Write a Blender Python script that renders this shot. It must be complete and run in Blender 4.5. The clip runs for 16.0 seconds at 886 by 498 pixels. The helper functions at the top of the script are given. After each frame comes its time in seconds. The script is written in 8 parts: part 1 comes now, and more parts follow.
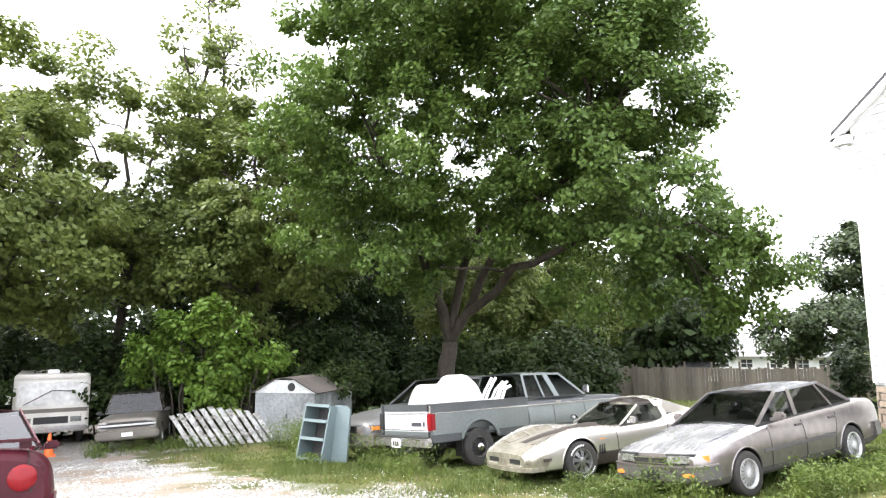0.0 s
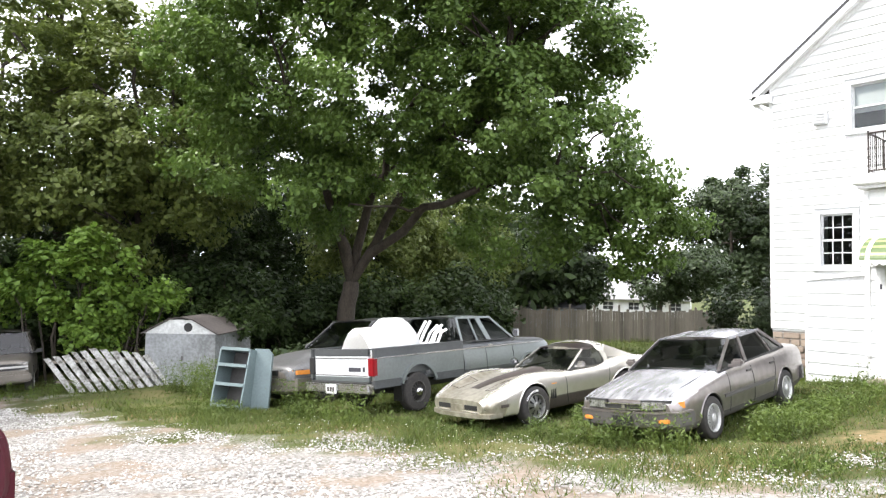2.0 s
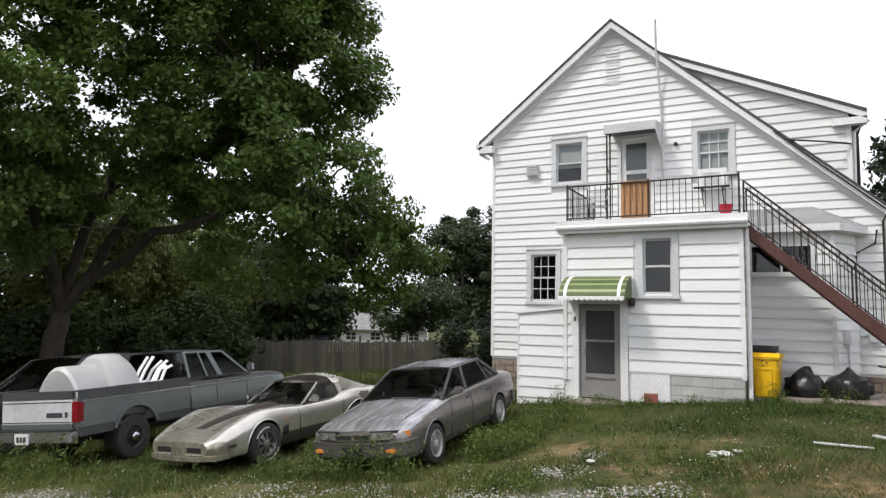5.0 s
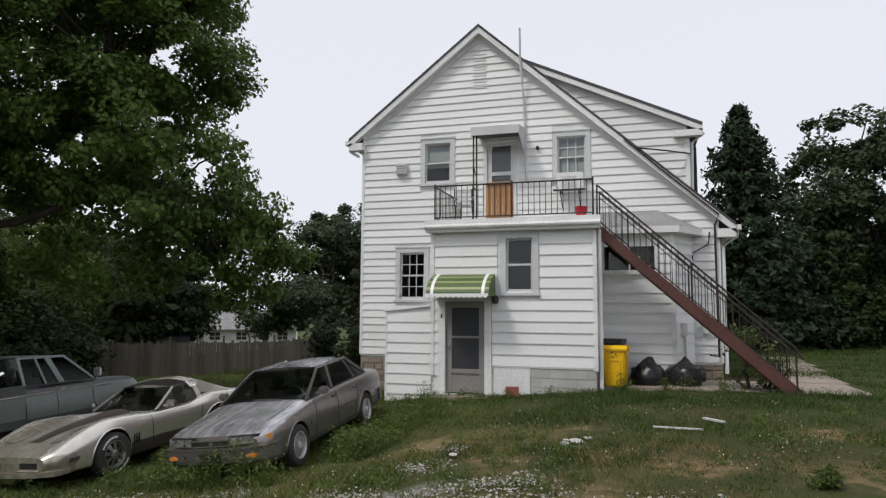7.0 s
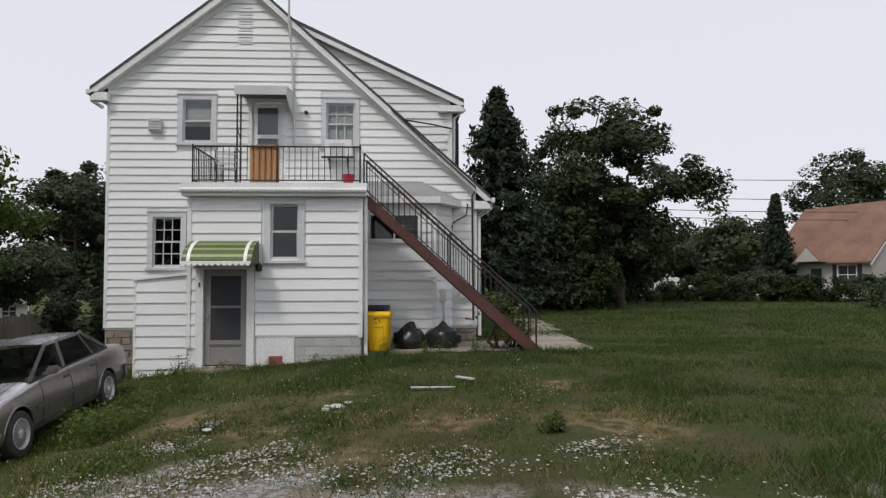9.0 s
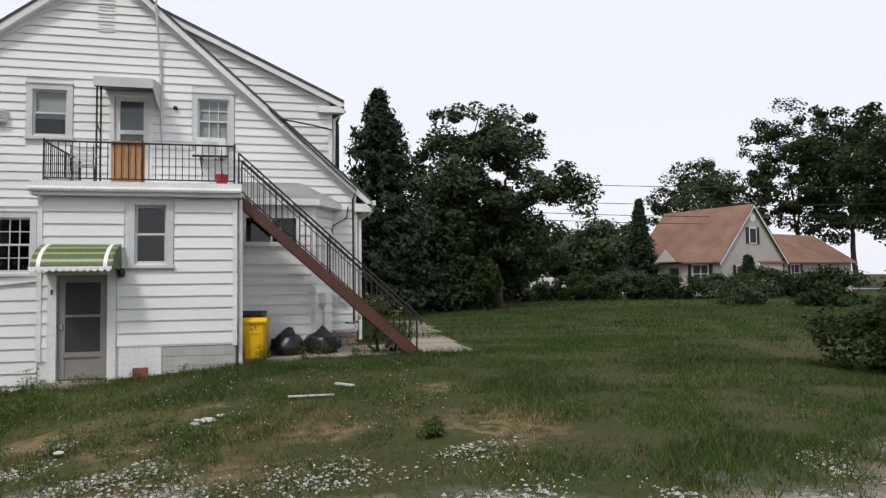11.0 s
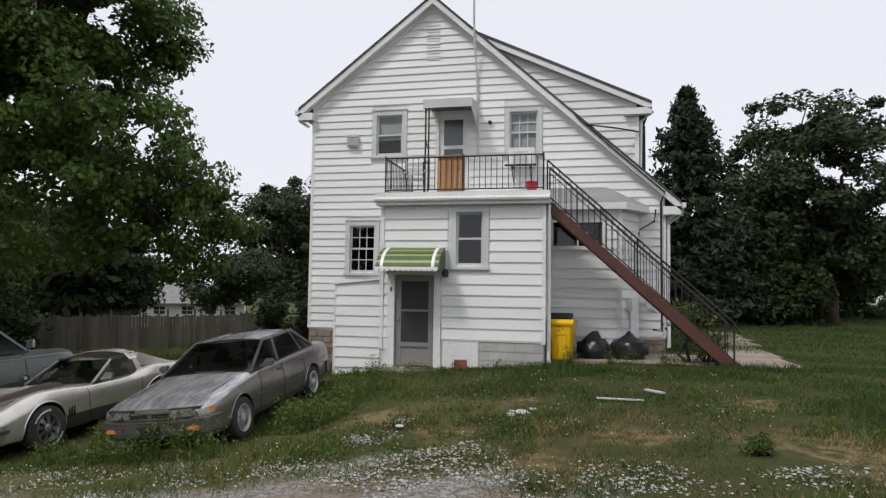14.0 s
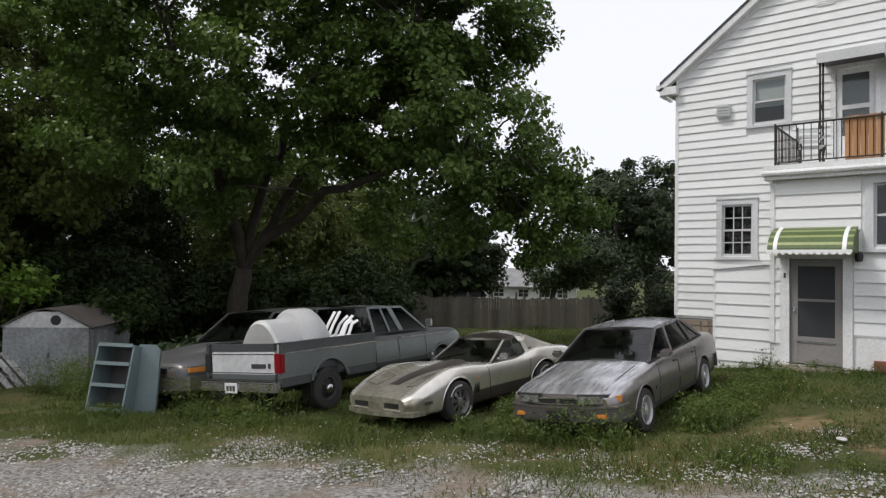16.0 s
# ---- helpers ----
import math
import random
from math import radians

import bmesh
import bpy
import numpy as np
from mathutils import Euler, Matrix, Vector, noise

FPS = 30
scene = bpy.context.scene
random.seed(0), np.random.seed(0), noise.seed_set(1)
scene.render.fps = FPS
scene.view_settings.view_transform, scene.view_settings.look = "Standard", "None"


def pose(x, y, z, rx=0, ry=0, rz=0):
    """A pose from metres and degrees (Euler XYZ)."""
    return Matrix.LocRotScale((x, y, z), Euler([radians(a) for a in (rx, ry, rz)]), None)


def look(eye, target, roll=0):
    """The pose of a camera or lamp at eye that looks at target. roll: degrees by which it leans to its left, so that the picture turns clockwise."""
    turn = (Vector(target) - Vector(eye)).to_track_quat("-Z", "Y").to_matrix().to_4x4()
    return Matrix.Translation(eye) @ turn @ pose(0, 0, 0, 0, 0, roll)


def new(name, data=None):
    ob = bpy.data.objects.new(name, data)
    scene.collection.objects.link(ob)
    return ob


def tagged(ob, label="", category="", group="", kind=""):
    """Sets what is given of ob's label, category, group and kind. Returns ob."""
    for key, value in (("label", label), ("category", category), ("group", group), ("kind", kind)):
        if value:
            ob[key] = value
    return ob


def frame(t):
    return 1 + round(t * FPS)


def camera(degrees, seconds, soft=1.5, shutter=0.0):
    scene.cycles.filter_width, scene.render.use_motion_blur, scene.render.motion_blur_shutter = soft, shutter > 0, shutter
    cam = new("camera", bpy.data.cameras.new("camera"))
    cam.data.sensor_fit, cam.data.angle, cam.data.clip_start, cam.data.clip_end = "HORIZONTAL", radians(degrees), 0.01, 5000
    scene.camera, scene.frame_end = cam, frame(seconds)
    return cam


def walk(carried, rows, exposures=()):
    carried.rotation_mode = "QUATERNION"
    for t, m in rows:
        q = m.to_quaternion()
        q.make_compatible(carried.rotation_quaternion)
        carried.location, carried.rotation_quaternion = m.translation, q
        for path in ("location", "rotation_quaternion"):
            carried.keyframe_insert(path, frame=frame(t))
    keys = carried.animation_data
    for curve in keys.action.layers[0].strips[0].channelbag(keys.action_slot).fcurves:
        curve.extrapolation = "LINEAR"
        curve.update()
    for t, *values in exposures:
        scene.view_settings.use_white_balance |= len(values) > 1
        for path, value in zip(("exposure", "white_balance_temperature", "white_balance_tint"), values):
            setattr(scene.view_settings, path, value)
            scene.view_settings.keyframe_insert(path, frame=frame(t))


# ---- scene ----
cam = camera(67.7, 16.0, soft=1.3)
PATH = [
    (0, (0.093, 0.066, 1.653), (1.051, 1.802, 1.922), -0.5),
    (0.5, (-0.271, 0.793, 1.653), (0.761, 2.491, 1.88), -1.2),
    (1, (-0.551, 1.325, 1.678), (0.566, 2.973, 1.873), -1.9),
    (1.5, (-0.785, 1.609, 1.697), (0.401, 3.218, 1.776), -1.0),
    (2, (-0.82, 1.603, 1.726), (0.477, 3.123, 1.812), 0.7),
    (2.5, (-0.795, 1.584, 1.756), (0.623, 2.991, 1.852), 0.3),
    (3, (-0.787, 1.562, 1.78), (0.677, 2.92, 1.893), 0.3),
    (3.5, (-0.786, 1.551, 1.796), (0.763, 2.808, 1.933), 0.3),
    (4, (-0.717, 1.522, 1.771), (0.916, 2.666, 1.934), 0.4),
    (4.5, (-0.699, 1.51, 1.769), (1.009, 2.536, 1.948), 0.8),
    (6.8, (-0.746, 1.38, 1.745), (1.144, 2.008, 1.931), 0.3),
    (7, (-0.692, 1.391, 1.783), (1.214, 1.966, 1.967), 0.3),
    (7.5, (-0.661, 1.352, 1.795), (1.283, 1.787, 1.968), 0.2),
    (8, (-0.629, 1.338, 1.786), (1.345, 1.622, 1.93), 0.3),
    (8.5, (-0.643, 1.312, 1.808), (1.35, 1.432, 1.932), 0.1),
    (9, (-0.582, 1.276, 1.757), (1.413, 1.178, 1.848), -0.2),
    (9.5, (-0.593, 1.302, 1.779), (1.38, 0.985, 1.874), -0.4),
    (9.7, (-0.656, 1.298, 1.797), (1.307, 0.927, 1.891), -0.5),
    (10.75, (-0.57, 1.25, 1.82), (1.373, 0.795, 1.91), -0.7),
    (11.8, (-0.45, 1.18, 1.83), (1.522, 0.842, 1.926), -0.7),
    (12, (-0.444, 1.177, 1.837), (1.533, 0.895, 1.933), -0.7),
    (12.5, (-0.515, 1.223, 1.782), (1.479, 1.102, 1.877), -0.3),
    (13, (-0.54, 1.25, 1.763), (1.457, 1.242, 1.876), 0.3),
    (13.5, (-0.577, 1.254, 1.762), (1.407, 1.473, 1.879), 0.3),
    (14, (-0.595, 1.372, 1.722), (1.353, 1.808, 1.836), 0.8),
    (14.5, (-0.579, 1.461, 1.727), (1.316, 2.093, 1.829), 1.2),
    (15, (-0.573, 1.648, 1.745), (1.224, 2.52, 1.845), 1.9),
    (15.5, (-0.59, 1.995, 1.734), (1.099, 3.061, 1.834), 1.1),
    (16, (-0.613, 2.602, 1.728), (0.922, 3.883, 1.78), 0.9),
]
STOPS = [(0, 2.72), (1.5, 2.52), (3.0, 1.92), (3.5, 1.68), (4.5, 1.12), (7.0, 0.32), (8.5, 0.26), (9.5, 0.24), (12.0, 0.58), (13.0, 0.46), (14.5, 0.34), (16.0, 0.54)]
walk(cam, [(t, look(eye, target, roll)) for t, eye, target, roll in PATH], STOPS)

# ---- light: a bright overcast sky with a weak, veiled sun ----
SUN = Vector((-0.50, 0.36, 0.79)).normalized()
world = bpy.data.worlds.new("sky")
scene.world = world
world.use_nodes = True
wn, wl = world.node_tree.nodes, world.node_tree.links
wn.clear()
sky = wn.new("ShaderNodeTexSky")
sky.sky_type, sky.sun_disc = "NISHITA", False
sky.sun_elevation, sky.sun_rotation = math.asin(SUN.z), math.atan2(SUN.x, SUN.y)
sky.dust_density, sky.air_density = 3.0, 1.0
veil = wn.new("ShaderNodeMix")
veil.data_type = "RGBA"
veil.inputs[0].default_value = 0.9
wl.new(sky.outputs[0], veil.inputs[6])
veil.inputs[7].default_value = (7.0, 7.05, 7.6, 1)
back = wn.new("ShaderNodeBackground")
back.inputs[1].default_value = 0.1
wl.new(veil.outputs[2], back.inputs[0])
wl.new(back.outputs[0], wn.new("ShaderNodeOutputWorld").inputs[0])
sun = new("sun", bpy.data.lights.new("sun", "SUN"))
sun.data.energy, sun.data.angle, sun.data.color = 1.3, radians(10), (1.0, 0.96, 0.9)
sun.matrix_world = look(SUN * 60, (0, 0, 0))

# ---- materials ----
def material(name, c, rough=0.6, metal=0.0, var=0.15, s1=1.2, s2=22.0, bump=0.0, c2=None, spec=0.4, coat=0.0, piece=0.0, stretch=(1, 1, 1), island=False):
    m = bpy.data.materials.new(name)
    m.use_nodes = True
    n, l = m.node_tree.nodes, m.node_tree.links
    b = n["Principled BSDF"]
    b.inputs["Roughness"].default_value, b.inputs["Metallic"].default_value = rough, metal
    b.inputs["Specular IOR Level"].default_value, b.inputs["Coat Weight"].default_value = spec, coat
    b.inputs["Coat Roughness"].default_value = 0.12
    geo, scale = n.new("ShaderNodeNewGeometry"), n.new("ShaderNodeVectorMath")
    scale.operation, scale.inputs[1].default_value = "MULTIPLY", stretch
    l.new(geo.outputs["Position"], scale.inputs[0])
    tex = []
    for s in (s1, s2):
        t = n.new("ShaderNodeTexNoise")
        t.inputs["Scale"].default_value, t.inputs["Detail"].default_value = s, 5
        l.new(scale.outputs[0], t.inputs["Vector"])
        tex.append(t)
    add = n.new("ShaderNodeMath")
    add.operation = "ADD"
    l.new(tex[0].outputs[0], add.inputs[0]), l.new(tex[1].outputs[0], add.inputs[1])
    spread = n.new("ShaderNodeMapRange")
    spread.inputs[1].default_value, spread.inputs[2].default_value = 0.75, 1.25
    l.new(add.outputs[0], spread.inputs[0])
    fac = spread.outputs[0]
    if piece:
        info = n.new("ShaderNodeNewGeometry" if island else "ShaderNodeObjectInfo")
        mix = n.new("ShaderNodeMath")
        mix.operation, mix.inputs[1].default_value = "MULTIPLY_ADD", piece
        l.new(info.outputs["Random Per Island" if island else "Random"], mix.inputs[0])
        half = n.new("ShaderNodeMath")
        half.operation, half.inputs[1].default_value = "MULTIPLY", 1 - piece
        l.new(fac, half.inputs[0]), l.new(half.outputs[0], mix.inputs[2])
        fac = mix.outputs[0]
    ramp = n.new("ShaderNodeMix")
    ramp.data_type = "RGBA"
    low = [v * (1 - var) for v in c] if c2 is None else c2
    high = [min(v * (1 + var), 0.95) for v in c] if c2 is None else c
    ramp.inputs[6].default_value, ramp.inputs[7].default_value = (*low, 1), (*high, 1)
    l.new(fac, ramp.inputs[0]), l.new(ramp.outputs[2], b.inputs["Base Color"])
    if bump:
        bp = n.new("ShaderNodeBump")
        bp.inputs["Strength"].default_value, bp.inputs["Distance"].default_value = bump, 0.02
        l.new(tex[1].outputs[0], bp.inputs["Height"]), l.new(bp.outputs[0], b.inputs["Normal"])
    return m


def glass(name, tint, rough=0.03, ior=1.5):
    m = bpy.data.materials.new(name)
    m.use_nodes = True
    n, l = m.node_tree.nodes, m.node_tree.links
    n.clear()
    clear, gloss, mix, fres = n.new("ShaderNodeBsdfTransparent"), n.new("ShaderNodeBsdfGlossy"), n.new("ShaderNodeMixShader"), n.new("ShaderNodeFresnel")
    clear.inputs[0].default_value, gloss.inputs["Roughness"].default_value, fres.inputs[0].default_value = (*tint, 1), rough, ior
    l.new(fres.outputs[0], mix.inputs[0]), l.new(clear.outputs[0], mix.inputs[1]), l.new(gloss.outputs[0], mix.inputs[2])
    l.new(mix.outputs[0], n.new("ShaderNodeOutputMaterial").inputs[0])
    return m


def leaf(name, c, c2, through_light=0.3, spec=0.3):
    m = material(name, c, 0.5, var=0.2, s1=0.35, s2=3.0, c2=c2, spec=spec, piece=0.45, island=True)
    n, l = m.node_tree.nodes, m.node_tree.links
    b, out = n["Principled BSDF"], n["Material Output"]
    back, mix = n.new("ShaderNodeBsdfTranslucent"), n.new("ShaderNodeMixShader")
    mix.inputs[0].default_value = through_light
    l.new(b.inputs["Base Color"].links[0].from_socket, back.inputs[0])
    l.new(b.outputs[0], mix.inputs[1]), l.new(back.outputs[0], mix.inputs[2]), l.new(mix.outputs[0], out.inputs[0])
    return m


SIDING = material("white siding", (0.80, 0.81, 0.80), 0.55, var=0.05, s1=0.7, s2=30, bump=0.05, c2=(0.66, 0.67, 0.66), piece=0.35, stretch=(1, 0.35, 2.5))
TRIM = material("white trim", (0.78, 0.79, 0.79), 0.5, var=0.06, bump=0.04, c2=(0.62, 0.62, 0.61))
GREYTRIM = material("weathered grey casing", (0.52, 0.53, 0.53), 0.6, var=0.1, bump=0.1)
SHINGLE = material("dark roof shingle", (0.07, 0.07, 0.075), 0.9, var=0.3, s2=40, bump=0.4)
SHINGLE2 = material("grey bay roof shingle", (0.25, 0.25, 0.25), 0.9, var=0.25, s2=40, bump=0.4)
REDROOF = material("red-brown shingle", (0.20, 0.115, 0.082), 0.9, var=0.25, s1=0.6, s2=9, bump=0.3)
STONE = material("tan foundation stone", (0.34, 0.28, 0.22), 0.85, var=0.3, s2=15, bump=0.5, c2=(0.16, 0.12, 0.10), piece=0.6)
BLOCK = material("cinder block", (0.42, 0.42, 0.40), 0.9, var=0.2, s2=45, bump=0.5, piece=0.4)
MORTAR = material("mortar", (0.36, 0.35, 0.33), 0.95, var=0.15, bump=0.3)
CONCRETE = material("worn concrete", (0.36, 0.315, 0.27), 0.9, var=0.25, s1=0.8, s2=30, bump=0.3, c2=(0.20, 0.165, 0.13))
DOORGREY = material("grey storm door", (0.22, 0.21, 0.20), 0.5, var=0.1)
SCREEN = material("dark insect screen", (0.03, 0.032, 0.035), 0.6, var=0.2, s2=120)
# near-black colour stands for the lack of light in the rooms
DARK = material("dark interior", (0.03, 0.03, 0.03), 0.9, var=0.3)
BLIND = material("white blind", (0.72, 0.73, 0.72), 0.8, var=0.05)
WINGLASS = glass("window glass", (0.75, 0.78, 0.78))
CARGLASS = glass("car glass", (0.17, 0.195, 0.19), 0.03, 1.58)
AWNGREEN = material("green awning metal", (0.075, 0.115, 0.035), 0.45, var=0.15, s2=12)
AWNLIGHT = material("pale green awning metal", (0.26, 0.30, 0.12), 0.45, var=0.15, s2=12)
IRON = material("black wrought iron", (0.02, 0.018, 0.017), 0.6, var=0.3, c2=(0.035, 0.026, 0.02))
STRINGER = material("red-brown painted steel", (0.085, 0.034, 0.027), 0.55, var=0.2, s2=14, bump=0.1)
PLYWOOD = material("orange-brown boards", (0.42, 0.22, 0.10), 0.75, var=0.25, s1=1, s2=6, stretch=(6, 6, 0.7), piece=0.4)
TREAD = material("weathered wood tread", (0.40, 0.36, 0.32), 0.85, var=0.2)
FENCEWOOD = material("weathered grey fence wood", (0.13, 0.115, 0.095), 0.9, var=0.3, s2=8, stretch=(3, 3, 0.5), piece=0.5)
CHROME = material("chrome", (0.62, 0.62, 0.63), 0.22, 1.0, var=0.1)
COVER = material("silver wheel cover", (0.52, 0.52, 0.51), 0.4, 0.3, var=0.15, s2=30)
ALLOY = material("dull alloy", (0.50, 0.50, 0.49), 0.35, 0.9, var=0.2, s2=30)
TYRE = material("tyre rubber", (0.022, 0.022, 0.022), 0.85, var=0.3, c2=(0.05, 0.045, 0.04))
BLACKPLASTIC = material("black plastic", (0.02, 0.02, 0.02), 0.5, var=0.3)
SEAT = material("grey seat cloth", (0.10, 0.10, 0.11), 0.9, var=0.2)
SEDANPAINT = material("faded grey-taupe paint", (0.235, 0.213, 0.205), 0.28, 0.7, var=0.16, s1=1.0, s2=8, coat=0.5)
# glints on the hood are put into the colour as pale lengthwise streaks
SEDANSHEEN = material("sun-bleached hood paint", (0.62, 0.62, 0.635), 0.26, 0.6, var=0.2, s1=1.5, s2=6, c2=(0.24, 0.24, 0.255), coat=0.4, stretch=(0.45, 2.6, 1))
SEDANDARK = material("dark grey bumper", (0.07, 0.066, 0.063), 0.5, var=0.2)
VETTESILVER = material("silver-beige paint", (0.72, 0.69, 0.625), 0.25, 0.7, var=0.08, s1=0.8, s2=6, coat=0.5)
VETTEBEIGE = material("weathered tan-silver paint", (0.54, 0.51, 0.43), 0.28, 0.65, var=0.25, s1=1.6, s2=9, c2=(0.29, 0.265, 0.21), coat=0.3)
VETTEDARK = material("dark brown lower paint", (0.06, 0.05, 0.045), 0.4, 0.2, var=0.2, coat=0.2)
TRUCKGREY = material("grey-green truck paint", (0.20, 0.222, 0.222), 0.34, 0.6, var=0.1, coat=0.25)
TRUCKDARK = material("dark grey truck paint", (0.075, 0.08, 0.083), 0.4, 0.2, var=0.15, coat=0.2)
TRUCKWHITE = material("white tailgate panel", (0.58, 0.59, 0.60), 0.4, 0.15, var=0.12, s1=2, s2=9)
SUVPAINT = material("pewter paint", (0.15, 0.135, 0.115), 0.42, 0.3, var=0.15, coat=0.1)
PEELING = material("peeling white paint on grey wood", (0.46, 0.46, 0.44), 0.8, var=0.3, s1=4, s2=14, c2=(0.11, 0.105, 0.09))
CASING = material("pale grey window casing", (0.60, 0.62, 0.63), 0.55, var=0.06, bump=0.04, c2=(0.48, 0.49, 0.50))
VANPAINT = material("charcoal van paint", (0.10, 0.10, 0.10), 0.4, 0.25, var=0.2, coat=0.2)
MAROON = material("maroon paint", (0.055, 0.007, 0.013), 0.42, 0.0, var=0.15, s2=5, spec=0.18, coat=0.05)
RVWHITE = material("off-white motorhome panel", (0.62, 0.60, 0.55), 0.5, var=0.12)
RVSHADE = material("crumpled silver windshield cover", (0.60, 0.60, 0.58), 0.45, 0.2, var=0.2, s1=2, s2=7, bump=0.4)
AMBER = material("amber lens", (0.62, 0.24, 0.05), 0.2, var=0.1, coat=0.4)
REDLENS = material("red lens", (0.20, 0.006, 0.01), 0.35, var=0.15, spec=0.25, coat=0.1)
HEADLAMP = material("clear headlamp", (0.66, 0.67, 0.66), 0.14, 0.7, var=0.25, s1=14, s2=45, c2=(0.10, 0.10, 0.10), coat=0.6)
PLATE = material("pale number plate", (0.70, 0.70, 0.69), 0.4, var=0.06)
INK = material("dark ink", (0.05, 0.05, 0.06), 0.5, var=0.1)
WHITEPLASTIC = material("white plastic", (0.80, 0.80, 0.79), 0.35, var=0.04)
SHELFGREEN = material("grey-green steel shelf", (0.15, 0.195, 0.20), 0.5, 0.1, var=0.1)
SHEDMETAL = material("pale grey galvanised sheet", (0.33, 0.345, 0.355), 0.55, 0.3, var=0.15, s1=0.9, s2=12, c2=(0.17, 0.175, 0.175))
SHEDWHITE = material("white shed gable", (0.52, 0.53, 0.52), 0.6, var=0.2, s1=3, s2=14)
RUST = material("rusted roof", (0.07, 0.06, 0.055), 0.85, var=0.3)
BIN = material("yellow plastic bin", (0.75, 0.45, 0.01), 0.4, var=0.08)
BINDARK = material("charcoal plastic bin", (0.03, 0.03, 0.033), 0.5, var=0.2)
BAG = material("black bin bag", (0.012, 0.012, 0.013), 0.28, var=0.3, s2=14, bump=0.6)
REDBUCKET = material("red plastic", (0.50, 0.02, 0.04), 0.4, var=0.1)
BRICK = material("red brick", (0.24, 0.08, 0.06), 0.85, var=0.25, s2=30, bump=0.3, piece=0.4)
CONE = material("orange cone plastic", (0.80, 0.14, 0.03), 0.5, var=0.08)
BARK = material("dark bark", (0.055, 0.045, 0.035), 0.95, var=0.35, s1=3, s2=20, bump=0.7, stretch=(1, 1, 0.35))
GREYHOUSE = material("taupe-grey far siding", (0.42, 0.395, 0.36), 0.7, var=0.08)
BLUESHED = material("blue-grey boards", (0.22, 0.26, 0.31), 0.7, var=0.1)
PALEROAD = material("pale road surface", (0.42, 0.42, 0.42), 0.9, var=0.1)
LEAF_MAPLE = leaf("maple leaf", (0.14, 0.215, 0.042), (0.055, 0.098, 0.022))
LEAF_WOOD = leaf("woodland leaf", (0.20, 0.245, 0.06), (0.075, 0.105, 0.028), 0.4)
# leaf colour and gloss lowered to carry the deep shade under the trees
LEAF_DARK_SHADE = leaf("dark woodland leaf", (0.042, 0.066, 0.018), (0.015, 0.026, 0.009), 0.3, 0.12)
LEAF_BRIGHT = leaf("bright shrub leaf", (0.19, 0.30, 0.045), (0.06, 0.115, 0.018), 0.4)
LEAF_FAR = leaf("far leaf", (0.055, 0.082, 0.028), (0.024, 0.038, 0.016))
NEEDLE = leaf("spruce needles", (0.032, 0.052, 0.025), (0.012, 0.022, 0.012), 0.1, 0.15)
GRASS = leaf("lawn grass", (0.076, 0.126, 0.022), (0.026, 0.05, 0.009), 0.3)
DRYGRASS = leaf("dry grass", (0.30, 0.235, 0.105), (0.15, 0.112, 0.052), 0.3)
WEED = leaf("tall green weeds", (0.125, 0.175, 0.034), (0.045, 0.074, 0.016), 0.3)
ROUGHGRASS = leaf("rough yellow-green grass", (0.135, 0.175, 0.036), (0.048, 0.07, 0.016), 0.3)
CLOVER = material("white clover flower", (0.72, 0.72, 0.66), 0.8, var=0.1)
PEBBLE = material("pale limestone gravel", (0.52, 0.512, 0.485), 0.9, var=0.2, c2=(0.11, 0.10, 0.088), piece=0.75, island=True)


# ---- building helpers ----
def box(bm, x0, x1, y0, y1, z0, z1, bevel=0.0):
    v = [bm.verts.new(p) for p in ((x0, y0, z0), (x1, y0, z0), (x1, y1, z0), (x0, y1, z0), (x0, y0, z1), (x1, y0, z1), (x1, y1, z1), (x0, y1, z1))]
    f = [bm.faces.new([v[i] for i in q]) for q in ((3, 2, 1, 0), (4, 5, 6, 7), (0, 1, 5, 4), (1, 2, 6, 5), (2, 3, 7, 6), (3, 0, 4, 7))]
    if bevel:
        bmesh.ops.bevel(bm, geom=list({e for q in f for e in q.edges}), offset=bevel, segments=2, affect="EDGES")
    return bm


def boxes(*list_of, bevel=0.0):
    bm = bmesh.new()
    for b in list_of:
        box(bm, *b, bevel=bevel)
    return bm


def tube(bm, points, radius, sides=8, end=None, caps=True):
    """A round bar along points, tapering from radius to end."""
    points = [Vector(p) for p in points]
    end = radius if end is None else end
    rings, k = [], len(points) - 1
    for i, p in enumerate(points):
        d = (points[min(i + 1, k)] - points[max(i - 1, 0)]).normalized()
        a = d.cross(Vector((0, 0, 1)) if abs(d.z) < 0.9 else Vector((1, 0, 0))).normalized()
        b, r = d.cross(a), radius + (end - radius) * i / k
        rings.append([bm.verts.new(p + r * (math.cos(t) * a + math.sin(t) * b)) for t in (2 * math.pi * j / sides for j in range(sides))])
    for r0, r1 in zip(rings, rings[1:]):
        for j in range(sides):
            bm.faces.new((r0[j], r0[(j + 1) % sides], r1[(j + 1) % sides], r1[j]))
    if caps:
        bm.faces.new(rings[0][::-1]), bm.faces.new(rings[-1])
    return bm


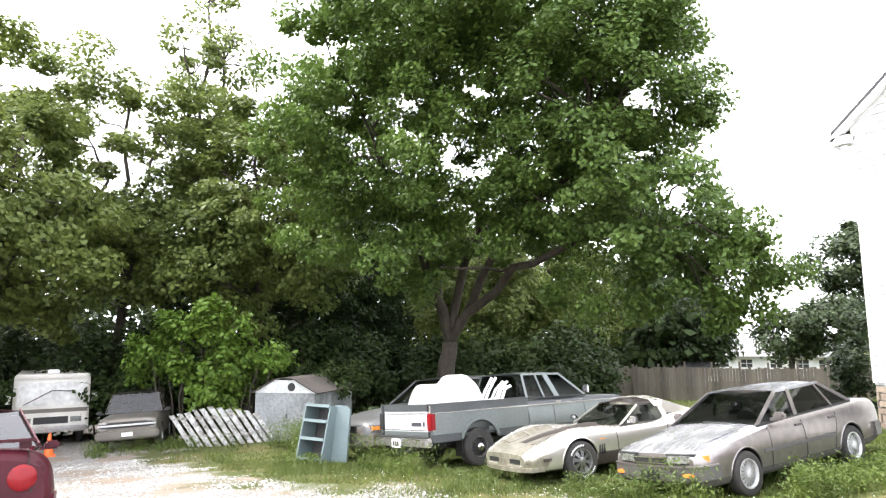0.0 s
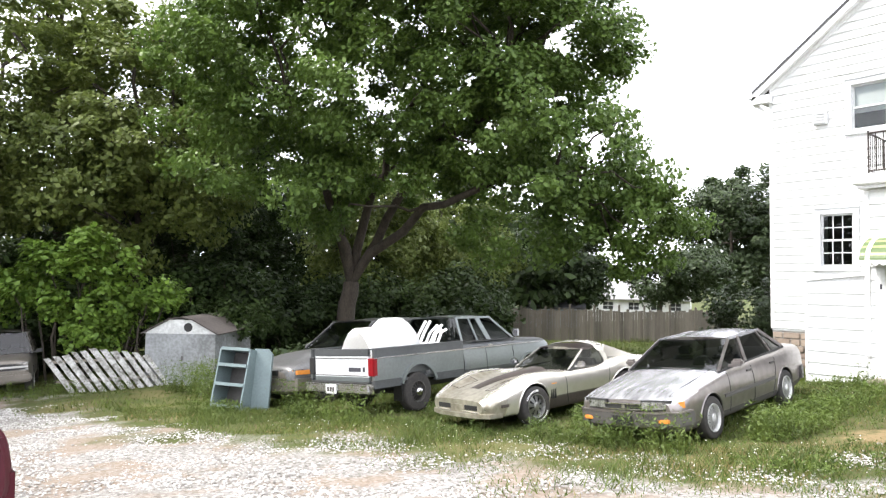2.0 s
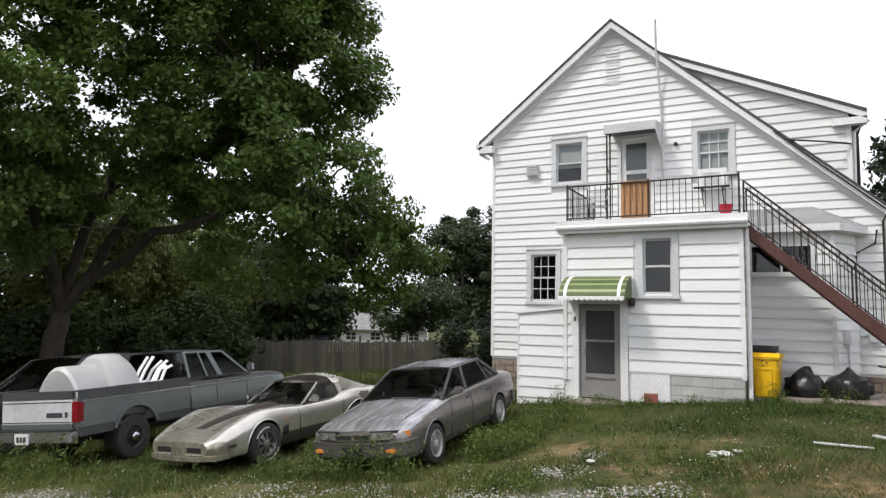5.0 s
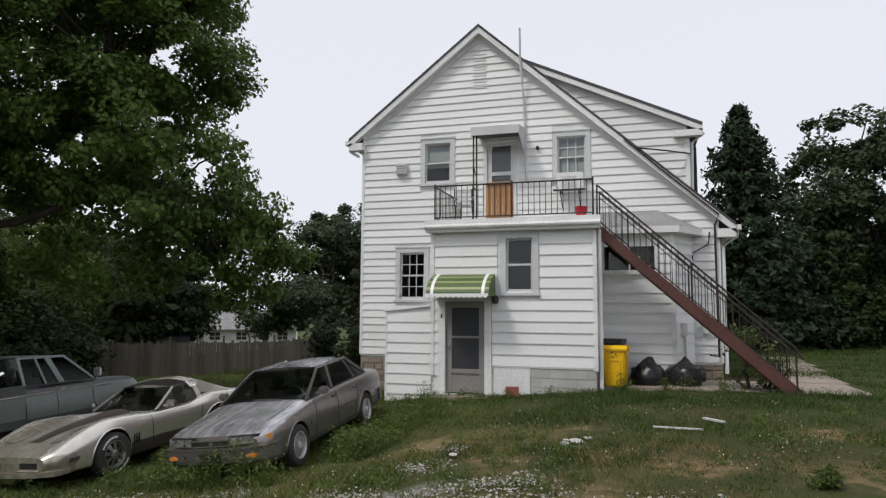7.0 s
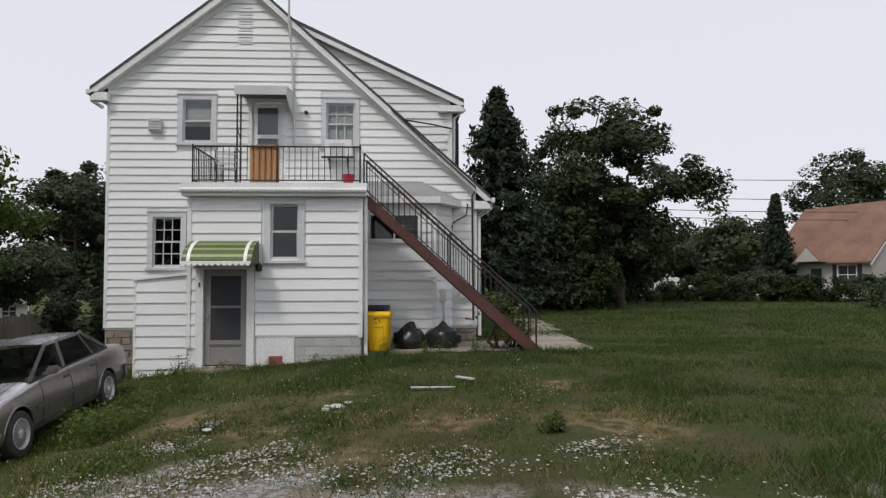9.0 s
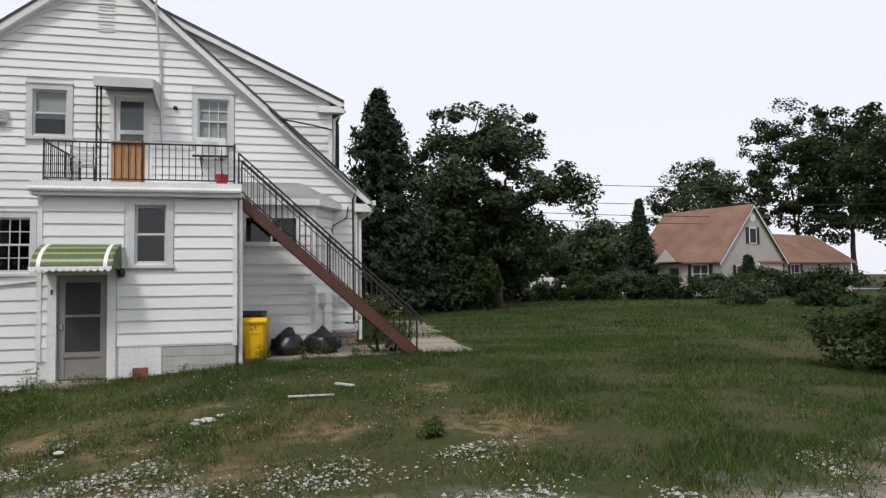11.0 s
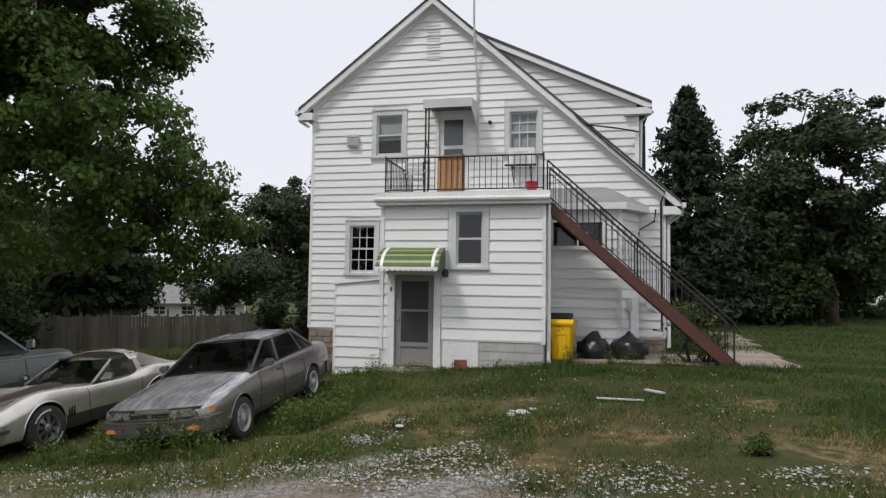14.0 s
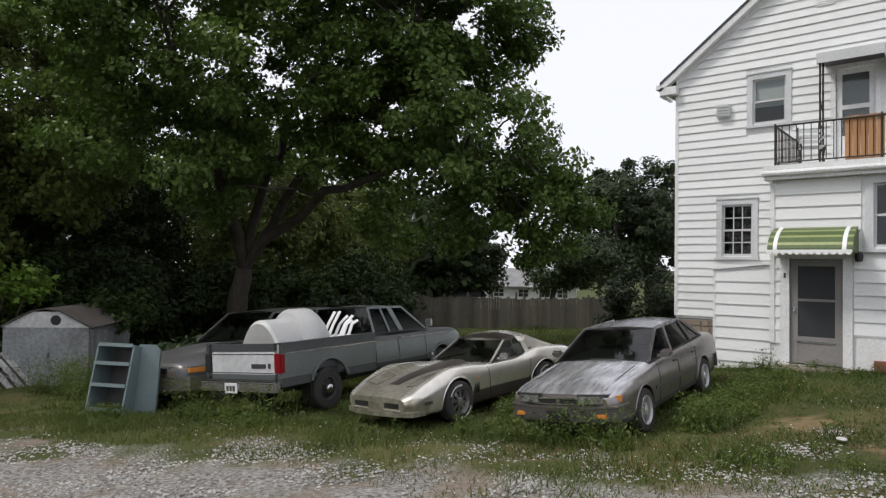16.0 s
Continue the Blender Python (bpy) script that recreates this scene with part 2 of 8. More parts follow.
def lathe(bm, profile, sides=24, axis="y", centre=(0, 0, 0), caps=True):
    """Turns (radius, along) pairs round an axis."""
    c, rings = Vector(centre), []
    for r, a in profile:
        ring = []
        for j in range(sides):
            t = 2 * math.pi * j / sides
            p = (r * math.cos(t), a, r * math.sin(t)) if axis == "y" else (r * math.cos(t), r * math.sin(t), a) if axis == "z" else (a, r * math.cos(t), r * math.sin(t))
            ring.append(bm.verts.new(c + Vector(p)))
        rings.append(ring)
    for r0, r1 in zip(rings, rings[1:]):
        for j in range(sides):
            bm.faces.new((r0[j], r0[(j + 1) % sides], r1[(j + 1) % sides], r1[j]))
    for ring in (rings[0], rings[-1]) if caps else ():
        bm.faces.new(ring)
    bmesh.ops.recalc_face_normals(bm, faces=bm.faces)
    return bm


def prism(bm, outline, a, b, axis="x"):
    """A flat outline pushed from a to b along an axis; outline pairs are (y, z), (x, z) or (x, y)."""
    def at(p, t):
        return (t, p[0], p[1]) if axis == "x" else (p[0], t, p[1]) if axis == "y" else (p[0], p[1], t)
    r0, r1 = [bm.verts.new(at(p, a)) for p in outline], [bm.verts.new(at(p, b)) for p in outline]
    k = len(outline)
    f = [bm.faces.new(r0), bm.faces.new(r1[::-1])]
    f += [bm.faces.new((r0[i], r1[i], r1[(i + 1) % k], r0[(i + 1) % k])) for i in range(k)]
    bmesh.ops.recalc_face_normals(bm, faces=f)
    return bm


def to_mesh(name, bm, mats, smooth=None):
    me = bpy.data.meshes.new(name)
    bm.to_mesh(me)
    bm.free()
    for m in mats if isinstance(mats, (list, tuple)) else [mats]:
        me.materials.append(m)
    if smooth:
        me.shade_smooth()
        me.set_sharp_from_angle(angle=radians(smooth))
    return me


def part(name, bm, mat, parent, label="", smooth=None):
    """One mesh under a thing or under one of its parts, in the thing's own axes."""
    ob = new(name, bm if isinstance(bm, bpy.types.Mesh) else to_mesh(name, bm, mat, smooth))
    ob.parent = parent
    if parent.get("in_world") and parent.parent is None:
        ob.matrix_parent_inverse = parent.matrix_basis.inverted()
    return tagged(ob, label)


def thing(name, label, category, m=None, group="", kind="", in_world=False):
    """An empty at a thing's base. in_world: its parts are given in the world's axes."""
    ob = new(name)
    ob.empty_display_size = 0.2
    ob.matrix_basis = m if m is not None else Matrix()
    if in_world:
        ob["in_world"] = 1
    return tagged(ob, label, category, group, kind)


def solid(name, bm, mat, label, category, group="", kind="", m=None, smooth=None):
    ob = new(name, to_mesh(name, bm, mat, smooth))
    if m is not None:
        ob.matrix_basis = m
    return tagged(ob, label, category, group, kind)


def cut(me, cutter_bm):
    """The mesh with the cutter's volume taken out of it."""
    a, b = new("a", me), new("b", to_mesh("b", cutter_bm, []))
    mod = a.modifiers.new("cut", "BOOLEAN")
    mod.operation, mod.object, mod.solver = "DIFFERENCE", b, "EXACT"
    out = bpy.data.meshes.new_from_object(a.evaluated_get(bpy.context.evaluated_depsgraph_get()))
    out.name = me.name
    for o in (a, b):
        d = o.data
        bpy.data.objects.remove(o)
        bpy.data.meshes.remove(d)
    return out


def smoothstep(t):
    t = np.clip(t, 0, 1)
    return t * t * (3 - 2 * t)


def ground_z(x, y):
    """The yard: it falls away past the parked cars, with a dip in front of them and a pad at the house."""
    z = -1.65 * smoothstep((y + 1) / 24) - 0.2 * np.exp(-(((x - 7.6) / 3.6) ** 2) - ((y - 7.5) / 4.5) ** 2)
    z = z + 0.13 * smoothstep((x - 9) / 4.5) * (1 - smoothstep((y - 6) / 6)) * (1 - smoothstep((x - 26) / 12))
    z = z - 1.6 * smoothstep((y - 28) / 25) - 0.5 * smoothstep((y - 20) / 10) * (1 - smoothstep((x + 1) / 11))
    return z + 0.12 * np.exp(-(((x + 1) / 3) ** 2) - ((y - 7) / 4) ** 2)


def gz(x, y):
    return float(ground_z(np.float64(x), np.float64(y)))


def stuff_mesh(name, verts, sides, mat, smooth=False):
    """A mesh of many loose pieces of equal size from an array of their corners."""
    verts = np.asarray(verts, np.float32).reshape(-1, 3)
    me = bpy.data.meshes.new(name)
    k = len(verts) // sides
    me.vertices.add(len(verts)), me.loops.add(len(verts)), me.polygons.add(k)
    me.vertices.foreach_set("co", verts.ravel())
    me.loops.foreach_set("vertex_index", np.arange(len(verts), dtype=np.int32))
    me.polygons.foreach_set("loop_start", np.arange(0, len(verts), sides, dtype=np.int32))
    me.update(calc_edges=True)
    me.materials.append(mat)
    return me

# ---- the ground ----
def drive_edge(y):
    """How far the gravel reaches towards the parked cars."""
    return 5.2 - 2.5 * smoothstep((y - 7) / 9) + 1.0 * np.exp(-(((y - 3.2) / 1.6) ** 2)) - 0.6 * smoothstep((-y) / 3)


# bare, sun-dried spots in the grass: x, y, radius
BARE = [(9.4, 4.6, 0.75), (10.2, 2.4, 0.5), (7.2, -1.1, 1.0), (8.0, 0.9, 0.6), (8.3, 3.5, 0.6), (6.6, 1.9, 0.7), (10.4, -1.2, 0.6)]
# spots where stones lie in the grass: x, y, radius
STONY = [(6.9, 3.4, 0.75), (6.0, 2.4, 0.6), (7.9, 4.3, 0.4), (5.9, 0.9, 0.6), (6.2, 8.1, 0.7), (9.05, 4.2, 0.22), (5.2, 10.4, 0.9), (6.5, 4.8, 0.5), (5.8, 6.4, 0.8), (9.08, 2.34, 0.16), (6.5, -0.6, 0.5), (6.7, 6.3, 0.4)]


def make_ground():
    u = np.linspace(-1, 1, 341)
    far, near = 2600.0, 4.0
    line = near * np.sinh(np.arcsinh(far / near) * u)
    x, y = np.meshgrid(line + 6.0, line + 6.0, indexing="ij")
    z = ground_z(x, y)
    rough = np.exp(-(((x - 6) ** 2 + (y - 6) ** 2) / 900.0))
    z = z + rough * 0.025 * (np.sin(2.1 * x + 1.3 * y) * np.sin(1.7 * y - 0.6 * x) + 0.6 * np.sin(4.3 * x) * np.sin(3.9 * y + 1))
    k = len(u)
    idx = np.arange(k * k).reshape(k, k)
    quads = np.stack([idx[:-1, :-1], idx[1:, :-1], idx[1:, 1:], idx[:-1, 1:]], -1).reshape(-1, 4)
    me = bpy.data.meshes.new("ground")
    me.from_pydata(np.stack([x, y, z], -1).reshape(-1, 3).tolist(), [], quads.tolist())
    me.shade_smooth()
    m = material("yard ground", (0.034, 0.052, 0.013), 0.95, var=0.3, s1=0.55, s2=14, bump=0.6, c2=(0.066, 0.057, 0.028), spec=0.1)
    n, l = m.node_tree.nodes, m.node_tree.links
    b = n["Principled BSDF"]
    grass_col = b.inputs["Base Color"].links[0].from_socket
    geo = n.new("ShaderNodeNewGeometry")
    sep = n.new("ShaderNodeSeparateXYZ")
    l.new(geo.outputs["Position"], sep.inputs[0])

    def math_node(op, a, c=None, d=None):
        t = n.new("ShaderNodeMath")
        t.operation = op
        for i, v in enumerate((a, c, d)):
            if v is not None:
                l.new(v, t.inputs[i]) if hasattr(v, "links") else setattr(t.inputs[i], "default_value", v)
        return t.outputs[0]

    def step(v, lo, hi):
        t = n.new("ShaderNodeMapRange")
        t.interpolation_type = "SMOOTHSTEP"
        t.inputs[1].default_value, t.inputs[2].default_value = lo, hi
        l.new(v, t.inputs[0])
        return t.outputs[0]

    # the gravel drive: bounded by the same line as the loose stones
    edge = math_node("MULTIPLY_ADD", step(sep.outputs[1], 7, 16), -2.5, 5.2)
    bulge = math_node("POWER", 2.718, math_node("MULTIPLY", math_node("POWER", math_node("DIVIDE", math_node("SUBTRACT", sep.outputs[1], 3.2), 1.6), 2.0), -1.0))
    edge = math_node("ADD", edge, bulge)
    edge = math_node("ADD", math_node("MULTIPLY", step(sep.outputs[1], -0.5, 2.0), 0.9), math_node("SUBTRACT", edge, 0.9))
    patch = n.new("ShaderNodeTexNoise")
    patch.inputs["Scale"].default_value, patch.inputs["Detail"].default_value = 0.7, 6
    l.new(geo.outputs["Position"], patch.inputs["Vector"])
    off = math_node("SUBTRACT", edge, sep.outputs[0])
    off = math_node("MULTIPLY_ADD", math_node("SUBTRACT", patch.outputs[0], 0.5), 6.5, off)
    west = step(sep.outputs[0], -9, -4)
    gravel = math_node("MULTIPLY", step(off, -0.6, 0.9), west)
    stones = n.new("ShaderNodeTexVoronoi")
    stones.inputs["Scale"].default_value = 26
    l.new(geo.outputs["Position"], stones.inputs["Vector"])
    gcol = n.new("ShaderNodeValToRGB")
    gcol.color_ramp.elements[0].color, gcol.color_ramp.elements[1].color = (0.07, 0.062, 0.052, 1), (0.36, 0.35, 0.33, 1)
    bw = n.new("ShaderNodeRGBToBW")
    l.new(stones.outputs["Color"], bw.inputs[0]), l.new(bw.outputs[0], gcol.inputs[0])
    # trodden reddish earth shows through in streaks
    earth = n.new("ShaderNodeTexNoise")
    earth.inputs["Scale"].default_value, earth.inputs["Detail"].default_value = 0.8, 9
    l.new(geo.outputs["Position"], earth.inputs["Vector"])
    emix = n.new("ShaderNodeMix")
    emix.data_type = "RGBA"
    emix.inputs[7].default_value = (0.19, 0.14, 0.10, 1)
    l.new(gcol.outputs[0], emix.inputs[6]), l.new(math_node("MULTIPLY", step(earth.outputs[0], 0.46, 0.60), 0.65), emix.inputs[0])
    # rough yellowish turf in the car yard, deeper green on the lawn
    turf = n.new("ShaderNodeMix")
    turf.data_type, turf.blend_type = "RGBA", "MULTIPLY"
    turf.inputs[7].default_value = (1.25, 1.35, 1.2, 1)
    l.new(step(sep.outputs[1], 2, 7), turf.inputs[0]), l.new(grass_col, turf.inputs[6])
    grass_col = turf.outputs[2]
    # dry straw-coloured patches beside the drive
    dry = n.new("ShaderNodeTexNoise")
    dry.inputs["Scale"].default_value, dry.inputs["Detail"].default_value = 0.55, 5
    l.new(geo.outputs["Position"], dry.inputs["Vector"])
    straw = n.new("ShaderNodeMix")
    straw.data_type = "RGBA"
    straw.inputs[7].default_value = (0.20, 0.145, 0.08, 1)
    near_drive = math_node("SUBTRACT", 1.0, step(sep.outputs[0], 10, 13))
    streaks = math_node("MULTIPLY", step(dry.outputs[0], 0.5, 0.62), math_node("MULTIPLY", math_node("MULTIPLY", near_drive, step(sep.outputs[1], -1, 2.5)), 0.35))
    flat = n.new("ShaderNodeCombineXYZ")
    l.new(sep.outputs[0], flat.inputs[0]), l.new(sep.outputs[1], flat.inputs[1])
    crumb = n.new("ShaderNodeTexNoise")
    crumb.inputs["Scale"].default_value, crumb.inputs["Detail"].default_value = 4.5, 6
    l.new(geo.outputs["Position"], crumb.inputs["Vector"])
    for sx, sy, sr in BARE:
        away = n.new("ShaderNodeVectorMath")
        away.operation, away.inputs[1].default_value = "DISTANCE", (sx, sy, 0)
        l.new(flat.outputs[0], away.inputs[0])
        ragged = math_node("MULTIPLY_ADD", math_node("SUBTRACT", patch.outputs[0], 0.5), -3.0 * sr, away.outputs["Value"])
        streaks = math_node("MAXIMUM", streaks, math_node("MULTIPLY", math_node("MULTIPLY", math_node("SUBTRACT", 1.0, step(ragged, sr * 0.3, sr * 1.2)), step(crumb.outputs[0], 0.36, 0.6)), 0.85))
    l.new(streaks, straw.inputs[0])
    l.new(grass_col, straw.inputs[6])
    grass_col = straw.outputs[2]
    mix = n.new("ShaderNodeMix")
    mix.data_type = "RGBA"
    l.new(gravel, mix.inputs[0]), l.new(grass_col, mix.inputs[6]), l.new(emix.outputs[2], mix.inputs[7])
    l.new(mix.outputs[2], b.inputs["Base Color"])
    me.materials.append(m)
    tagged(new("ground", me), "rough grassy yard with a pale gravel drive", "ground", kind="structure")


make_ground()

# ---- the white house ----
WALL, EXT, DORM, BAY = 16.5, 13.9, 16.62, 15.5
RIDGE_Y, RIDGE_Z, SLOPE_L, SLOPE_R = 5.53, 9.58, 0.775, 0.90
LEFT, RIGHT, EXT_L, EXT_R = 8.97, -0.42, 6.04, 2.36
BACK = 25.5


class Face:
    """A wall's plane: u runs along it, v is the height, w stands out of it."""
    def __init__(self, origin, along, out):
        self.o, self.a, self.n = Vector(origin), Vector(along).normalized(), Vector(out).normalized()

    def at(self, u, v, w=0.0):
        return self.o + self.a * u + self.n * w + Vector((0, 0, v))

    def box(self, bm, u0, u1, v0, v1, w0, w1):
        v = [bm.verts.new(self.at(*p)) for p in ((u0, v0, w0), (u1, v0, w0), (u1, v0, w1), (u0, v0, w1), (u0, v1, w0), (u1, v1, w0), (u1, v1, w1), (u0, v1, w1))]
        f = [bm.faces.new([v[i] for i in q]) for q in ((3, 2, 1, 0), (4, 5, 6, 7), (0, 1, 5, 4), (1, 2, 6, 5), (2, 3, 7, 6), (3, 0, 4, 7))]
        bmesh.ops.recalc_face_normals(bm, faces=f)
        return bm


FRONT = Face((WALL, 0, 0), (0, 1, 0), (-1, 0, 0))
EXTF = Face((EXT, 0, 0), (0, 1, 0), (-1, 0, 0))
EXTS = Face((EXT, EXT_R, 0), (1, 0, 0), (0, -1, 0))
DORMF = Face((DORM, 0, 0), (0, 1, 0), (-1, 0, 0))
BAYF = Face((BAY, 0, 0), (0, 1, 0), (-1, 0, 0))
BAYS = Face((BAY, 0.70, 0), (0.95, -0.5, 0), (-0.5, -0.95, 0))
house = thing("white_house", "two-storey white clapboard house with a steep gable and rear extension", "house", Matrix.Translation((WALL, 4.3, -0.1)), in_world=True)


def siding(parent, face, z0, z1, course, span, holes=(), seed=0):
    """Lapped boards, thick at the lower edge, each a piece of its own, cut round the openings."""
    rows = max(1, round((z1 - z0) / course))
    for i in range(rows):
        lo, hi = z0 + (z1 - z0) * i / rows, z0 + (z1 - z0) * (i + 1) / rows
        (a0, b0), (a1, b1) = span(lo), span(hi)
        if b0 - a0 < 0.1:
            continue
        a1, b1 = (a1, b1) if b1 > a1 else ((a1 + b1) / 2, (a1 + b1) / 2 + 0.01)
        runs = [[a0, b0, a1, b1]]
        for h0, h1, hz0, hz1 in holes:
            if hi <= hz0 + 0.02 or lo >= hz1 - 0.02:
                continue
            new_runs = []
            for p0, q0, p1, q1 in runs:
                if h1 <= min(p0, p1) or h0 >= max(q0, q1):
                    new_runs.append([p0, q0, p1, q1])
                    continue
                if h0 > p0 + 0.03:
                    new_runs.append([p0, h0, min(p1, h0), h0])
                if h1 < q0 - 0.03:
                    new_runs.append([h1, q0, h1, max(q1, h1)])
            runs = new_runs
        for p0, q0, p1, q1 in runs:
            bm = bmesh.new()
            t0, t1 = 0.038, 0.008
            v = [bm.verts.new(face.at(*p)) for p in ((p0, lo + 0.016, 0), (q0, lo + 0.016, 0), (q0, lo + 0.004, t0), (p0, lo + 0.004, t0), (p1, hi, 0), (q1, hi, 0), (q1, hi, t1), (p1, hi, t1))]
            f = [bm.faces.new([v[k] for k in s]) for s in ((3, 2, 1, 0), (4, 5, 6, 7), (0, 1, 5, 4), (1, 2, 6, 5), (2, 3, 7, 6), (3, 0, 4, 7))]
            bmesh.ops.recalc_face_normals(bm, faces=f)
            part("siding_board", bm, SIDING, parent)


def wall_panel(name, face, outline, holes, thick=0.16):
    """A wall with real openings: an outline in (u, v), cut through by boxes."""
    bm = bmesh.new()
    r0, r1 = [bm.verts.new(face.at(u, v, -0.002)) for u, v in outline], [bm.verts.new(face.at(u, v, -thick)) for u, v in outline]
    k = len(outline)
    bm.faces.new(r0), bm.faces.new(r1[::-1])
    for i in range(k):
        bm.faces.new((r0[i], r1[i], r1[(i + 1) % k], r0[(i + 1) % k]))
    bmesh.ops.recalc_face_normals(bm, faces=bm.faces)
    me = to_mesh(name, bm, TRIM)
    if holes:
        c = bmesh.new()
        for u0, u1, v0, v1 in holes:
            face.box(c, u0, u1, v0, v1, -thick - 0.1, 0.1)
        me = cut(me, c)
    return part(name, me, TRIM, house)


def window(face, u0, u1, v0, v1, casing=0.13, upper=(1, 1), lower=(1, 1), blind=0.0, frame=GREYTRIM, case=CASING, label=""):
    """A double-hung window in its opening: casing, sill, two sashes, bars, panes and a blind."""
    bm = bmesh.new()
    c = casing
    face.box(bm, u0 - c, u0, v0 - 0.04, v1 + c, 0, 0.05), face.box(bm, u1, u1 + c, v0 - 0.04, v1 + c, 0, 0.05)
    face.box(bm, u0, u1, v1, v1 + c, 0, 0.05)
    face.box(bm, u0 - c - 0.02, u1 + c + 0.02, v1 + c, v1 + c + 0.03, 0, 0.075)
    w = part("window", bm, case, house, label)
    bm = bmesh.new()
    face.box(bm, u0 - c - 0.03, u1 + c + 0.03, v0 - 0.10, v0 - 0.04, 0, 0.09)
    part("sill", bm, case, w)
    mid = (v0 + v1) / 2
    for lo, hi, deep, (nx, ny) in ((v0, mid + 0.02, -0.02, lower), (mid - 0.02, v1, -0.055, upper)):
        bm = bmesh.new()
        s = 0.045
        face.box(bm, u0, u0 + s, lo, hi, deep - 0.03, deep), face.box(bm, u1 - s, u1, lo, hi, deep - 0.03, deep)
        face.box(bm, u0 + s, u1 - s, lo, lo + s, deep - 0.03, deep), face.box(bm, u0 + s, u1 - s, hi - s, hi, deep - 0.03, deep)
        sash = part("sash", bm, frame, w)
        for i in range(1, nx):
            bm, x = bmesh.new(), u0 + s + (u1 - u0 - 2 * s) * i / nx
            face.box(bm, x - 0.011, x + 0.011, lo + s, hi - s, deep - 0.022, deep - 0.006)
            part("muntin", bm, case, w)
        for i in range(1, ny):
            bm, z = bmesh.new(), lo + s + (hi - lo - 2 * s) * i / ny
            face.box(bm, u0 + s, u1 - s, z - 0.011, z + 0.011, deep - 0.021, deep - 0.007)
            part("muntin", bm, case, w)
        bm = bmesh.new()
        face.box(bm, u0 + s, u1 - s, lo + s, hi - s, deep - 0.018, deep - 0.014)
        pane = part("pane", bm, WINGLASS, w)
        pane.visible_shadow = False
    if blind:
        bm = bmesh.new()
        face.box(bm, u0 + 0.01, u1 - 0.01, v1 - (v1 - v0) * blind, v1, -0.105, -0.092)
        part("blind", bm, BLIND, w, "lowered white blind")
    return w


def roof_y(z, below=0.0, side=1):
    return RIDGE_Y + (RIDGE_Z - below - z) / (SLOPE_L if side > 0 else -SLOPE_R)


def gable_span(z):
    return max(RIGHT, roof_y(z, 0.24, -1)), min(LEFT, roof_y(z, 0.24, 1))


W_LOW, W_UPL, W_UPR = (7.10, 7.81, 2.10, 3.36), (6.37, 7.10, 5.30, 6.38), (2.72, 3.45, 5.24, 6.33)
U_DOOR = (4.58, 5.34, 3.95, 6.32)
front_holes = [W_LOW, W_UPL, W_UPR, U_DOOR]
gable = [(RIGHT, 0.5), (LEFT, 0.5), (LEFT, RIDGE_Z - 0.1 - SLOPE_L * (LEFT - RIDGE_Y)), (RIDGE_Y, RIDGE_Z - 0.1), (RIGHT, RIDGE_Z - 0.1 - SLOPE_R * (RIDGE_Y - RIGHT))]
wall_panel("gable_wall", FRONT, gable, front_holes)
c = 0.14
siding(house, FRONT, 0.56, 9.32, 0.206, gable_span, [(a - c, b + c, lo - 0.10, hi + c + 0.03) for a, b, lo, hi in (W_LOW, W_UPL, W_UPR)] + [(U_DOOR[0] - 0.1, U_DOOR[1] + 0.1, 3.9, 6.45), (EXT_R, EXT_L, 0, 3.75), (0.2, EXT_R, 0, 3.9)])
# the other walls close the house behind
part("side_wall", boxes((WALL + 0.16, BACK, LEFT - 0.16, LEFT, -0.2, 6.85)), TRIM, house)
part("side_wall", boxes((WALL + 0.16, BACK, RIGHT, RIGHT + 0.16, -0.2, 4.0)), TRIM, house)
part("back_wall", prism(bmesh.new(), gable, BACK, BACK + 0.15), TRIM, house)
# floors and partition coloured near-black so the rooms look unlit through the panes
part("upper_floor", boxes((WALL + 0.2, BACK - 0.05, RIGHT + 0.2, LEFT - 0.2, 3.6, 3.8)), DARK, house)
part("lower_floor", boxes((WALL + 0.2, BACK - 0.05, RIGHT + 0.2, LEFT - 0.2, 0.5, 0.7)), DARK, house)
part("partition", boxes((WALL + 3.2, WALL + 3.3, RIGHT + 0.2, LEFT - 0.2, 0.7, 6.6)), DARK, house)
FX = WALL - 0.27
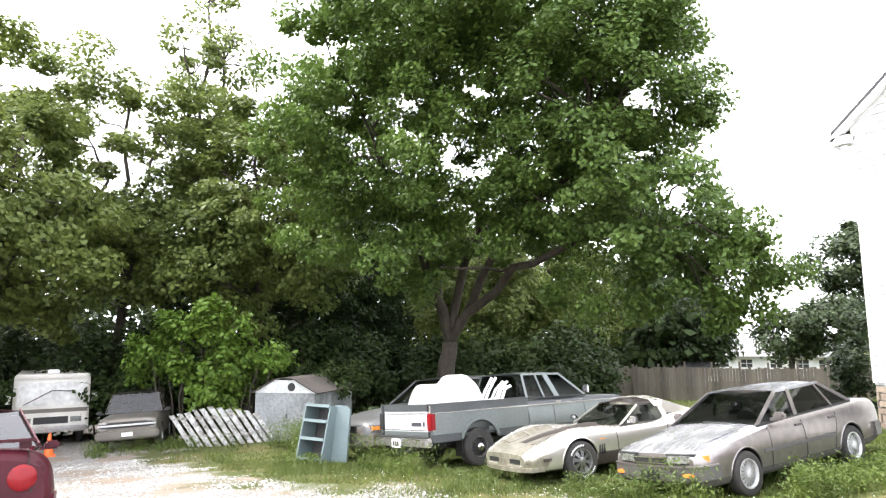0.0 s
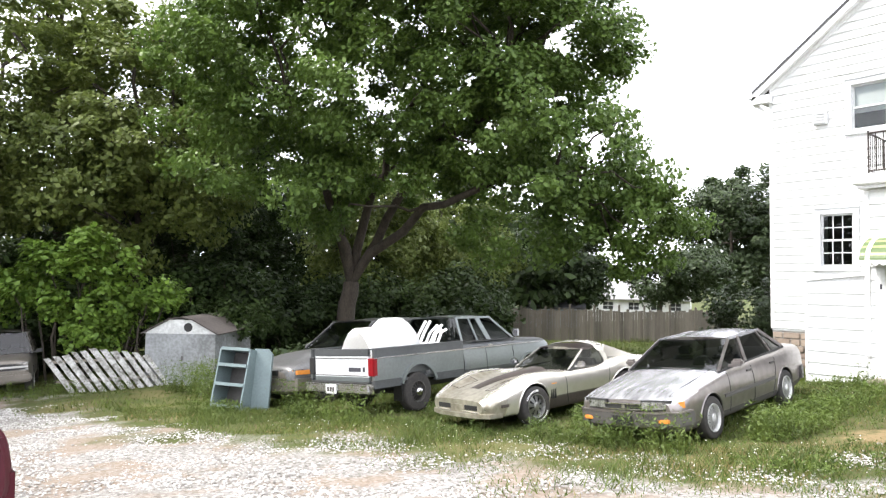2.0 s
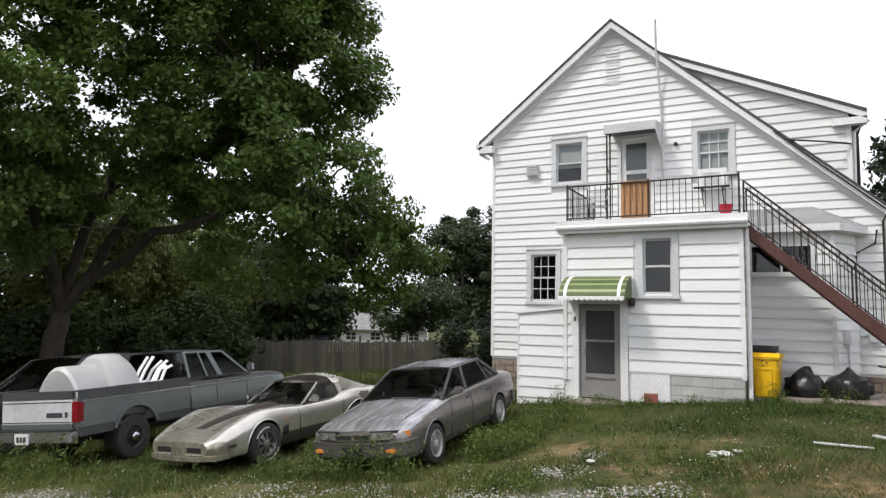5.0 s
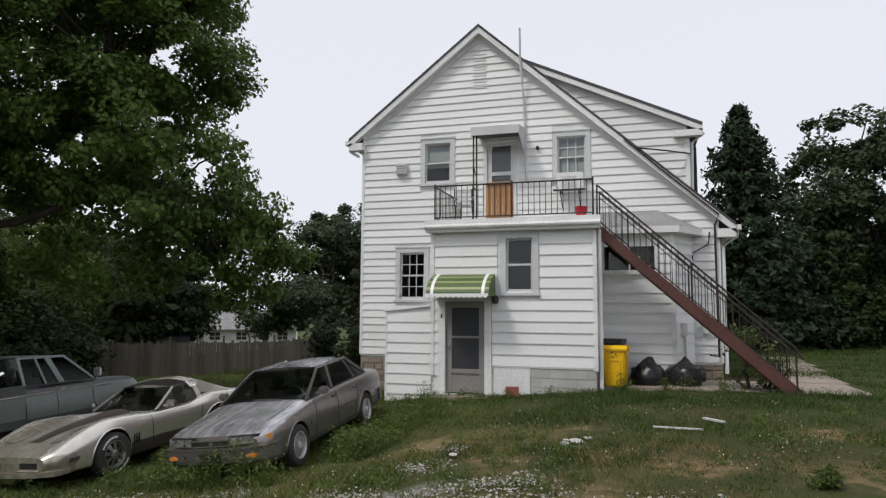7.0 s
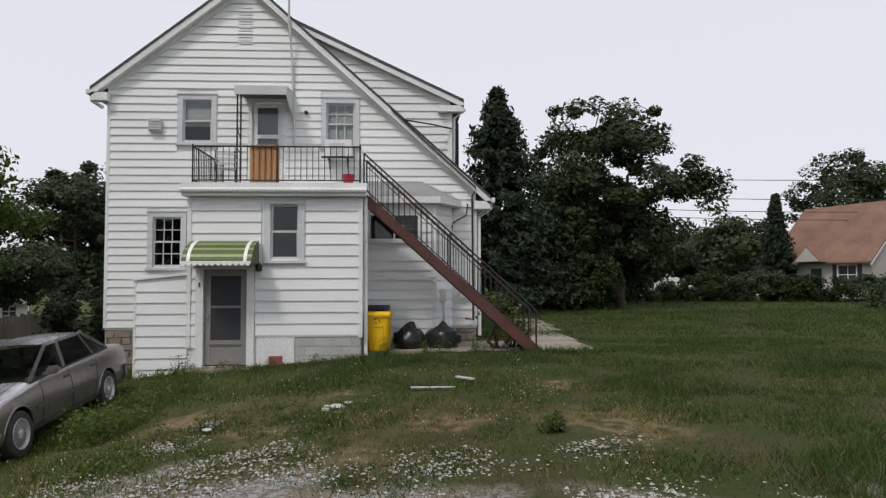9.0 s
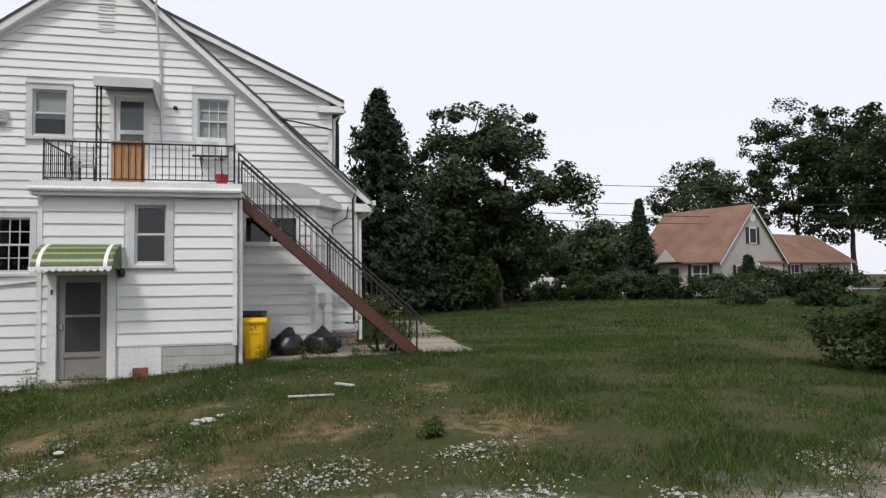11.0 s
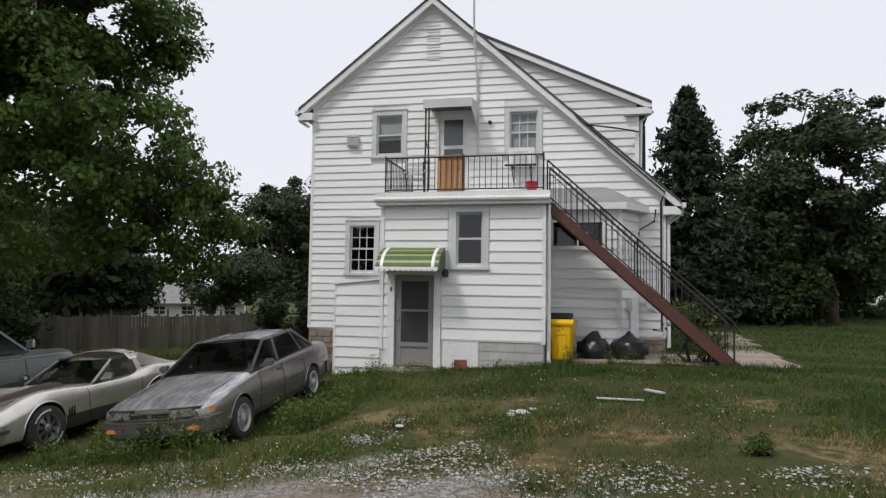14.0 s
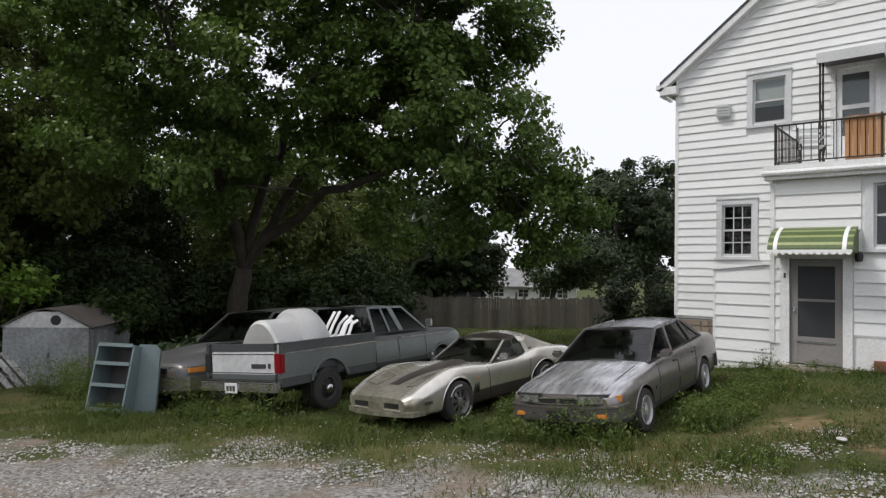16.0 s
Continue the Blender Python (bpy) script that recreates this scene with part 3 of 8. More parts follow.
# roof: two slabs with fascia and white rake boards along the gable
for side, slope, eave in ((1, SLOPE_L, LEFT + 0.36), (-1, SLOPE_R, RIGHT - 0.36)):
    drop = slope * abs(eave - RIDGE_Y)
    line = [(RIDGE_Y, RIDGE_Z), (eave, RIDGE_Z - drop), (eave, RIDGE_Z - drop - 0.07), (RIDGE_Y, RIDGE_Z - 0.07)]
    part("roof_slope", prism(bmesh.new(), line, FX, BACK + 0.3), SHINGLE, house, "dark shingled roof slope")
    line = [(RIDGE_Y, RIDGE_Z - 0.072), (eave, RIDGE_Z - drop - 0.072), (eave, RIDGE_Z - drop - 0.25), (RIDGE_Y, RIDGE_Z - 0.25)]
    part("rake_board", prism(bmesh.new(), line, FX + 0.02, FX + 0.05), TRIM, house)
    line = [(RIDGE_Y, RIDGE_Z - 0.19), (eave, RIDGE_Z - drop - 0.19), (eave, RIDGE_Z - drop - 0.22), (RIDGE_Y, RIDGE_Z - 0.22)]
    part("rake_soffit", prism(bmesh.new(), line, FX + 0.052, WALL - 0.002), TRIM, house)
    line = [(RIDGE_Y, RIDGE_Z - 0.222), (eave - side * 0.36, RIDGE_Z - slope * abs(eave - side * 0.36 - RIDGE_Y) - 0.222), (eave - side * 0.36, RIDGE_Z - slope * abs(eave - side * 0.36 - RIDGE_Y) - 0.36), (RIDGE_Y, RIDGE_Z - 0.36)]
    part("frieze_board", prism(bmesh.new(), line, WALL - 0.05, WALL - 0.034), TRIM, house)
    ez = RIDGE_Z - drop
    a, b = sorted((eave, eave - side * 0.42))
    part("eave_return", boxes((FX + 0.02, WALL - 0.01, a, b, ez - 0.34, ez - 0.14)), TRIM, house)
    a, b = sorted((eave + side * 0.01, eave + side * 0.12))
    gut = part("gutter", boxes((FX + 0.05, BACK, a, b, ez - 0.17, ez - 0.05)), TRIM, house)
    py = LEFT - 0.02 if side > 0 else RIGHT - 0.06
    if side < 0:
        spout = tube(bmesh.new(), [(WALL + 0.06, eave - 0.06, ez - 0.15), (WALL + 0.06, eave - 0.05, ez - 0.30), (WALL + 0.06, RIGHT - 0.09, ez - 0.55), (WALL + 0.06, RIGHT - 0.09, 0.3)], 0.045)
    else:
        spout = tube(bmesh.new(), [(WALL - 0.1, eave + 0.04, ez - 0.15), (WALL - 0.1, eave + 0.02, ez - 0.32), (WALL - 0.1, LEFT + 0.10, ez - 0.50)], 0.045)
    part("downpipe", spout, TRIM, house, smooth=40)
part("corner_board", boxes((WALL - 0.04, WALL, LEFT - 0.06, LEFT + 0.02, 0.55, 6.5)), TRIM, house)
part("corner_board", boxes((WALL - 0.04, WALL, RIGHT - 0.02, RIGHT + 0.07, 0.55, 3.8)), TRIM, house)


# shed dormer on the long roof slope
def dormer_top(y):
    return 8.50 - 0.468 * (4.32 - y)


def dormer_span(z):
    return max(0.22, 4.32 - (8.50 - 0.2 - z) / 0.468), RIDGE_Y - (RIDGE_Z - 0.02 - z) / SLOPE_R


part("dormer_wall", prism(bmesh.new(), [(0.24, 4.83), (0.24, dormer_top(0.24) - 0.1), (4.1, dormer_top(4.1) - 0.12)], DORM + 0.004, DORM + 0.12), TRIM, house)
part("dormer_side", boxes((DORM + 0.12, BACK - 0.5, 0.22, 0.36, 4.7, 6.5)), TRIM, house)
siding(house, DORMF, 4.95, 8.2, 0.206, dormer_span)
d0 = -0.12
part("dormer_roof", prism(bmesh.new(), [(4.36, 8.54), (d0, dormer_top(d0) + 0.02), (d0, dormer_top(d0) - 0.05), (4.36, 8.46)], FX + 0.16, BACK - 0.3), SHINGLE, house)
part("dormer_rake", prism(bmesh.new(), [(4.30, 8.44), (d0, dormer_top(d0) - 0.052), (d0, dormer_top(d0) - 0.2), (4.20, 8.24)], FX + 0.18, FX + 0.21), TRIM, house)
part("dormer_soffit", prism(bmesh.new(), [(4.25, 8.36), (d0, dormer_top(d0) - 0.13), (d0, dormer_top(d0) - 0.16), (4.25, 8.33)], FX + 0.212, DORM + 0.003), TRIM, house)
part("eave_return", boxes((FX + 0.18, DORM - 0.002, d0, 0.55, dormer_top(d0) - 0.30, dormer_top(d0) - 0.14)), TRIM, house)
part("corner_board", boxes((DORM - 0.04, DORM, 0.18, 0.29, 4.85, 6.3)), TRIM, house)
part("downpipe", tube(bmesh.new(), [(DORM + 0.1, d0 - 0.05, 6.25), (DORM + 0.1, 0.12, 6.0), (DORM + 0.1, 0.14, 4.8)], 0.04), TRIM, house, smooth=40)

# foundation of rubble stone under the gable wall
part("foundation", boxes((WALL + 0.03, WALL + 0.3, RIGHT, LEFT, -0.9, 0.52)), MORTAR, house)
rnd = random.Random(4)
for ya, yb in ((7.18, LEFT), (RIGHT, 0.24)):
    z = -0.5 if ya > 1 else 0.0
    while z < 0.46:
        h, y = min(rnd.uniform(0.12, 0.2), 0.5 - z), ya
        while y < yb - 0.03:
            w = min(rnd.uniform(0.18, 0.42), yb - y)
            part("stone", boxes((WALL + rnd.uniform(-0.02, 0.0), WALL + 0.08, y + 0.01, y + w - 0.01, z + 0.008, z + h - 0.008), bevel=0.015), STONE, house)
            y += w
        z += h

window(FRONT, *W_LOW, upper=(3, 2), lower=(3, 2), label="small-paned double-hung window with grey casing")
window(FRONT, *W_UPL, blind=0.62, label="double-hung window with a half-lowered blind")
window(FRONT, *W_UPR, upper=(3, 2), lower=(3, 1), blind=0.97, label="double-hung window with curtains over an air conditioner")

# extension: walls, cinder-block base, flat roof that serves as the balcony
E_WIN, E_DOOR = (3.71, 4.31, 2.21, 3.40), (4.80, 5.72, -0.08, 1.98)
wall_panel("extension_wall", EXTF, [(EXT_R, -0.35), (EXT_L, -0.35), (EXT_L, 3.55), (EXT_R, 3.55)], [E_WIN, (E_DOOR[0], E_DOOR[1], -0.1, E_DOOR[3])])
part("extension_side", boxes((EXT + 0.165, WALL - 0.02, EXT_R, EXT_R + 0.16, -0.3, 3.55)), TRIM, house)
part("extension_side", boxes((EXT + 0.165, WALL - 0.02, EXT_L - 0.16, EXT_L, -0.3, 3.55)), TRIM, house)
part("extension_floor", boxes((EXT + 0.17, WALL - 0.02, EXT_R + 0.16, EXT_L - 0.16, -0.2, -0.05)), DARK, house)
siding(house, EXTF, 0.56, 3.50, 0.236, lambda z: (EXT_R, EXT_L), [(E_WIN[0] - 0.15, E_WIN[1] + 0.2, E_WIN[2] - 0.10, E_WIN[3] + 0.12), (E_DOOR[0] - 0.17, E_DOOR[1] + 0.17, -0.3, 2.12)])
siding(house, EXTS, 0.56, 3.50, 0.236, lambda z: (0.0, WALL - EXT - 0.1))
for zz in (-0.05,):
    part("siding_board", EXTF.box(bmesh.new(), EXT_L - 0.15, EXT_L, 0.3, 0.55, 0, 0.02), SIDING, house)
window(EXTF, *E_WIN, casing=0.14, label="dark double-hung window with wide white casing")
part("corner_board", boxes((EXT - 0.05, EXT + 0.05, EXT_R - 0.04, EXT_R + 0.05, 0.5, 3.52)), TRIM, house)
part("corner_board", boxes((EXT - 0.05, EXT, EXT_L - 0.05, EXT_L + 0.04, 0.30, 3.52)), TRIM, house)
roof = part("balcony_deck", boxes((EXT - 0.22, WALL - 0.04, EXT_R - 0.14, EXT_L + 0.14, 3.74, 3.84)), TRIM, house, "flat extension roof used as a balcony")
part("fascia", boxes((EXT - 0.20, WALL - 0.05, EXT_R - 0.12, EXT_L + 0.12, 3.56, 3.738)), TRIM, roof)
part("gutter", tube(bmesh.new(), [(EXT - 0.24, EXT_R - 0.14, 3.68), (EXT - 0.24, EXT_L + 0.14, 3.68)], 0.055), TRIM, roof, smooth=40)
part("downpipe", tube(bmesh.new(), [(EXT + 0.10, EXT_R - 0.10, 3.55), (EXT + 0.10, EXT_R - 0.10, 0.1)], 0.045), TRIM, house, smooth=40)
part("block_base", boxes((EXT - 0.016, EXT - 0.004, EXT_R, 3.78, -0.35, 0.53)), MORTAR, house)
for r in range(4):
    z0, y = -0.30 + r * 0.203, EXT_R - (0.2 if r % 2 else 0.0)
    while y < 3.74:
        y0, y1 = max(y, EXT_R), min(y + 0.4, 3.76)
        if y1 - y0 > 0.05:
            part("cinder_block", boxes((EXT - 0.028 + 0.005 * ((r * 7 + int(y * 5)) % 3) / 2, EXT + 0.0, y0 + 0.008, y1 - 0.008, z0 + 0.008, z0 + 0.195), bevel=0.006), BLOCK, house)
        y += 0.4
part("base_panel", boxes((EXT - 0.026, EXT - 0.004, 3.79, 4.58, -0.3, 0.52)), TRIM, house, "white painted panel below the siding")
part("base_trim", boxes((EXT - 0.035, EXT, EXT_R, 4.62, 0.525, 0.56)), GREYTRIM, house)

# storm door with its casing under a striped awning
dl, dr = E_DOOR[0], E_DOOR[1]
casing = part("door_casing", boxes((EXT - 0.06, EXT - 0.002, dl - 0.16, dl, -0.2, 2.12), (EXT - 0.06, EXT - 0.002, dr, dr + 0.16, -0.2, 2.12), (EXT - 0.06, EXT - 0.002, dl, dr, 1.98, 2.12)), TRIM, house)
sx = EXT + 0.02
door = part("storm_door", boxes((sx, sx + 0.04, dl + 0.01, dl + 0.14, -0.07, 1.97), (sx, sx + 0.04, dr - 0.14, dr - 0.01, -0.07, 1.97), (sx, sx + 0.04, dl + 0.14, dr - 0.14, 1.84, 1.97), (sx, sx + 0.04, dl + 0.14, dr - 0.14, 0.36, 0.46), (sx, sx + 0.04, dl + 0.14, dr - 0.14, 1.15, 1.20), (sx + 0.012, sx + 0.03, dl + 0.14, dr - 0.14, -0.07, 0.36)), DOORGREY, house, "closed grey storm door with dark screens")
part("screen", boxes((sx + 0.018, sx + 0.022, dl + 0.14, dr - 0.14, 0.46, 1.15), (sx + 0.018, sx + 0.022, dl + 0.14, dr - 0.14, 1.20, 1.84)), SCREEN, door)
part("door_handle", boxes((sx - 0.05, sx, dr - 0.10, dr - 0.06, 0.93, 1.03), bevel=0.01), CHROME, door)
part("kick_plate", boxes((sx - 0.006, sx, dl + 0.12, dr - 0.12, 0.34, 0.38)), CHROME, door)
part("inner_door", boxes((sx + 0.08, sx + 0.12, dl, dr, -0.07, 1.98)), SCREEN, house)
part("step", boxes((EXT - 0.5, EXT - 0.01, dl - 0.2, dr + 0.2, -0.35, -0.10), bevel=0.02), CONCRETE, house)
part("number_plate", boxes((EXT - 0.066, EXT - 0.06, dr + 0.06, dr + 0.10, 1.60, 1.70)), INK, house, "small dark house number bar")
lampb = lathe(bmesh.new(), [(0.02, -0.09), (0.06, -0.08), (0.075, 0.02), (0.05, 0.09), (0.02, 0.10)], 12, "z", (EXT - 0.12, dl - 0.27, 2.02))
part("wall_lamp", lampb, BLACKPLASTIC, house, "small black wall lamp beside the awning", smooth=40)
part("wall_lamp", lathe(bmesh.new(), [(0.02, -0.05), (0.05, -0.03), (0.05, 0.04), (0.02, 0.05)], 12, "x", (WALL - 0.08, 3.96, 6.06)), BLACKPLASTIC, house, smooth=40)


def awning():
    a = thing("door_awning", "green striped metal awning with a scalloped white edge", "awning", Matrix.Translation((EXT - 0.03, 5.26, 2.62)), in_world=True)
    y0, y1, k = 4.54, 5.96, 13
    prof = [(EXT - 0.03 - 0.72 * math.sin(t) ** 1.25, 2.10 + 0.50 * math.cos(t)) for t in (0.12 + 1.40 * i / k for i in range(k + 1))]
    for i in range(k):
        (xa, za), (xb, zb) = prof[i], prof[i + 1]
        bm = prism(bmesh.new(), [(xa, za), (xb, zb), (xb, zb - 0.02), (xa, za - 0.02)], y0 + 0.0, y1 - 0.0, "y")
        part("slat", bm, AWNLIGHT if i % 3 == 1 else AWNGREEN, a)
    for ya, yb in ((y0 + 0.10, y0 + 0.17), (y1 - 0.17, y1 - 0.10)):
        bm = bmesh.new()
        for i in range(k):
            (xa, za), (xb, zb) = prof[i], prof[i + 1]
            prism(bm, [(xa, za + 0.012), (xb, zb + 0.012), (xb, zb - 0.03), (xa, za - 0.03)], ya, yb, "y")
        part("end_band", bm, WHITEPLASTIC, a, "white end band")
        bm = prism(bmesh.new(), [(px, pz - 0.022) for px, pz in prof] + [(EXT - 0.04, 2.08)], *((y0 + 0.004, y0 + 0.016) if ya < 5 else (y1 - 0.016, y1 - 0.004)), "y")
        part("side_panel", bm, AWNGREEN, a)
    n, step = 12, (y1 - y0) / 12
    edge = [(y1 - step * (i + k), 2.09 - 0.05 * math.sin(math.pi * k)) for i in range(n) for k in (0, 0.25, 0.5, 0.75)] + [(y0, 2.09)]
    bm = prism(bmesh.new(), [(y0, 2.14), (y1, 2.14)] + edge, EXT - 0.822, EXT - 0.81)
    part("valance", bm, WHITEPLASTIC, a, "scalloped white edge")


awning()

# lean-to closet left of the door
lean = [(EXT_L + 0.02, -0.45), (7.20, -0.45), (7.20, 1.74), (EXT_L + 0.02, 1.86)]
LX = EXT + 0.08
LEANF = Face((LX, 0, 0), (0, 1, 0), (-1, 0, 0))
part("closet_wall", prism(bmesh.new(), lean, LX + 0.002, LX + 0.1), TRIM, house)
part("closet_side", boxes((LX + 0.1, WALL - 0.03, 7.1, 7.2, -0.6, 1.74)), TRIM, house)
part("closet_roof", prism(bmesh.new(), [(EXT_L + 0.02, 1.87), (7.26, 1.74), (7.26, 1.78), (EXT_L + 0.02, 1.91)], LX - 0.06, WALL - 0.03), TRIM, house)
siding(house, LEANF, -0.40, 1.74, 0.236, lambda z: (EXT_L + 0.05, 7.20))
part("corner_board", boxes((LX - 0.035, LX, 7.17, 7.22, -0.45, 1.74)), TRIM, house)

# bay with a low hipped roof, beside the extension
bay_holes = [(1.10, 2.25, 2.74, 3.31)]
wall_panel("bay_wall", BAYF, [(0.70, -0.05), (EXT_R - 0.01, -0.05), (EXT_R - 0.01, 3.62), (0.70, 3.62)], bay_holes, 0.12)
siding(house, BAYF, 0.10, 3.6, 0.236, lambda z: (0.76, EXT_R - 0.02), [(1.02, 2.33, 2.62, 3.42)])
siding(house, BAYS, 0.10, 3.6, 0.236, lambda z: (0.05, 1.02))
part("bay_side", BAYS.box(bmesh.new(), 0.0, 1.05, -0.05, 3.62, -0.1, -0.003), TRIM, house)
part("corner_board", boxes((BAY - 0.05, BAY + 0.03, 0.66, 0.76, 0.05, 3.62)), TRIM, house)
w = part("window", boxes((BAY - 0.05, BAY - 0.001, 1.02, 1.10, 2.64, 3.40), (BAY - 0.05, BAY - 0.001, 2.25, 2.33, 2.64, 3.40), (BAY - 0.05, BAY - 0.001, 1.10, 2.25, 3.31, 3.40), (BAY - 0.07, BAY - 0.001, 1.10, 2.25, 2.64, 2.74)), TRIM, house, "wide dark bay window")
part("pane", boxes((BAY + 0.03, BAY + 0.036, 1.10, 2.25, 2.74, 3.31)), WINGLASS, w).visible_shadow = False
part("mullion", boxes((BAY + 0.01, BAY + 0.05, 1.65, 1.69, 2.74, 3.31)), GREYTRIM, w)
# near-black backing carries the shade of the room behind the bay window
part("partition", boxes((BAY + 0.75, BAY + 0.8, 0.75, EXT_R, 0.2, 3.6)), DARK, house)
bm = bmesh.new()
low = [(BAY - 0.22, EXT_R + 0.1), (BAY - 0.22, 0.55), (BAY + 0.72, -0.02), (WALL - 0.04, -0.02), (WALL - 0.04, EXT_R + 0.1)]
top = [(WALL - 0.1, EXT_R + 0.1), (WALL - 0.1, 1.1), (WALL - 0.06, 0.98), (WALL - 0.04, 0.98), (WALL - 0.04, EXT_R + 0.1)]
a = [bm.verts.new((x, y, 3.76)) for x, y in low]
b = [bm.verts.new((x, y, 4.28)) for x, y in top]
for i in range(5):
    bm.faces.new((a[i], a[(i + 1) % 5], b[(i + 1) % 5], b[i]))
bm.faces.new(b), bm.faces.new(a[::-1])
bmesh.ops.recalc_face_normals(bm, faces=bm.faces)
bay_roof = part("bay_roof", bm, SHINGLE2, house, "low hipped grey shingle roof over the bay")
part("fascia", prism(bmesh.new(), low, 3.60, 3.757, "z"), TRIM, bay_roof)

# things fixed to the wall
part("vent_box", boxes((WALL - 0.16, WALL - 0.03, 7.60, 7.92, 5.53, 5.86), bevel=0.02), GREYTRIM, house, "square grey wall vent")
part("vent_louvre", boxes(*[(WALL - 0.18, WALL - 0.155, 7.64, 7.88, 5.57 + 0.07 * i, 5.60 + 0.07 * i) for i in range(4)]), GREYTRIM, house)
part("gable_vent", boxes(*[(WALL - 0.045, WALL - 0.03, 5.35, 5.72, 7.85 + 0.085 * i, 7.88 + 0.085 * i) for i in range(12)]), TRIM, house, "painted louvred gable vent")
part("conduit_mast", tube(bmesh.new(), [(WALL - 0.06, 4.26, 5.2), (WALL - 0.10, 4.32, 7.4), (FX - 0.04, 4.37, 8.4), (FX - 0.04, 4.38, 9.3)], 0.028), GREYTRIM, house, "grey conduit mast up the gable", smooth=40)
part("meter_box", boxes((15.72, 15.9, 0.40, 0.62, 1.20, 1.52), bevel=0.02), GREYTRIM, house)
part("meter_box", boxes((WALL - 0.15, WALL - 0.03, -0.14, 0.03, 1.24, 1.50), bevel=0.02), GREYTRIM, house)
part("meter_conduit", tube(bmesh.new(), [(15.84, 0.45, 1.2), (15.86, 0.44, 0.3)], 0.02), GREYTRIM, house)
part("meter_conduit", tube(bmesh.new(), [(WALL - 0.09, -0.2, 3.7), (WALL - 0.12, -0.16, 3.4), (WALL - 0.1, 0.20, 3.2), (WALL - 0.1, 0.28, 2.2)], 0.022), IRON, house)
part("meter_conduit", tube(bmesh.new(), [(WALL - 0.10, -0.32, 3.9), (WALL - 0.10, -0.33, 0.7), (WALL - 0.16, -0.12, 0.75)], 0.025), IRON, house)
part("cable", tube(bmesh.new(), [(FX - 0.02, 1.75, 6.1), (FX - 0.03, 1.5, 5.85), (FX - 0.03, 0.7, 5.72), (DORM - 0.06, 0.2, 5.70)], 0.02), IRON, house)
part("cable", tube(bmesh.new(), [(FX - 0.02, 1.75, 6.1), (FX - 0.03, 0.9, 5.28), (FX - 0.03, -0.4, 4.1), (WALL - 0.1, -0.33, 3.9)], 0.02), IRON, house)
# upper door, its canopy and the boarded gate in front of it
u0, u1, uz0, uz1 = U_DOOR
udoor = part("upper_door", boxes((WALL + 0.03, WALL + 0.07, u0 + 0.01, u0 + 0.12, uz0, uz1), (WALL + 0.03, WALL + 0.07, u1 - 0.12, u1 - 0.01, uz0, uz1), (WALL + 0.03, WALL + 0.07, u0 + 0.12, u1 - 0.12, uz1 - 0.12, uz1), (WALL + 0.03, WALL + 0.07, u0 + 0.12, u1 - 0.12, 5.40, 5.50), (WALL + 0.03, WALL + 0.07, u0 + 0.12, u1 - 0.12, uz0, 4.8)), TRIM, house, "white upper storm door with a dark glazed panel")
part("pane", boxes((WALL + 0.045, WALL + 0.05, u0 + 0.12, u1 - 0.12, 4.8, 5.40), (WALL + 0.045, WALL + 0.05, u0 + 0.12, u1 - 0.12, 5.50, uz1 - 0.12)), WINGLASS, udoor)
part("blind", boxes((WALL + 0.09, WALL + 0.10, u0 + 0.05, u1 - 0.05, 4.4, uz1)), GREYTRIM, udoor)
part("door_casing", boxes((WALL - 0.04, WALL - 0.002, u0 - 0.1, u0, uz0, uz1 + 0.1), (WALL - 0.04, WALL - 0.002, u1, u1 + 0.1, uz0, uz1 + 0.1), (WALL - 0.04, WALL - 0.002, u0, u1, uz1, uz1 + 0.1)), TRIM, house)


def canopy():
    a = thing("door_canopy", "small grey metal canopy on iron posts over the upper door", "canopy", Matrix.Translation((15.9, 4.95, 3.85)), in_world=True)
    bm = prism(bmesh.new(), [(WALL - 0.04, 6.62), (15.55, 6.50), (15.55, 6.28), (15.58, 6.28), (15.6, 6.46), (WALL - 0.04, 6.58)], 4.30, 5.56, "y")
    part("roof_sheet", bm, GREYTRIM, a)
    for y in (4.31, 5.55):
        part("side_sheet", prism(bmesh.new(), [(WALL - 0.04, 6.60), (15.56, 6.48), (15.56, 6.26), (WALL - 0.04, 5.95 if y < 5 else 6.45)], y - 0.006, y + 0.006, "y"), GREYTRIM, a)
    # the shade below the canopy is put into this sheet's dark colour
    part("soffit", boxes((15.62, WALL - 0.05, 4.33, 5.53, 6.42, 6.44)), SEDANDARK, a)
    for y in (5.50,):
        for x in (15.62, 15.95):
            part("post", tube(bmesh.new(), [(x, y, 3.85), (x, y, 6.44)], 0.022, 6), IRON, a)
        part("scroll", tube(bmesh.new(), [(15.62, y, 5.5), (15.78, y, 5.35), (15.95, y, 5.30)], 0.014, 5), IRON, a)
        part("scroll", tube(bmesh.new(), [(15.62, y, 4.95), (15.95, y, 4.90)], 0.014, 5), IRON, a)


canopy()


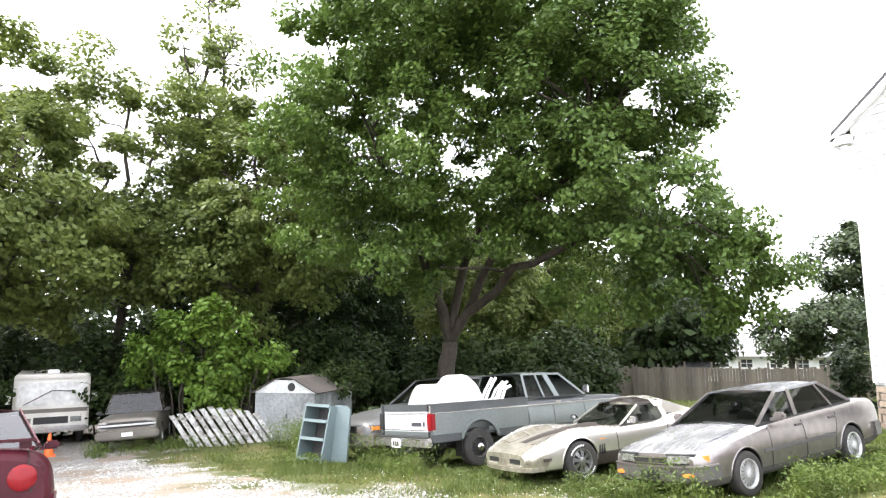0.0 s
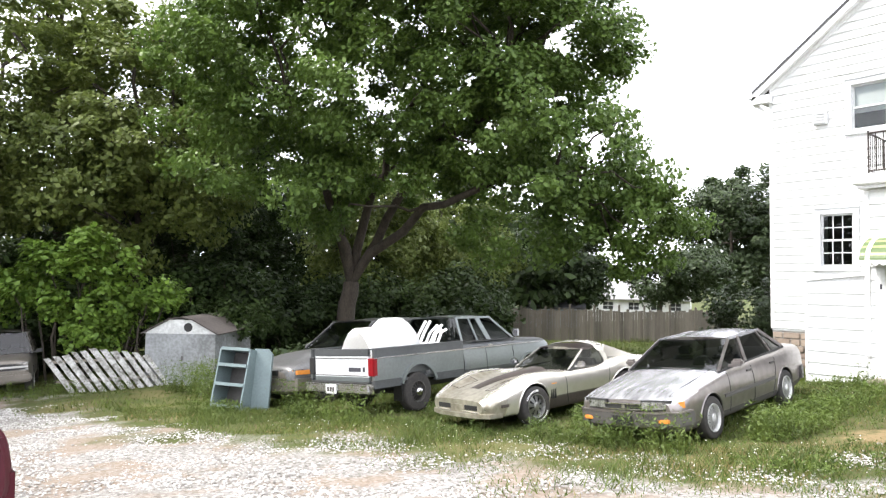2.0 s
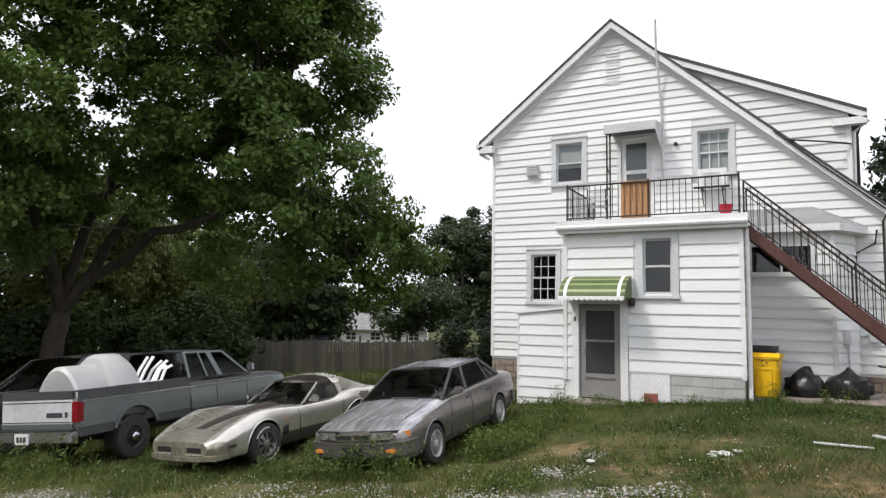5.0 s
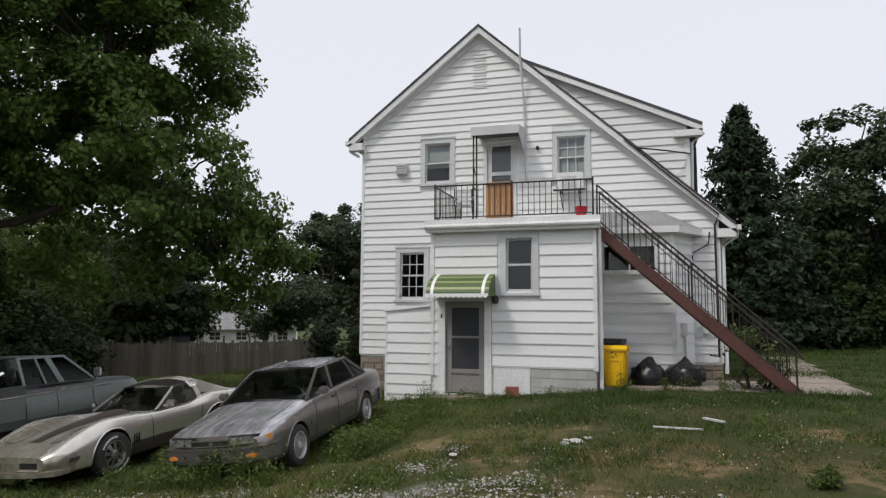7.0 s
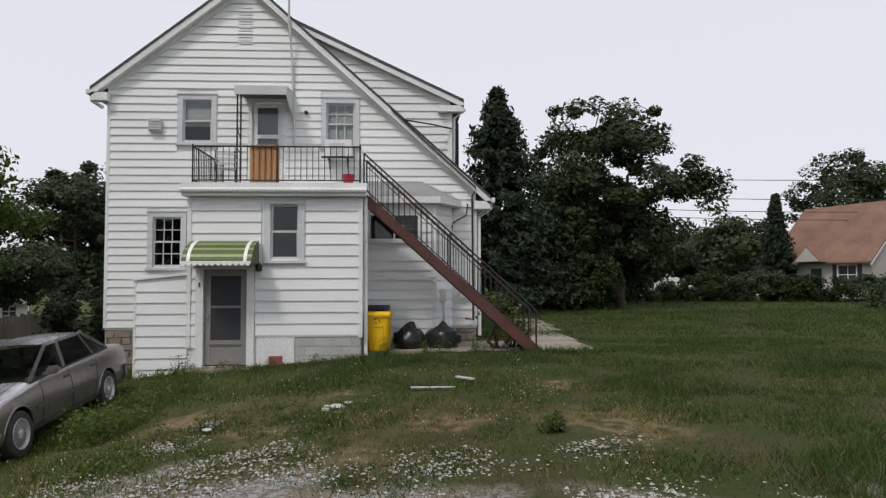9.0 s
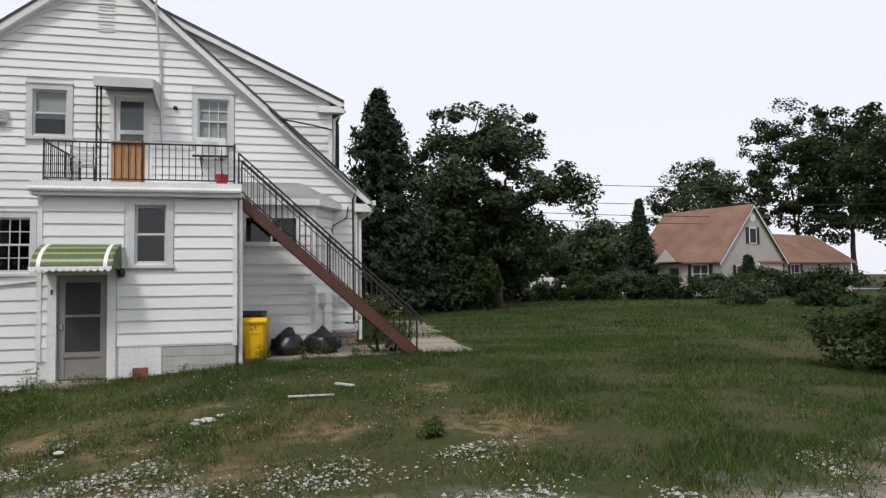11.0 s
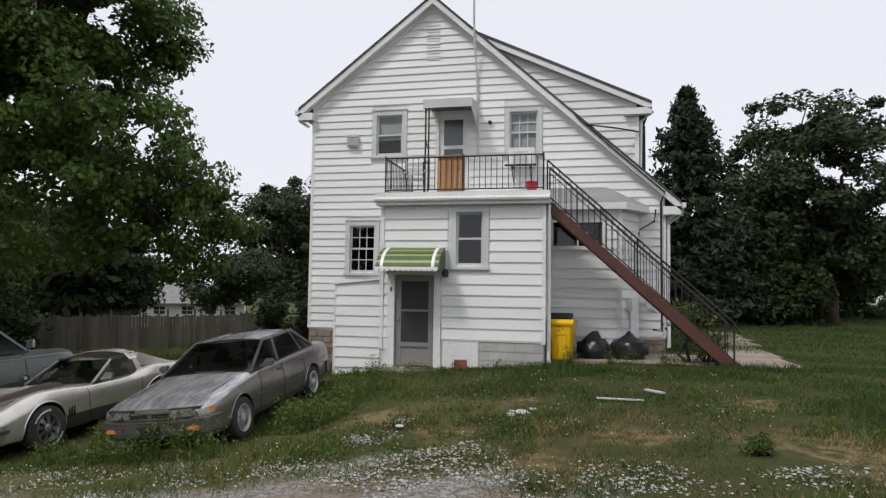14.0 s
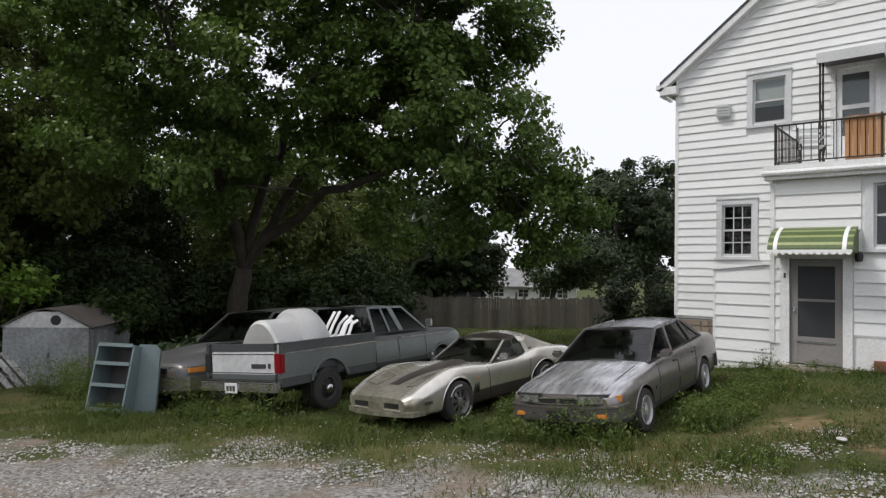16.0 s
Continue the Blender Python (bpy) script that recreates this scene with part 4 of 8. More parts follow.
def railing(name, label, corners, height=0.82, gap=0.125):
    """Posts, two rails and thin balusters along a line of corners."""
    a = thing(name, label, "railing", Matrix.Translation(corners[0]), in_world=True)
    for p in corners:
        part("post", tube(bmesh.new(), [p, Vector(p) + Vector((0, 0, height + 0.05))], 0.02, 6), IRON, a)
    for p, q in zip(corners, corners[1:]):
        p, q = Vector(p), Vector(q)
        up = Vector((0, 0, 1))
        part("top_rail", tube(bmesh.new(), [p + up * height, q + up * height], 0.020, 6), IRON, a)
        part("bottom_rail", tube(bmesh.new(), [p + up * 0.08, q + up * 0.08], 0.016, 6), IRON, a)
        flat = Vector((q.x - p.x, q.y - p.y, 0)).length
        n = max(2, round(flat / gap))
        for i in range(1, n):
            b = p.lerp(q, i / n)
            part("baluster", tube(bmesh.new(), [b + up * 0.08, b + up * height], 0.009, 4), IRON, a)
    return a


RX = EXT - 0.02
railing("balcony_railing", "black wrought-iron balcony railing with thin balusters", [(WALL - 0.3, EXT_L - 0.05, 3.84), (RX, EXT_L - 0.05, 3.84), (RX, 4.18, 3.84), (RX, EXT_R + 0.02, 3.84)])
gate = thing("board_gate", "orange-brown boards tied upright to the balcony railing", "boards", Matrix.Translation((RX + 0.04, 4.45, 3.84)), in_world=True)
for i in range(5):
    part("board", boxes((RX + 0.03, RX + 0.05, 4.14 + 0.128 * i, 4.262 + 0.128 * i, 3.84, 4.70 + 0.012 * (i % 2)), bevel=0.003), PLYWOOD, gate)


def stairs():
    s = thing("outside_stairs", "steep outside stairs with red-brown steel stringers and open treads", "stairs", Matrix.Translation((14.4, -1.5, 0.1)), in_world=True)
    (ya, za), (yb, zb) = (2.30, 3.70), (-1.50, 0.22)
    for x in (13.98, 14.86):
        dz = 0.13
        bm = prism(bmesh.new(), [(ya, za - 0.02), (ya, za - 0.02 - 2 * dz), (yb - 0.02, zb - 2 * dz), (yb - 0.1, zb - 0.22), (yb - 0.1, zb)], x, x + 0.05)
        part("stringer", bm, STRINGER, s)
    k = 18
    for i in range(k):
        t = (i + 0.6) / k
        y, z = ya + (yb - ya) * t, za + (zb - za) * t
        part("tread", boxes((14.035, 14.855, y - 0.12, y + 0.12, z - 0.09, z - 0.05), bevel=0.005), TREAD, s)
    up = Vector((0, 0, 1))
    for x in (13.99, 14.90):
        p, q = Vector((x, ya, za)), Vector((x, yb, zb))
        part("handrail", tube(bmesh.new(), [p + up * 0.84, q + up * 0.84, q + up * 0.62 + Vector((0, -0.12, 0))], 0.021, 6), IRON, s)
        part("lower_rail", tube(bmesh.new(), [p + up * 0.70, q + up * 0.70], 0.012, 6), IRON, s)
        part("lower_rail", tube(bmesh.new(), [p + up * 0.07, q + up * 0.07], 0.014, 6), IRON, s)
        n = 30
        for i in range(n + 1):
            b = p.lerp(q, i / n)
            part("post" if i % 15 == 0 else "baluster", tube(bmesh.new(), [b + up * 0.0, b + up * 0.84], 0.02 if i % 15 == 0 else 0.009, 5), IRON, s)


stairs()

# ---- vehicles: +x is the front, +y the left side, z up from the ground under them ----
def hermite(xs, ys, x):
    """A smooth line through the stations, without overshoot."""
    xs, ys = np.array(xs, float), np.array(ys, float)
    h, d = np.diff(xs), np.diff(ys) / np.diff(xs)
    m = np.zeros_like(ys)
    m[0], m[-1] = d[0], d[-1]
    for i in range(1, len(xs) - 1):
        m[i] = 0 if d[i - 1] * d[i] <= 0 else 2 / (1 / d[i - 1] + 1 / d[i])
    i = int(np.clip(np.searchsorted(xs, x) - 1, 0, len(xs) - 2))
    t = (x - xs[i]) / h[i]
    return float((2 * t**3 - 3 * t**2 + 1) * ys[i] + (t**3 - 2 * t**2 + t) * h[i] * m[i] + (-2 * t**3 + 3 * t**2) * ys[i + 1] + (t**3 - t**2) * h[i] * m[i + 1])


class Shell:
    """A car's lower body: rounded sections (x, half width, bottom, top, dish of the top) along its length."""
    def __init__(self, stations, power=4.5, waist=0.5):
        self.s = sorted(stations)
        self.power, self.waist = power, waist

    def values(self, x):
        xs = [r[0] for r in self.s]
        return [hermite(xs, [r[i] for r in self.s], x) for i in range(1, 5)]

    def point(self, x, t):
        """t runs from -1 (bottom middle) over 0 (the side) to 1 (top middle), on the left."""
        w, lo, hi, dish = self.values(x)
        a, mid = t * math.pi / 2, lo + (hi - lo) * self.waist
        y = w * abs(math.cos(a)) ** (2 / self.power)
        s = abs(math.sin(a)) ** (2 / self.power)
        z = mid + (hi - mid) * s if t > 0 else mid - (mid - lo) * s
        if t > 0:
            z -= dish * math.exp(-((y / (0.55 * w)) ** 2)) * s
            y *= 1 - 0.06 * s
        return Vector((x, y, z))

    def side(self, x, z):
        """The point of the left side at a height."""
        best = min((self.point(x, -1 + 2 * i / 160) for i in range(20, 140)), key=lambda p: abs(p.z - z))
        return Vector((x, best.y, z))

    def top(self, x, y):
        best = min((self.point(x, i / 80) for i in range(20, 81)), key=lambda p: abs(p.y - abs(y)))
        return Vector((x, y, best.z))

    def mesh(self, name, mats, pick, wheels, radius, n=56, ring=30):
        bm = bmesh.new()
        x0, x1, rows = self.s[0][0], self.s[-1][0], []
        ts = [-1 + 2 * i / ring for i in range(ring + 1)]
        for k in range(n + 1):
            x = x0 + (x1 - x0) * (0.5 - 0.5 * math.cos(math.pi * k / n))
            left = [self.point(x, t) for t in ts]
            row = [bm.verts.new(p) for p in left] + [bm.verts.new((p.x, -p.y, p.z)) for p in left[-2:0:-1]]
            rows.append(row)
        k = len(rows[0])
        for a, b in zip(rows, rows[1:]):
            for j in range(k):
                bm.faces.new((a[j], b[j], b[(j + 1) % k], a[(j + 1) % k]))
        bm.faces.new(rows[0]), bm.faces.new(rows[-1][::-1])
        bmesh.ops.recalc_face_normals(bm, faces=bm.faces)
        me = to_mesh(name, bm, [])
        c = bmesh.new()
        for x, z in wheels:
            for s in (-1, 1):
                lathe(c, [(radius, s * 0.48), (radius, s * 1.3)], 28, "y", (x, 0, z))
        me = cut(me, c)
        for m in mats:
            me.materials.append(m)
        for f in me.polygons:
            c = f.center
            well = False
            for x, z in wheels:
                far = math.hypot(c.x - x, c.z - z)
                if far < radius * 1.02 and (abs(c.y) < 0.5 or abs(f.normal.x * (c.x - x) + f.normal.z * (c.z - z)) > 0.85 * far > 0.85 * 0.9 * radius):
                    well = True
            f.material_index = len(mats) - 1 if well or f.normal.z < -0.8 else pick(c.x, abs(c.y), c.z, f.normal)
        me.shade_smooth()
        me.set_sharp_from_angle(angle=radians(35))
        return me


class Body(Shell):
    """A car body lofted through sections: at each x the half outline from sill to top middle, corners eased."""
    def __init__(self, rows):
        self.s = sorted(rows)
        self.xs = [r[0] for r in self.s]
        self.memo = {}

    def section(self, x):
        key = round(x, 5)
        if key not in self.memo:
            k = len(self.s[0][1])
            p = [(hermite(self.xs, [r[1][i][0] for r in self.s], x), hermite(self.xs, [r[1][i][1] for r in self.s], x)) for i in range(k)]
            p = [(0.0, p[0][1])] + p
            for _ in range(3):
                q = [p[0]]
                for (ya, za), (yb, zb) in zip(p, p[1:]):
                    q += [(ya * 0.75 + yb * 0.25, za * 0.75 + zb * 0.25), (ya * 0.25 + yb * 0.75, za * 0.25 + zb * 0.75)]
                p = q + [p[-1]]
            self.memo[key] = p
        return self.memo[key]

    def point(self, x, t):
        p = self.section(x)
        u = (t + 1) / 2 * (len(p) - 1)
        i = min(int(u), len(p) - 2)
        f = u - i
        return Vector((x, p[i][0] * (1 - f) + p[i + 1][0] * f, p[i][1] * (1 - f) + p[i + 1][1] * f))

    def side(self, x, z):
        p = self.section(x)
        wide = max(range(len(p)), key=lambda i: p[i][0])
        best = min(range(2, min(wide + len(p) // 3, len(p))), key=lambda i: abs(p[i][1] - z))
        return Vector((x, p[best][0], z))

    def top(self, x, y):
        p = self.section(x)
        wide = max(range(len(p)), key=lambda i: p[i][0])
        ys, zs = [q[0] for q in p[wide:]][::-1], [q[1] for q in p[wide:]][::-1]
        return Vector((x, y, float(np.interp(abs(y), ys, zs))))


def wheel(parent, x, y, r, width, rim, rim_mat, letters=False, spokes=14, open_share=0.45):
    """Tyre, bright rim lip, dark recess with a slotted cover, hub; y gives the side."""
    s, h = (1 if y > 0 else -1), width / 2
    c = (x, y, r)
    prof = [(rim, -h * 0.9), (r * 0.86, -h), (r * 0.95, -h * 0.92), (r * 0.99, -h * 0.75), (r, -h * 0.3), (r, h * 0.3), (r * 0.99, h * 0.75), (r * 0.95, h * 0.92), (r * 0.86, h), (rim, h * 0.9)]
    w = part("wheel", lathe(bmesh.new(), prof, 36, "y", c, caps=False), TYRE, parent, smooth=40)
    prof = [(rim * 1.04, s * h * 0.90), (rim * 1.03, s * h * 0.98), (rim * 0.97, s * h * 0.97), (rim * 0.90, s * h * 0.62), (rim * 0.88, s * h * 0.30)]
    bm = bmesh.new()
    rings = [[bm.verts.new((x + q * math.cos(t), y + d, r + q * math.sin(t))) for t in (2 * math.pi * j / 36 for j in range(36))] for q, d in prof]
    for r0, r1 in zip(rings, rings[1:]):
        for j in range(36):
            bm.faces.new((r0[j], r0[(j + 1) % 36], r1[(j + 1) % 36], r1[j]))
    bmesh.ops.recalc_face_normals(bm, faces=bm.faces)
    part("rim", bm, rim_mat, w, smooth=40)
    part("brake_disc", lathe(bmesh.new(), [(rim * 0.92, s * h * 0.25), (rim * 0.92, s * h * 0.32), (0.01, s * h * 0.34)], 24, "y", c), BLACKPLASTIC, w)
    bm = bmesh.new()
    half = math.pi / spokes * (1 - open_share)
    for i in range(spokes):
        a = 2 * math.pi * i / spokes + 0.2
        ring = []
        for q, d, k in ((rim * 0.90, 0.60, 1.0), (rim * 0.66, 0.72, 1.05), (rim * 0.40, 0.82, 1.4), (rim * 0.30, 0.86, 1.0 / (1 - open_share))):
            ring.append([bm.verts.new((x + q * math.cos(a + e * half * k), y + s * h * d, r + q * math.sin(a + e * half * k))) for e in (-1, 1)])
        for p, q in zip(ring, ring[1:]):
            bm.faces.new((p[0], p[1], q[1], q[0]))
    bmesh.ops.solidify(bm, geom=bm.faces[:], thickness=0.008)
    bmesh.ops.recalc_face_normals(bm, faces=bm.faces)
    part("wheel_cover", bm, rim_mat, w)
    part("hub", lathe(bmesh.new(), [(rim * 0.32, s * h * 0.80), (rim * 0.30, s * h * 0.92), (rim * 0.18, s * h * 1.0), (0.01, s * h * 1.02)], 20, "y", c), rim_mat, w, smooth=40)
    if letters:
        bm = bmesh.new()
        for a0 in (0.5, 3.6):
            for i in range(11):
                a = a0 + 0.12 * i
                u, v = Vector((math.cos(a), 0, math.sin(a))), Vector((-math.sin(a), 0, math.cos(a)))
                q = [Vector((x, y + s * (h * 0.98 + 0.004), r)) + u * (r * p) + v * (0.010 * d) for p, d in ((0.73, -1), (0.73, 1), (0.83, 1), (0.83, -1))]
                bm.faces.new([bm.verts.new(p) for p in q])
        part("raised_bars", bm, WHITEPLASTIC, w, "white raised bars round the tyre wall")["kind"] = "stuff"
    return w


def arch_lip(parent, shell, x, z, radius, mat, low=0.30):
    """Rolled lips round a wheel opening, both sides."""
    for s in (1, -1):
        pts = []
        for i in range(23):
            t = math.pi * (-0.06 + 1.12 * i / 22)
            px, pz = x + radius * math.cos(t), z + radius * math.sin(t)
            if pz > low:
                p = shell.side(px, pz)
                pts.append((px, s * (p.y - 0.004), pz))
        part("arch_lip", tube(bmesh.new(), pts, 0.014, 6), mat, parent, smooth=60)


def strip(bm, pts, width, out, thick=0.02):
    """A flat bar along points, standing out in a direction."""
    pts, out = [Vector(p) for p in pts], Vector(out).normalized()
    rows = []
    for i, p in enumerate(pts):
        d = (pts[min(i + 1, len(pts) - 1)] - pts[max(i - 1, 0)]).normalized()
        s = d.cross(out).normalized() * width / 2
        rows.append([bm.verts.new(q) for q in (p - s, p + s, p + s + out * thick, p - s + out * thick)])
    for a, b in zip(rows, rows[1:]):
        for j in range(4):
            bm.faces.new((a[j], a[(j + 1) % 4], b[(j + 1) % 4], b[j]))
    bm.faces.new(rows[0]), bm.faces.new(rows[-1][::-1])
    bmesh.ops.recalc_face_normals(bm, faces=bm.faces)
    return bm


def cabin(parent, A, B, C, D, wa, wb, wc, wd, paint, pillars, roof_mat=None, post=0.06, trim=None):
    """Glasshouse: windscreen A-B, roof B-C, rear glass C-D (x, z); half widths at each; uprights at given (foot, head) shares."""
    pt = {k: Vector((p[0], w, p[1])) for k, p, w in (("A", A, wa), ("B", B, wb), ("C", C, wc), ("D", D, wd))}
    fl = lambda v: Vector((v.x, -v.y, v.z))
    # roof with a light crown
    bm, nx, ny = bmesh.new(), 8, 10
    grid = []
    for i in range(nx + 1):
        p = pt["B"].lerp(pt["C"], i / nx)
        row = []
        for j in range(ny + 1):
            s = -1 + 2 * j / ny
            row.append(bm.verts.new((p.x + (0.05 * (1 - s * s) if i == 0 else -0.05 * (1 - s * s) if i == nx else 0), p.y * s, p.z + 0.045 * (1 - s**2) + 0.03 * math.sin(math.pi * i / nx) * (1 - 0.3 * s * s))))
        grid.append(row)
    for i in range(nx):
        for j in range(ny):
            bm.faces.new((grid[i][j], grid[i + 1][j], grid[i + 1][j + 1], grid[i][j + 1]))
    bmesh.ops.solidify(bm, geom=bm.faces[:], thickness=0.03)
    bmesh.ops.recalc_face_normals(bm, faces=bm.faces)
    part("roof", bm, roof_mat or paint, parent, smooth=40)
    # glass
    def sheet(corners, name, bulge, axis):
        bm, g = bmesh.new(), []
        a, b, c, d = corners
        for i in range(5):
            row = []
            for j in range(9):
                p = a.lerp(b, j / 8).lerp(d.lerp(c, j / 8), i / 4)
                row.append(bm.verts.new(p + axis * bulge * (1 - (j / 4 - 1) ** 2)))
            g.append(row)
        for i in range(4):
            for j in range(8):
                bm.faces.new((g[i][j], g[i + 1][j], g[i + 1][j + 1], g[i][j + 1]))
        bm.normal_update()
        if sum((f.normal.dot(axis) for f in bm.faces)) < 0:
            bmesh.ops.reverse_faces(bm, faces=bm.faces)
        ob = part(name, bm, CARGLASS, parent, smooth=60)
        ob.visible_shadow = False
        return ob
    e = 0.985
    sheet([pt["A"], fl(pt["A"]), fl(pt["B"]), pt["B"]], "windscreen", 0.05, Vector((1, 0, 0)))
    sheet([pt["D"], fl(pt["D"]), fl(pt["C"]), pt["C"]], "rear_window", 0.05, Vector((-1, 0, 0)))
    for s in (1, -1):
        q = [Vector((v.x, v.y * s * e, v.z)) for v in (pt["A"], pt["D"], pt["C"], pt["B"])]
        sheet(q, "side_window", 0.0, Vector((0, s, 0)))
        out = Vector((0, s, 0.25))
        f = (lambda v: v) if s > 0 else fl
        part("front_pillar", strip(bmesh.new(), [f(pt["A"]), f(pt["B"])], post, out, 0.010), trim or paint, parent)
        part("rear_pillar", strip(bmesh.new(), [f(pt["D"]), f(pt["C"])], post * 1.1, out, 0.012), paint, parent)
        part("roof_rail", strip(bmesh.new(), [f(pt["B"]), f(pt["C"])], 0.05, out, 0.010), roof_mat or paint, parent)
        part("window_sill", strip(bmesh.new(), [f(pt["A"]), f(pt["D"])], 0.03, out, 0.02), trim or BLACKPLASTIC, parent)
        for u, v, wide in pillars:
            part("door_pillar", strip(bmesh.new(), [f(pt["A"].lerp(pt["D"], u)), f(pt["B"].lerp(pt["C"], v))], wide, out, 0.018), paint, parent)
    # dark floor, dashboard and seats behind the glass
    mid = (A[0] + D[0]) / 2
    part("dashboard", boxes((A[0] - 0.35, A[0] - 0.12, -wa * 0.85, wa * 0.85, A[1] - 0.12, A[1] - 0.02), bevel=0.03), BLACKPLASTIC, parent)
    part("steering_wheel", lathe(bmesh.new(), [(0.17, -0.012), (0.19, 0), (0.17, 0.012)], 18, "x", (A[0] - 0.42, wa * 0.45, A[1] + 0.02)), BLACKPLASTIC, parent)
    for y in (-wa * 0.47, wa * 0.47):
        part("seat", boxes((B[0] - 0.45, B[0] - 0.30, y - 0.22, y + 0.22, A[1] - 0.4, A[1] + 0.12), (B[0] - 0.44, B[0] - 0.34, y - 0.12, y + 0.12, A[1] + 0.13, A[1] + 0.28), bevel=0.03), SEAT, parent)


def seam(bm, shell, x, z0, z1, x2=None, side=1):
    """A dark joint line down the side between two panels."""
    pts = []
    for i in range(9):
        t = i / 8
        xx = x + ((x2 if x2 is not None else x) - x) * t
        p = shell.side(xx, z0 + (z1 - z0) * t)
        pts.append(Vector((p.x, side * p.y, p.z)))
    return tube(bm, pts, 0.007, 5)


def park(x, y, yaw, front, rear, half):
    """A pose on the ground under the four wheels."""
    c, s = math.cos(radians(yaw)), math.sin(radians(yaw))
    h = [gz(x + a * c - b * s, y + a * s + b * c) for a, b in ((front, half), (front, -half), (rear, half), (rear, -half))]
    fz, bz, lz, rz = (h[0] + h[1]) / 2, (h[2] + h[3]) / 2, (h[0] + h[2]) / 2, (h[1] + h[3]) / 2
    z = bz + (fz - bz) * (0 - rear) / (front - rear)
    return Matrix.Translation((x, y, z)) @ pose(0, 0, 0, 0, 0, yaw) @ pose(0, 0, 0, math.degrees(math.atan2(lz - rz, 2 * half)), -math.degrees(math.atan2(fz - bz, front - rear)), 0)


def mirror(parent, x, y, z, mat, s):
    part("door_mirror", boxes((x - 0.06, x + 0.05, y - 0.09, y + 0.09, z - 0.055, z + 0.055), bevel=0.03), mat, parent, smooth=60)
    part("mirror_arm", boxes((x - 0.02, x + 0.03, min(y, y - s * 0.14), max(y, y - s * 0.14), z - 0.06, z - 0.02)), mat, parent)


def sedan():
    car = thing("sedan", "weathered grey four-door sedan with painted sheen on its pale hood and roof", "car", park(9.80, 7.20, 182, 1.43, -1.29, 0.74), group="cars parked in the grass")
    sh = Body([(2.34, [(0.60, 0.30), (0.65, 0.36), (0.70, 0.50), (0.69, 0.59), (0.65, 0.65), (0.45, 0.675), (0, 0.685)]),
               (2.26, [(0.68, 0.24), (0.76, 0.30), (0.79, 0.50), (0.785, 0.62), (0.73, 0.685), (0.50, 0.71), (0, 0.72)]),
               (2.0, [(0.72, 0.20), (0.81, 0.28), (0.84, 0.52), (0.83, 0.67), (0.77, 0.745), (0.55, 0.775), (0, 0.79)]),
               (1.43, [(0.72, 0.20), (0.815, 0.28), (0.855, 0.54), (0.845, 0.74), (0.785, 0.82), (0.58, 0.85), (0, 0.87)]),
               (0.85, [(0.73, 0.19), (0.815, 0.27), (0.855, 0.55), (0.845, 0.78), (0.785, 0.895), (0.60, 0.92), (0, 0.935)]),
               (-0.2, [(0.73, 0.19), (0.815, 0.27), (0.86, 0.55), (0.845, 0.80), (0.785, 0.925), (0.60, 0.945), (0, 0.95)]),
               (-1.29, [(0.73, 0.19), (0.815, 0.27), (0.855, 0.56), (0.84, 0.82), (0.78, 0.945), (0.60, 0.96), (0, 0.965)]),
               (-1.75, [(0.73, 0.21), (0.81, 0.29), (0.845, 0.57), (0.83, 0.84), (0.77, 0.96), (0.60, 0.98), (0, 0.99)]),
               (-2.2, [(0.70, 0.26), (0.77, 0.34), (0.81, 0.58), (0.80, 0.82), (0.735, 0.945), (0.55, 0.965), (0, 0.97)]),
               (-2.35, [(0.62, 0.32), (0.70, 0.38), (0.74, 0.58), (0.73, 0.79), (0.67, 0.91), (0.50, 0.935), (0, 0.94)])])

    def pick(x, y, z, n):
        # up-facing hood faces get the paler colour with the painted sheen
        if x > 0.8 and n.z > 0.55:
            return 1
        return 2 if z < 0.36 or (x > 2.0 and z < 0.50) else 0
    me = sh.mesh("body", [SEDANPAINT, SEDANSHEEN, SEDANDARK, BLACKPLASTIC], pick, [(1.43, 0.31), (-1.29, 0.31)], 0.35)
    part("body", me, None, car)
    for x in (1.43, -1.29):
        arch_lip(car, sh, x, 0.31, 0.35, SEDANPAINT)
    # the roof gets the hood's painted sheen for its bright top
    cabin(car, (0.98, 0.885), (0.16, 1.31), (-1.0, 1.33), (-1.64, 0.965), 0.76, 0.60, 0.595, 0.72, SEDANPAINT, [(0.39, 0.28, 0.075), (0.78, 0.90, 0.045)], SEDANSHEEN, 0.06)
    for x in (1.43, -1.29):
        for y in (0.76, -0.76):
            wheel(car, x, y, 0.305, 0.19, 0.195, COVER, spokes=16, open_share=0.22)
    part("front_bumper", prism(bmesh.new(), [(2.0, -0.86), (2.3, -0.80), (2.43, -0.5), (2.46, 0), (2.43, 0.5), (2.3, 0.80), (2.0, 0.86), (2.0, 0.7), (2.2, 0.6), (2.2, -0.6), (2.0, -0.7)], 0.34, 0.52, "z"), SEDANDARK, car, "dark grey plastic bumper", smooth=30)
    part("bumper_trim", prism(bmesh.new(), [(2.02, -0.865), (2.31, -0.805), (2.435, -0.5), (2.466, 0), (2.435, 0.5), (2.31, 0.805), (2.02, 0.865), (2.1, 0.7), (2.2, -0.6)], 0.515, 0.535, "z"), SEDANPAINT, car, smooth=30)
    part("rear_bumper", prism(bmesh.new(), [(-2.0, -0.86), (-2.3, -0.78), (-2.40, -0.4), (-2.40, 0.4), (-2.3, 0.78), (-2.0, 0.86), (-2.0, 0.6), (-2.0, -0.6)], 0.36, 0.58, "z"), SEDANDARK, car, smooth=30)
    part("grille", boxes((2.25, 2.395, -0.33, 0.33, 0.565, 0.625), bevel=0.01), BLACKPLASTIC, car)
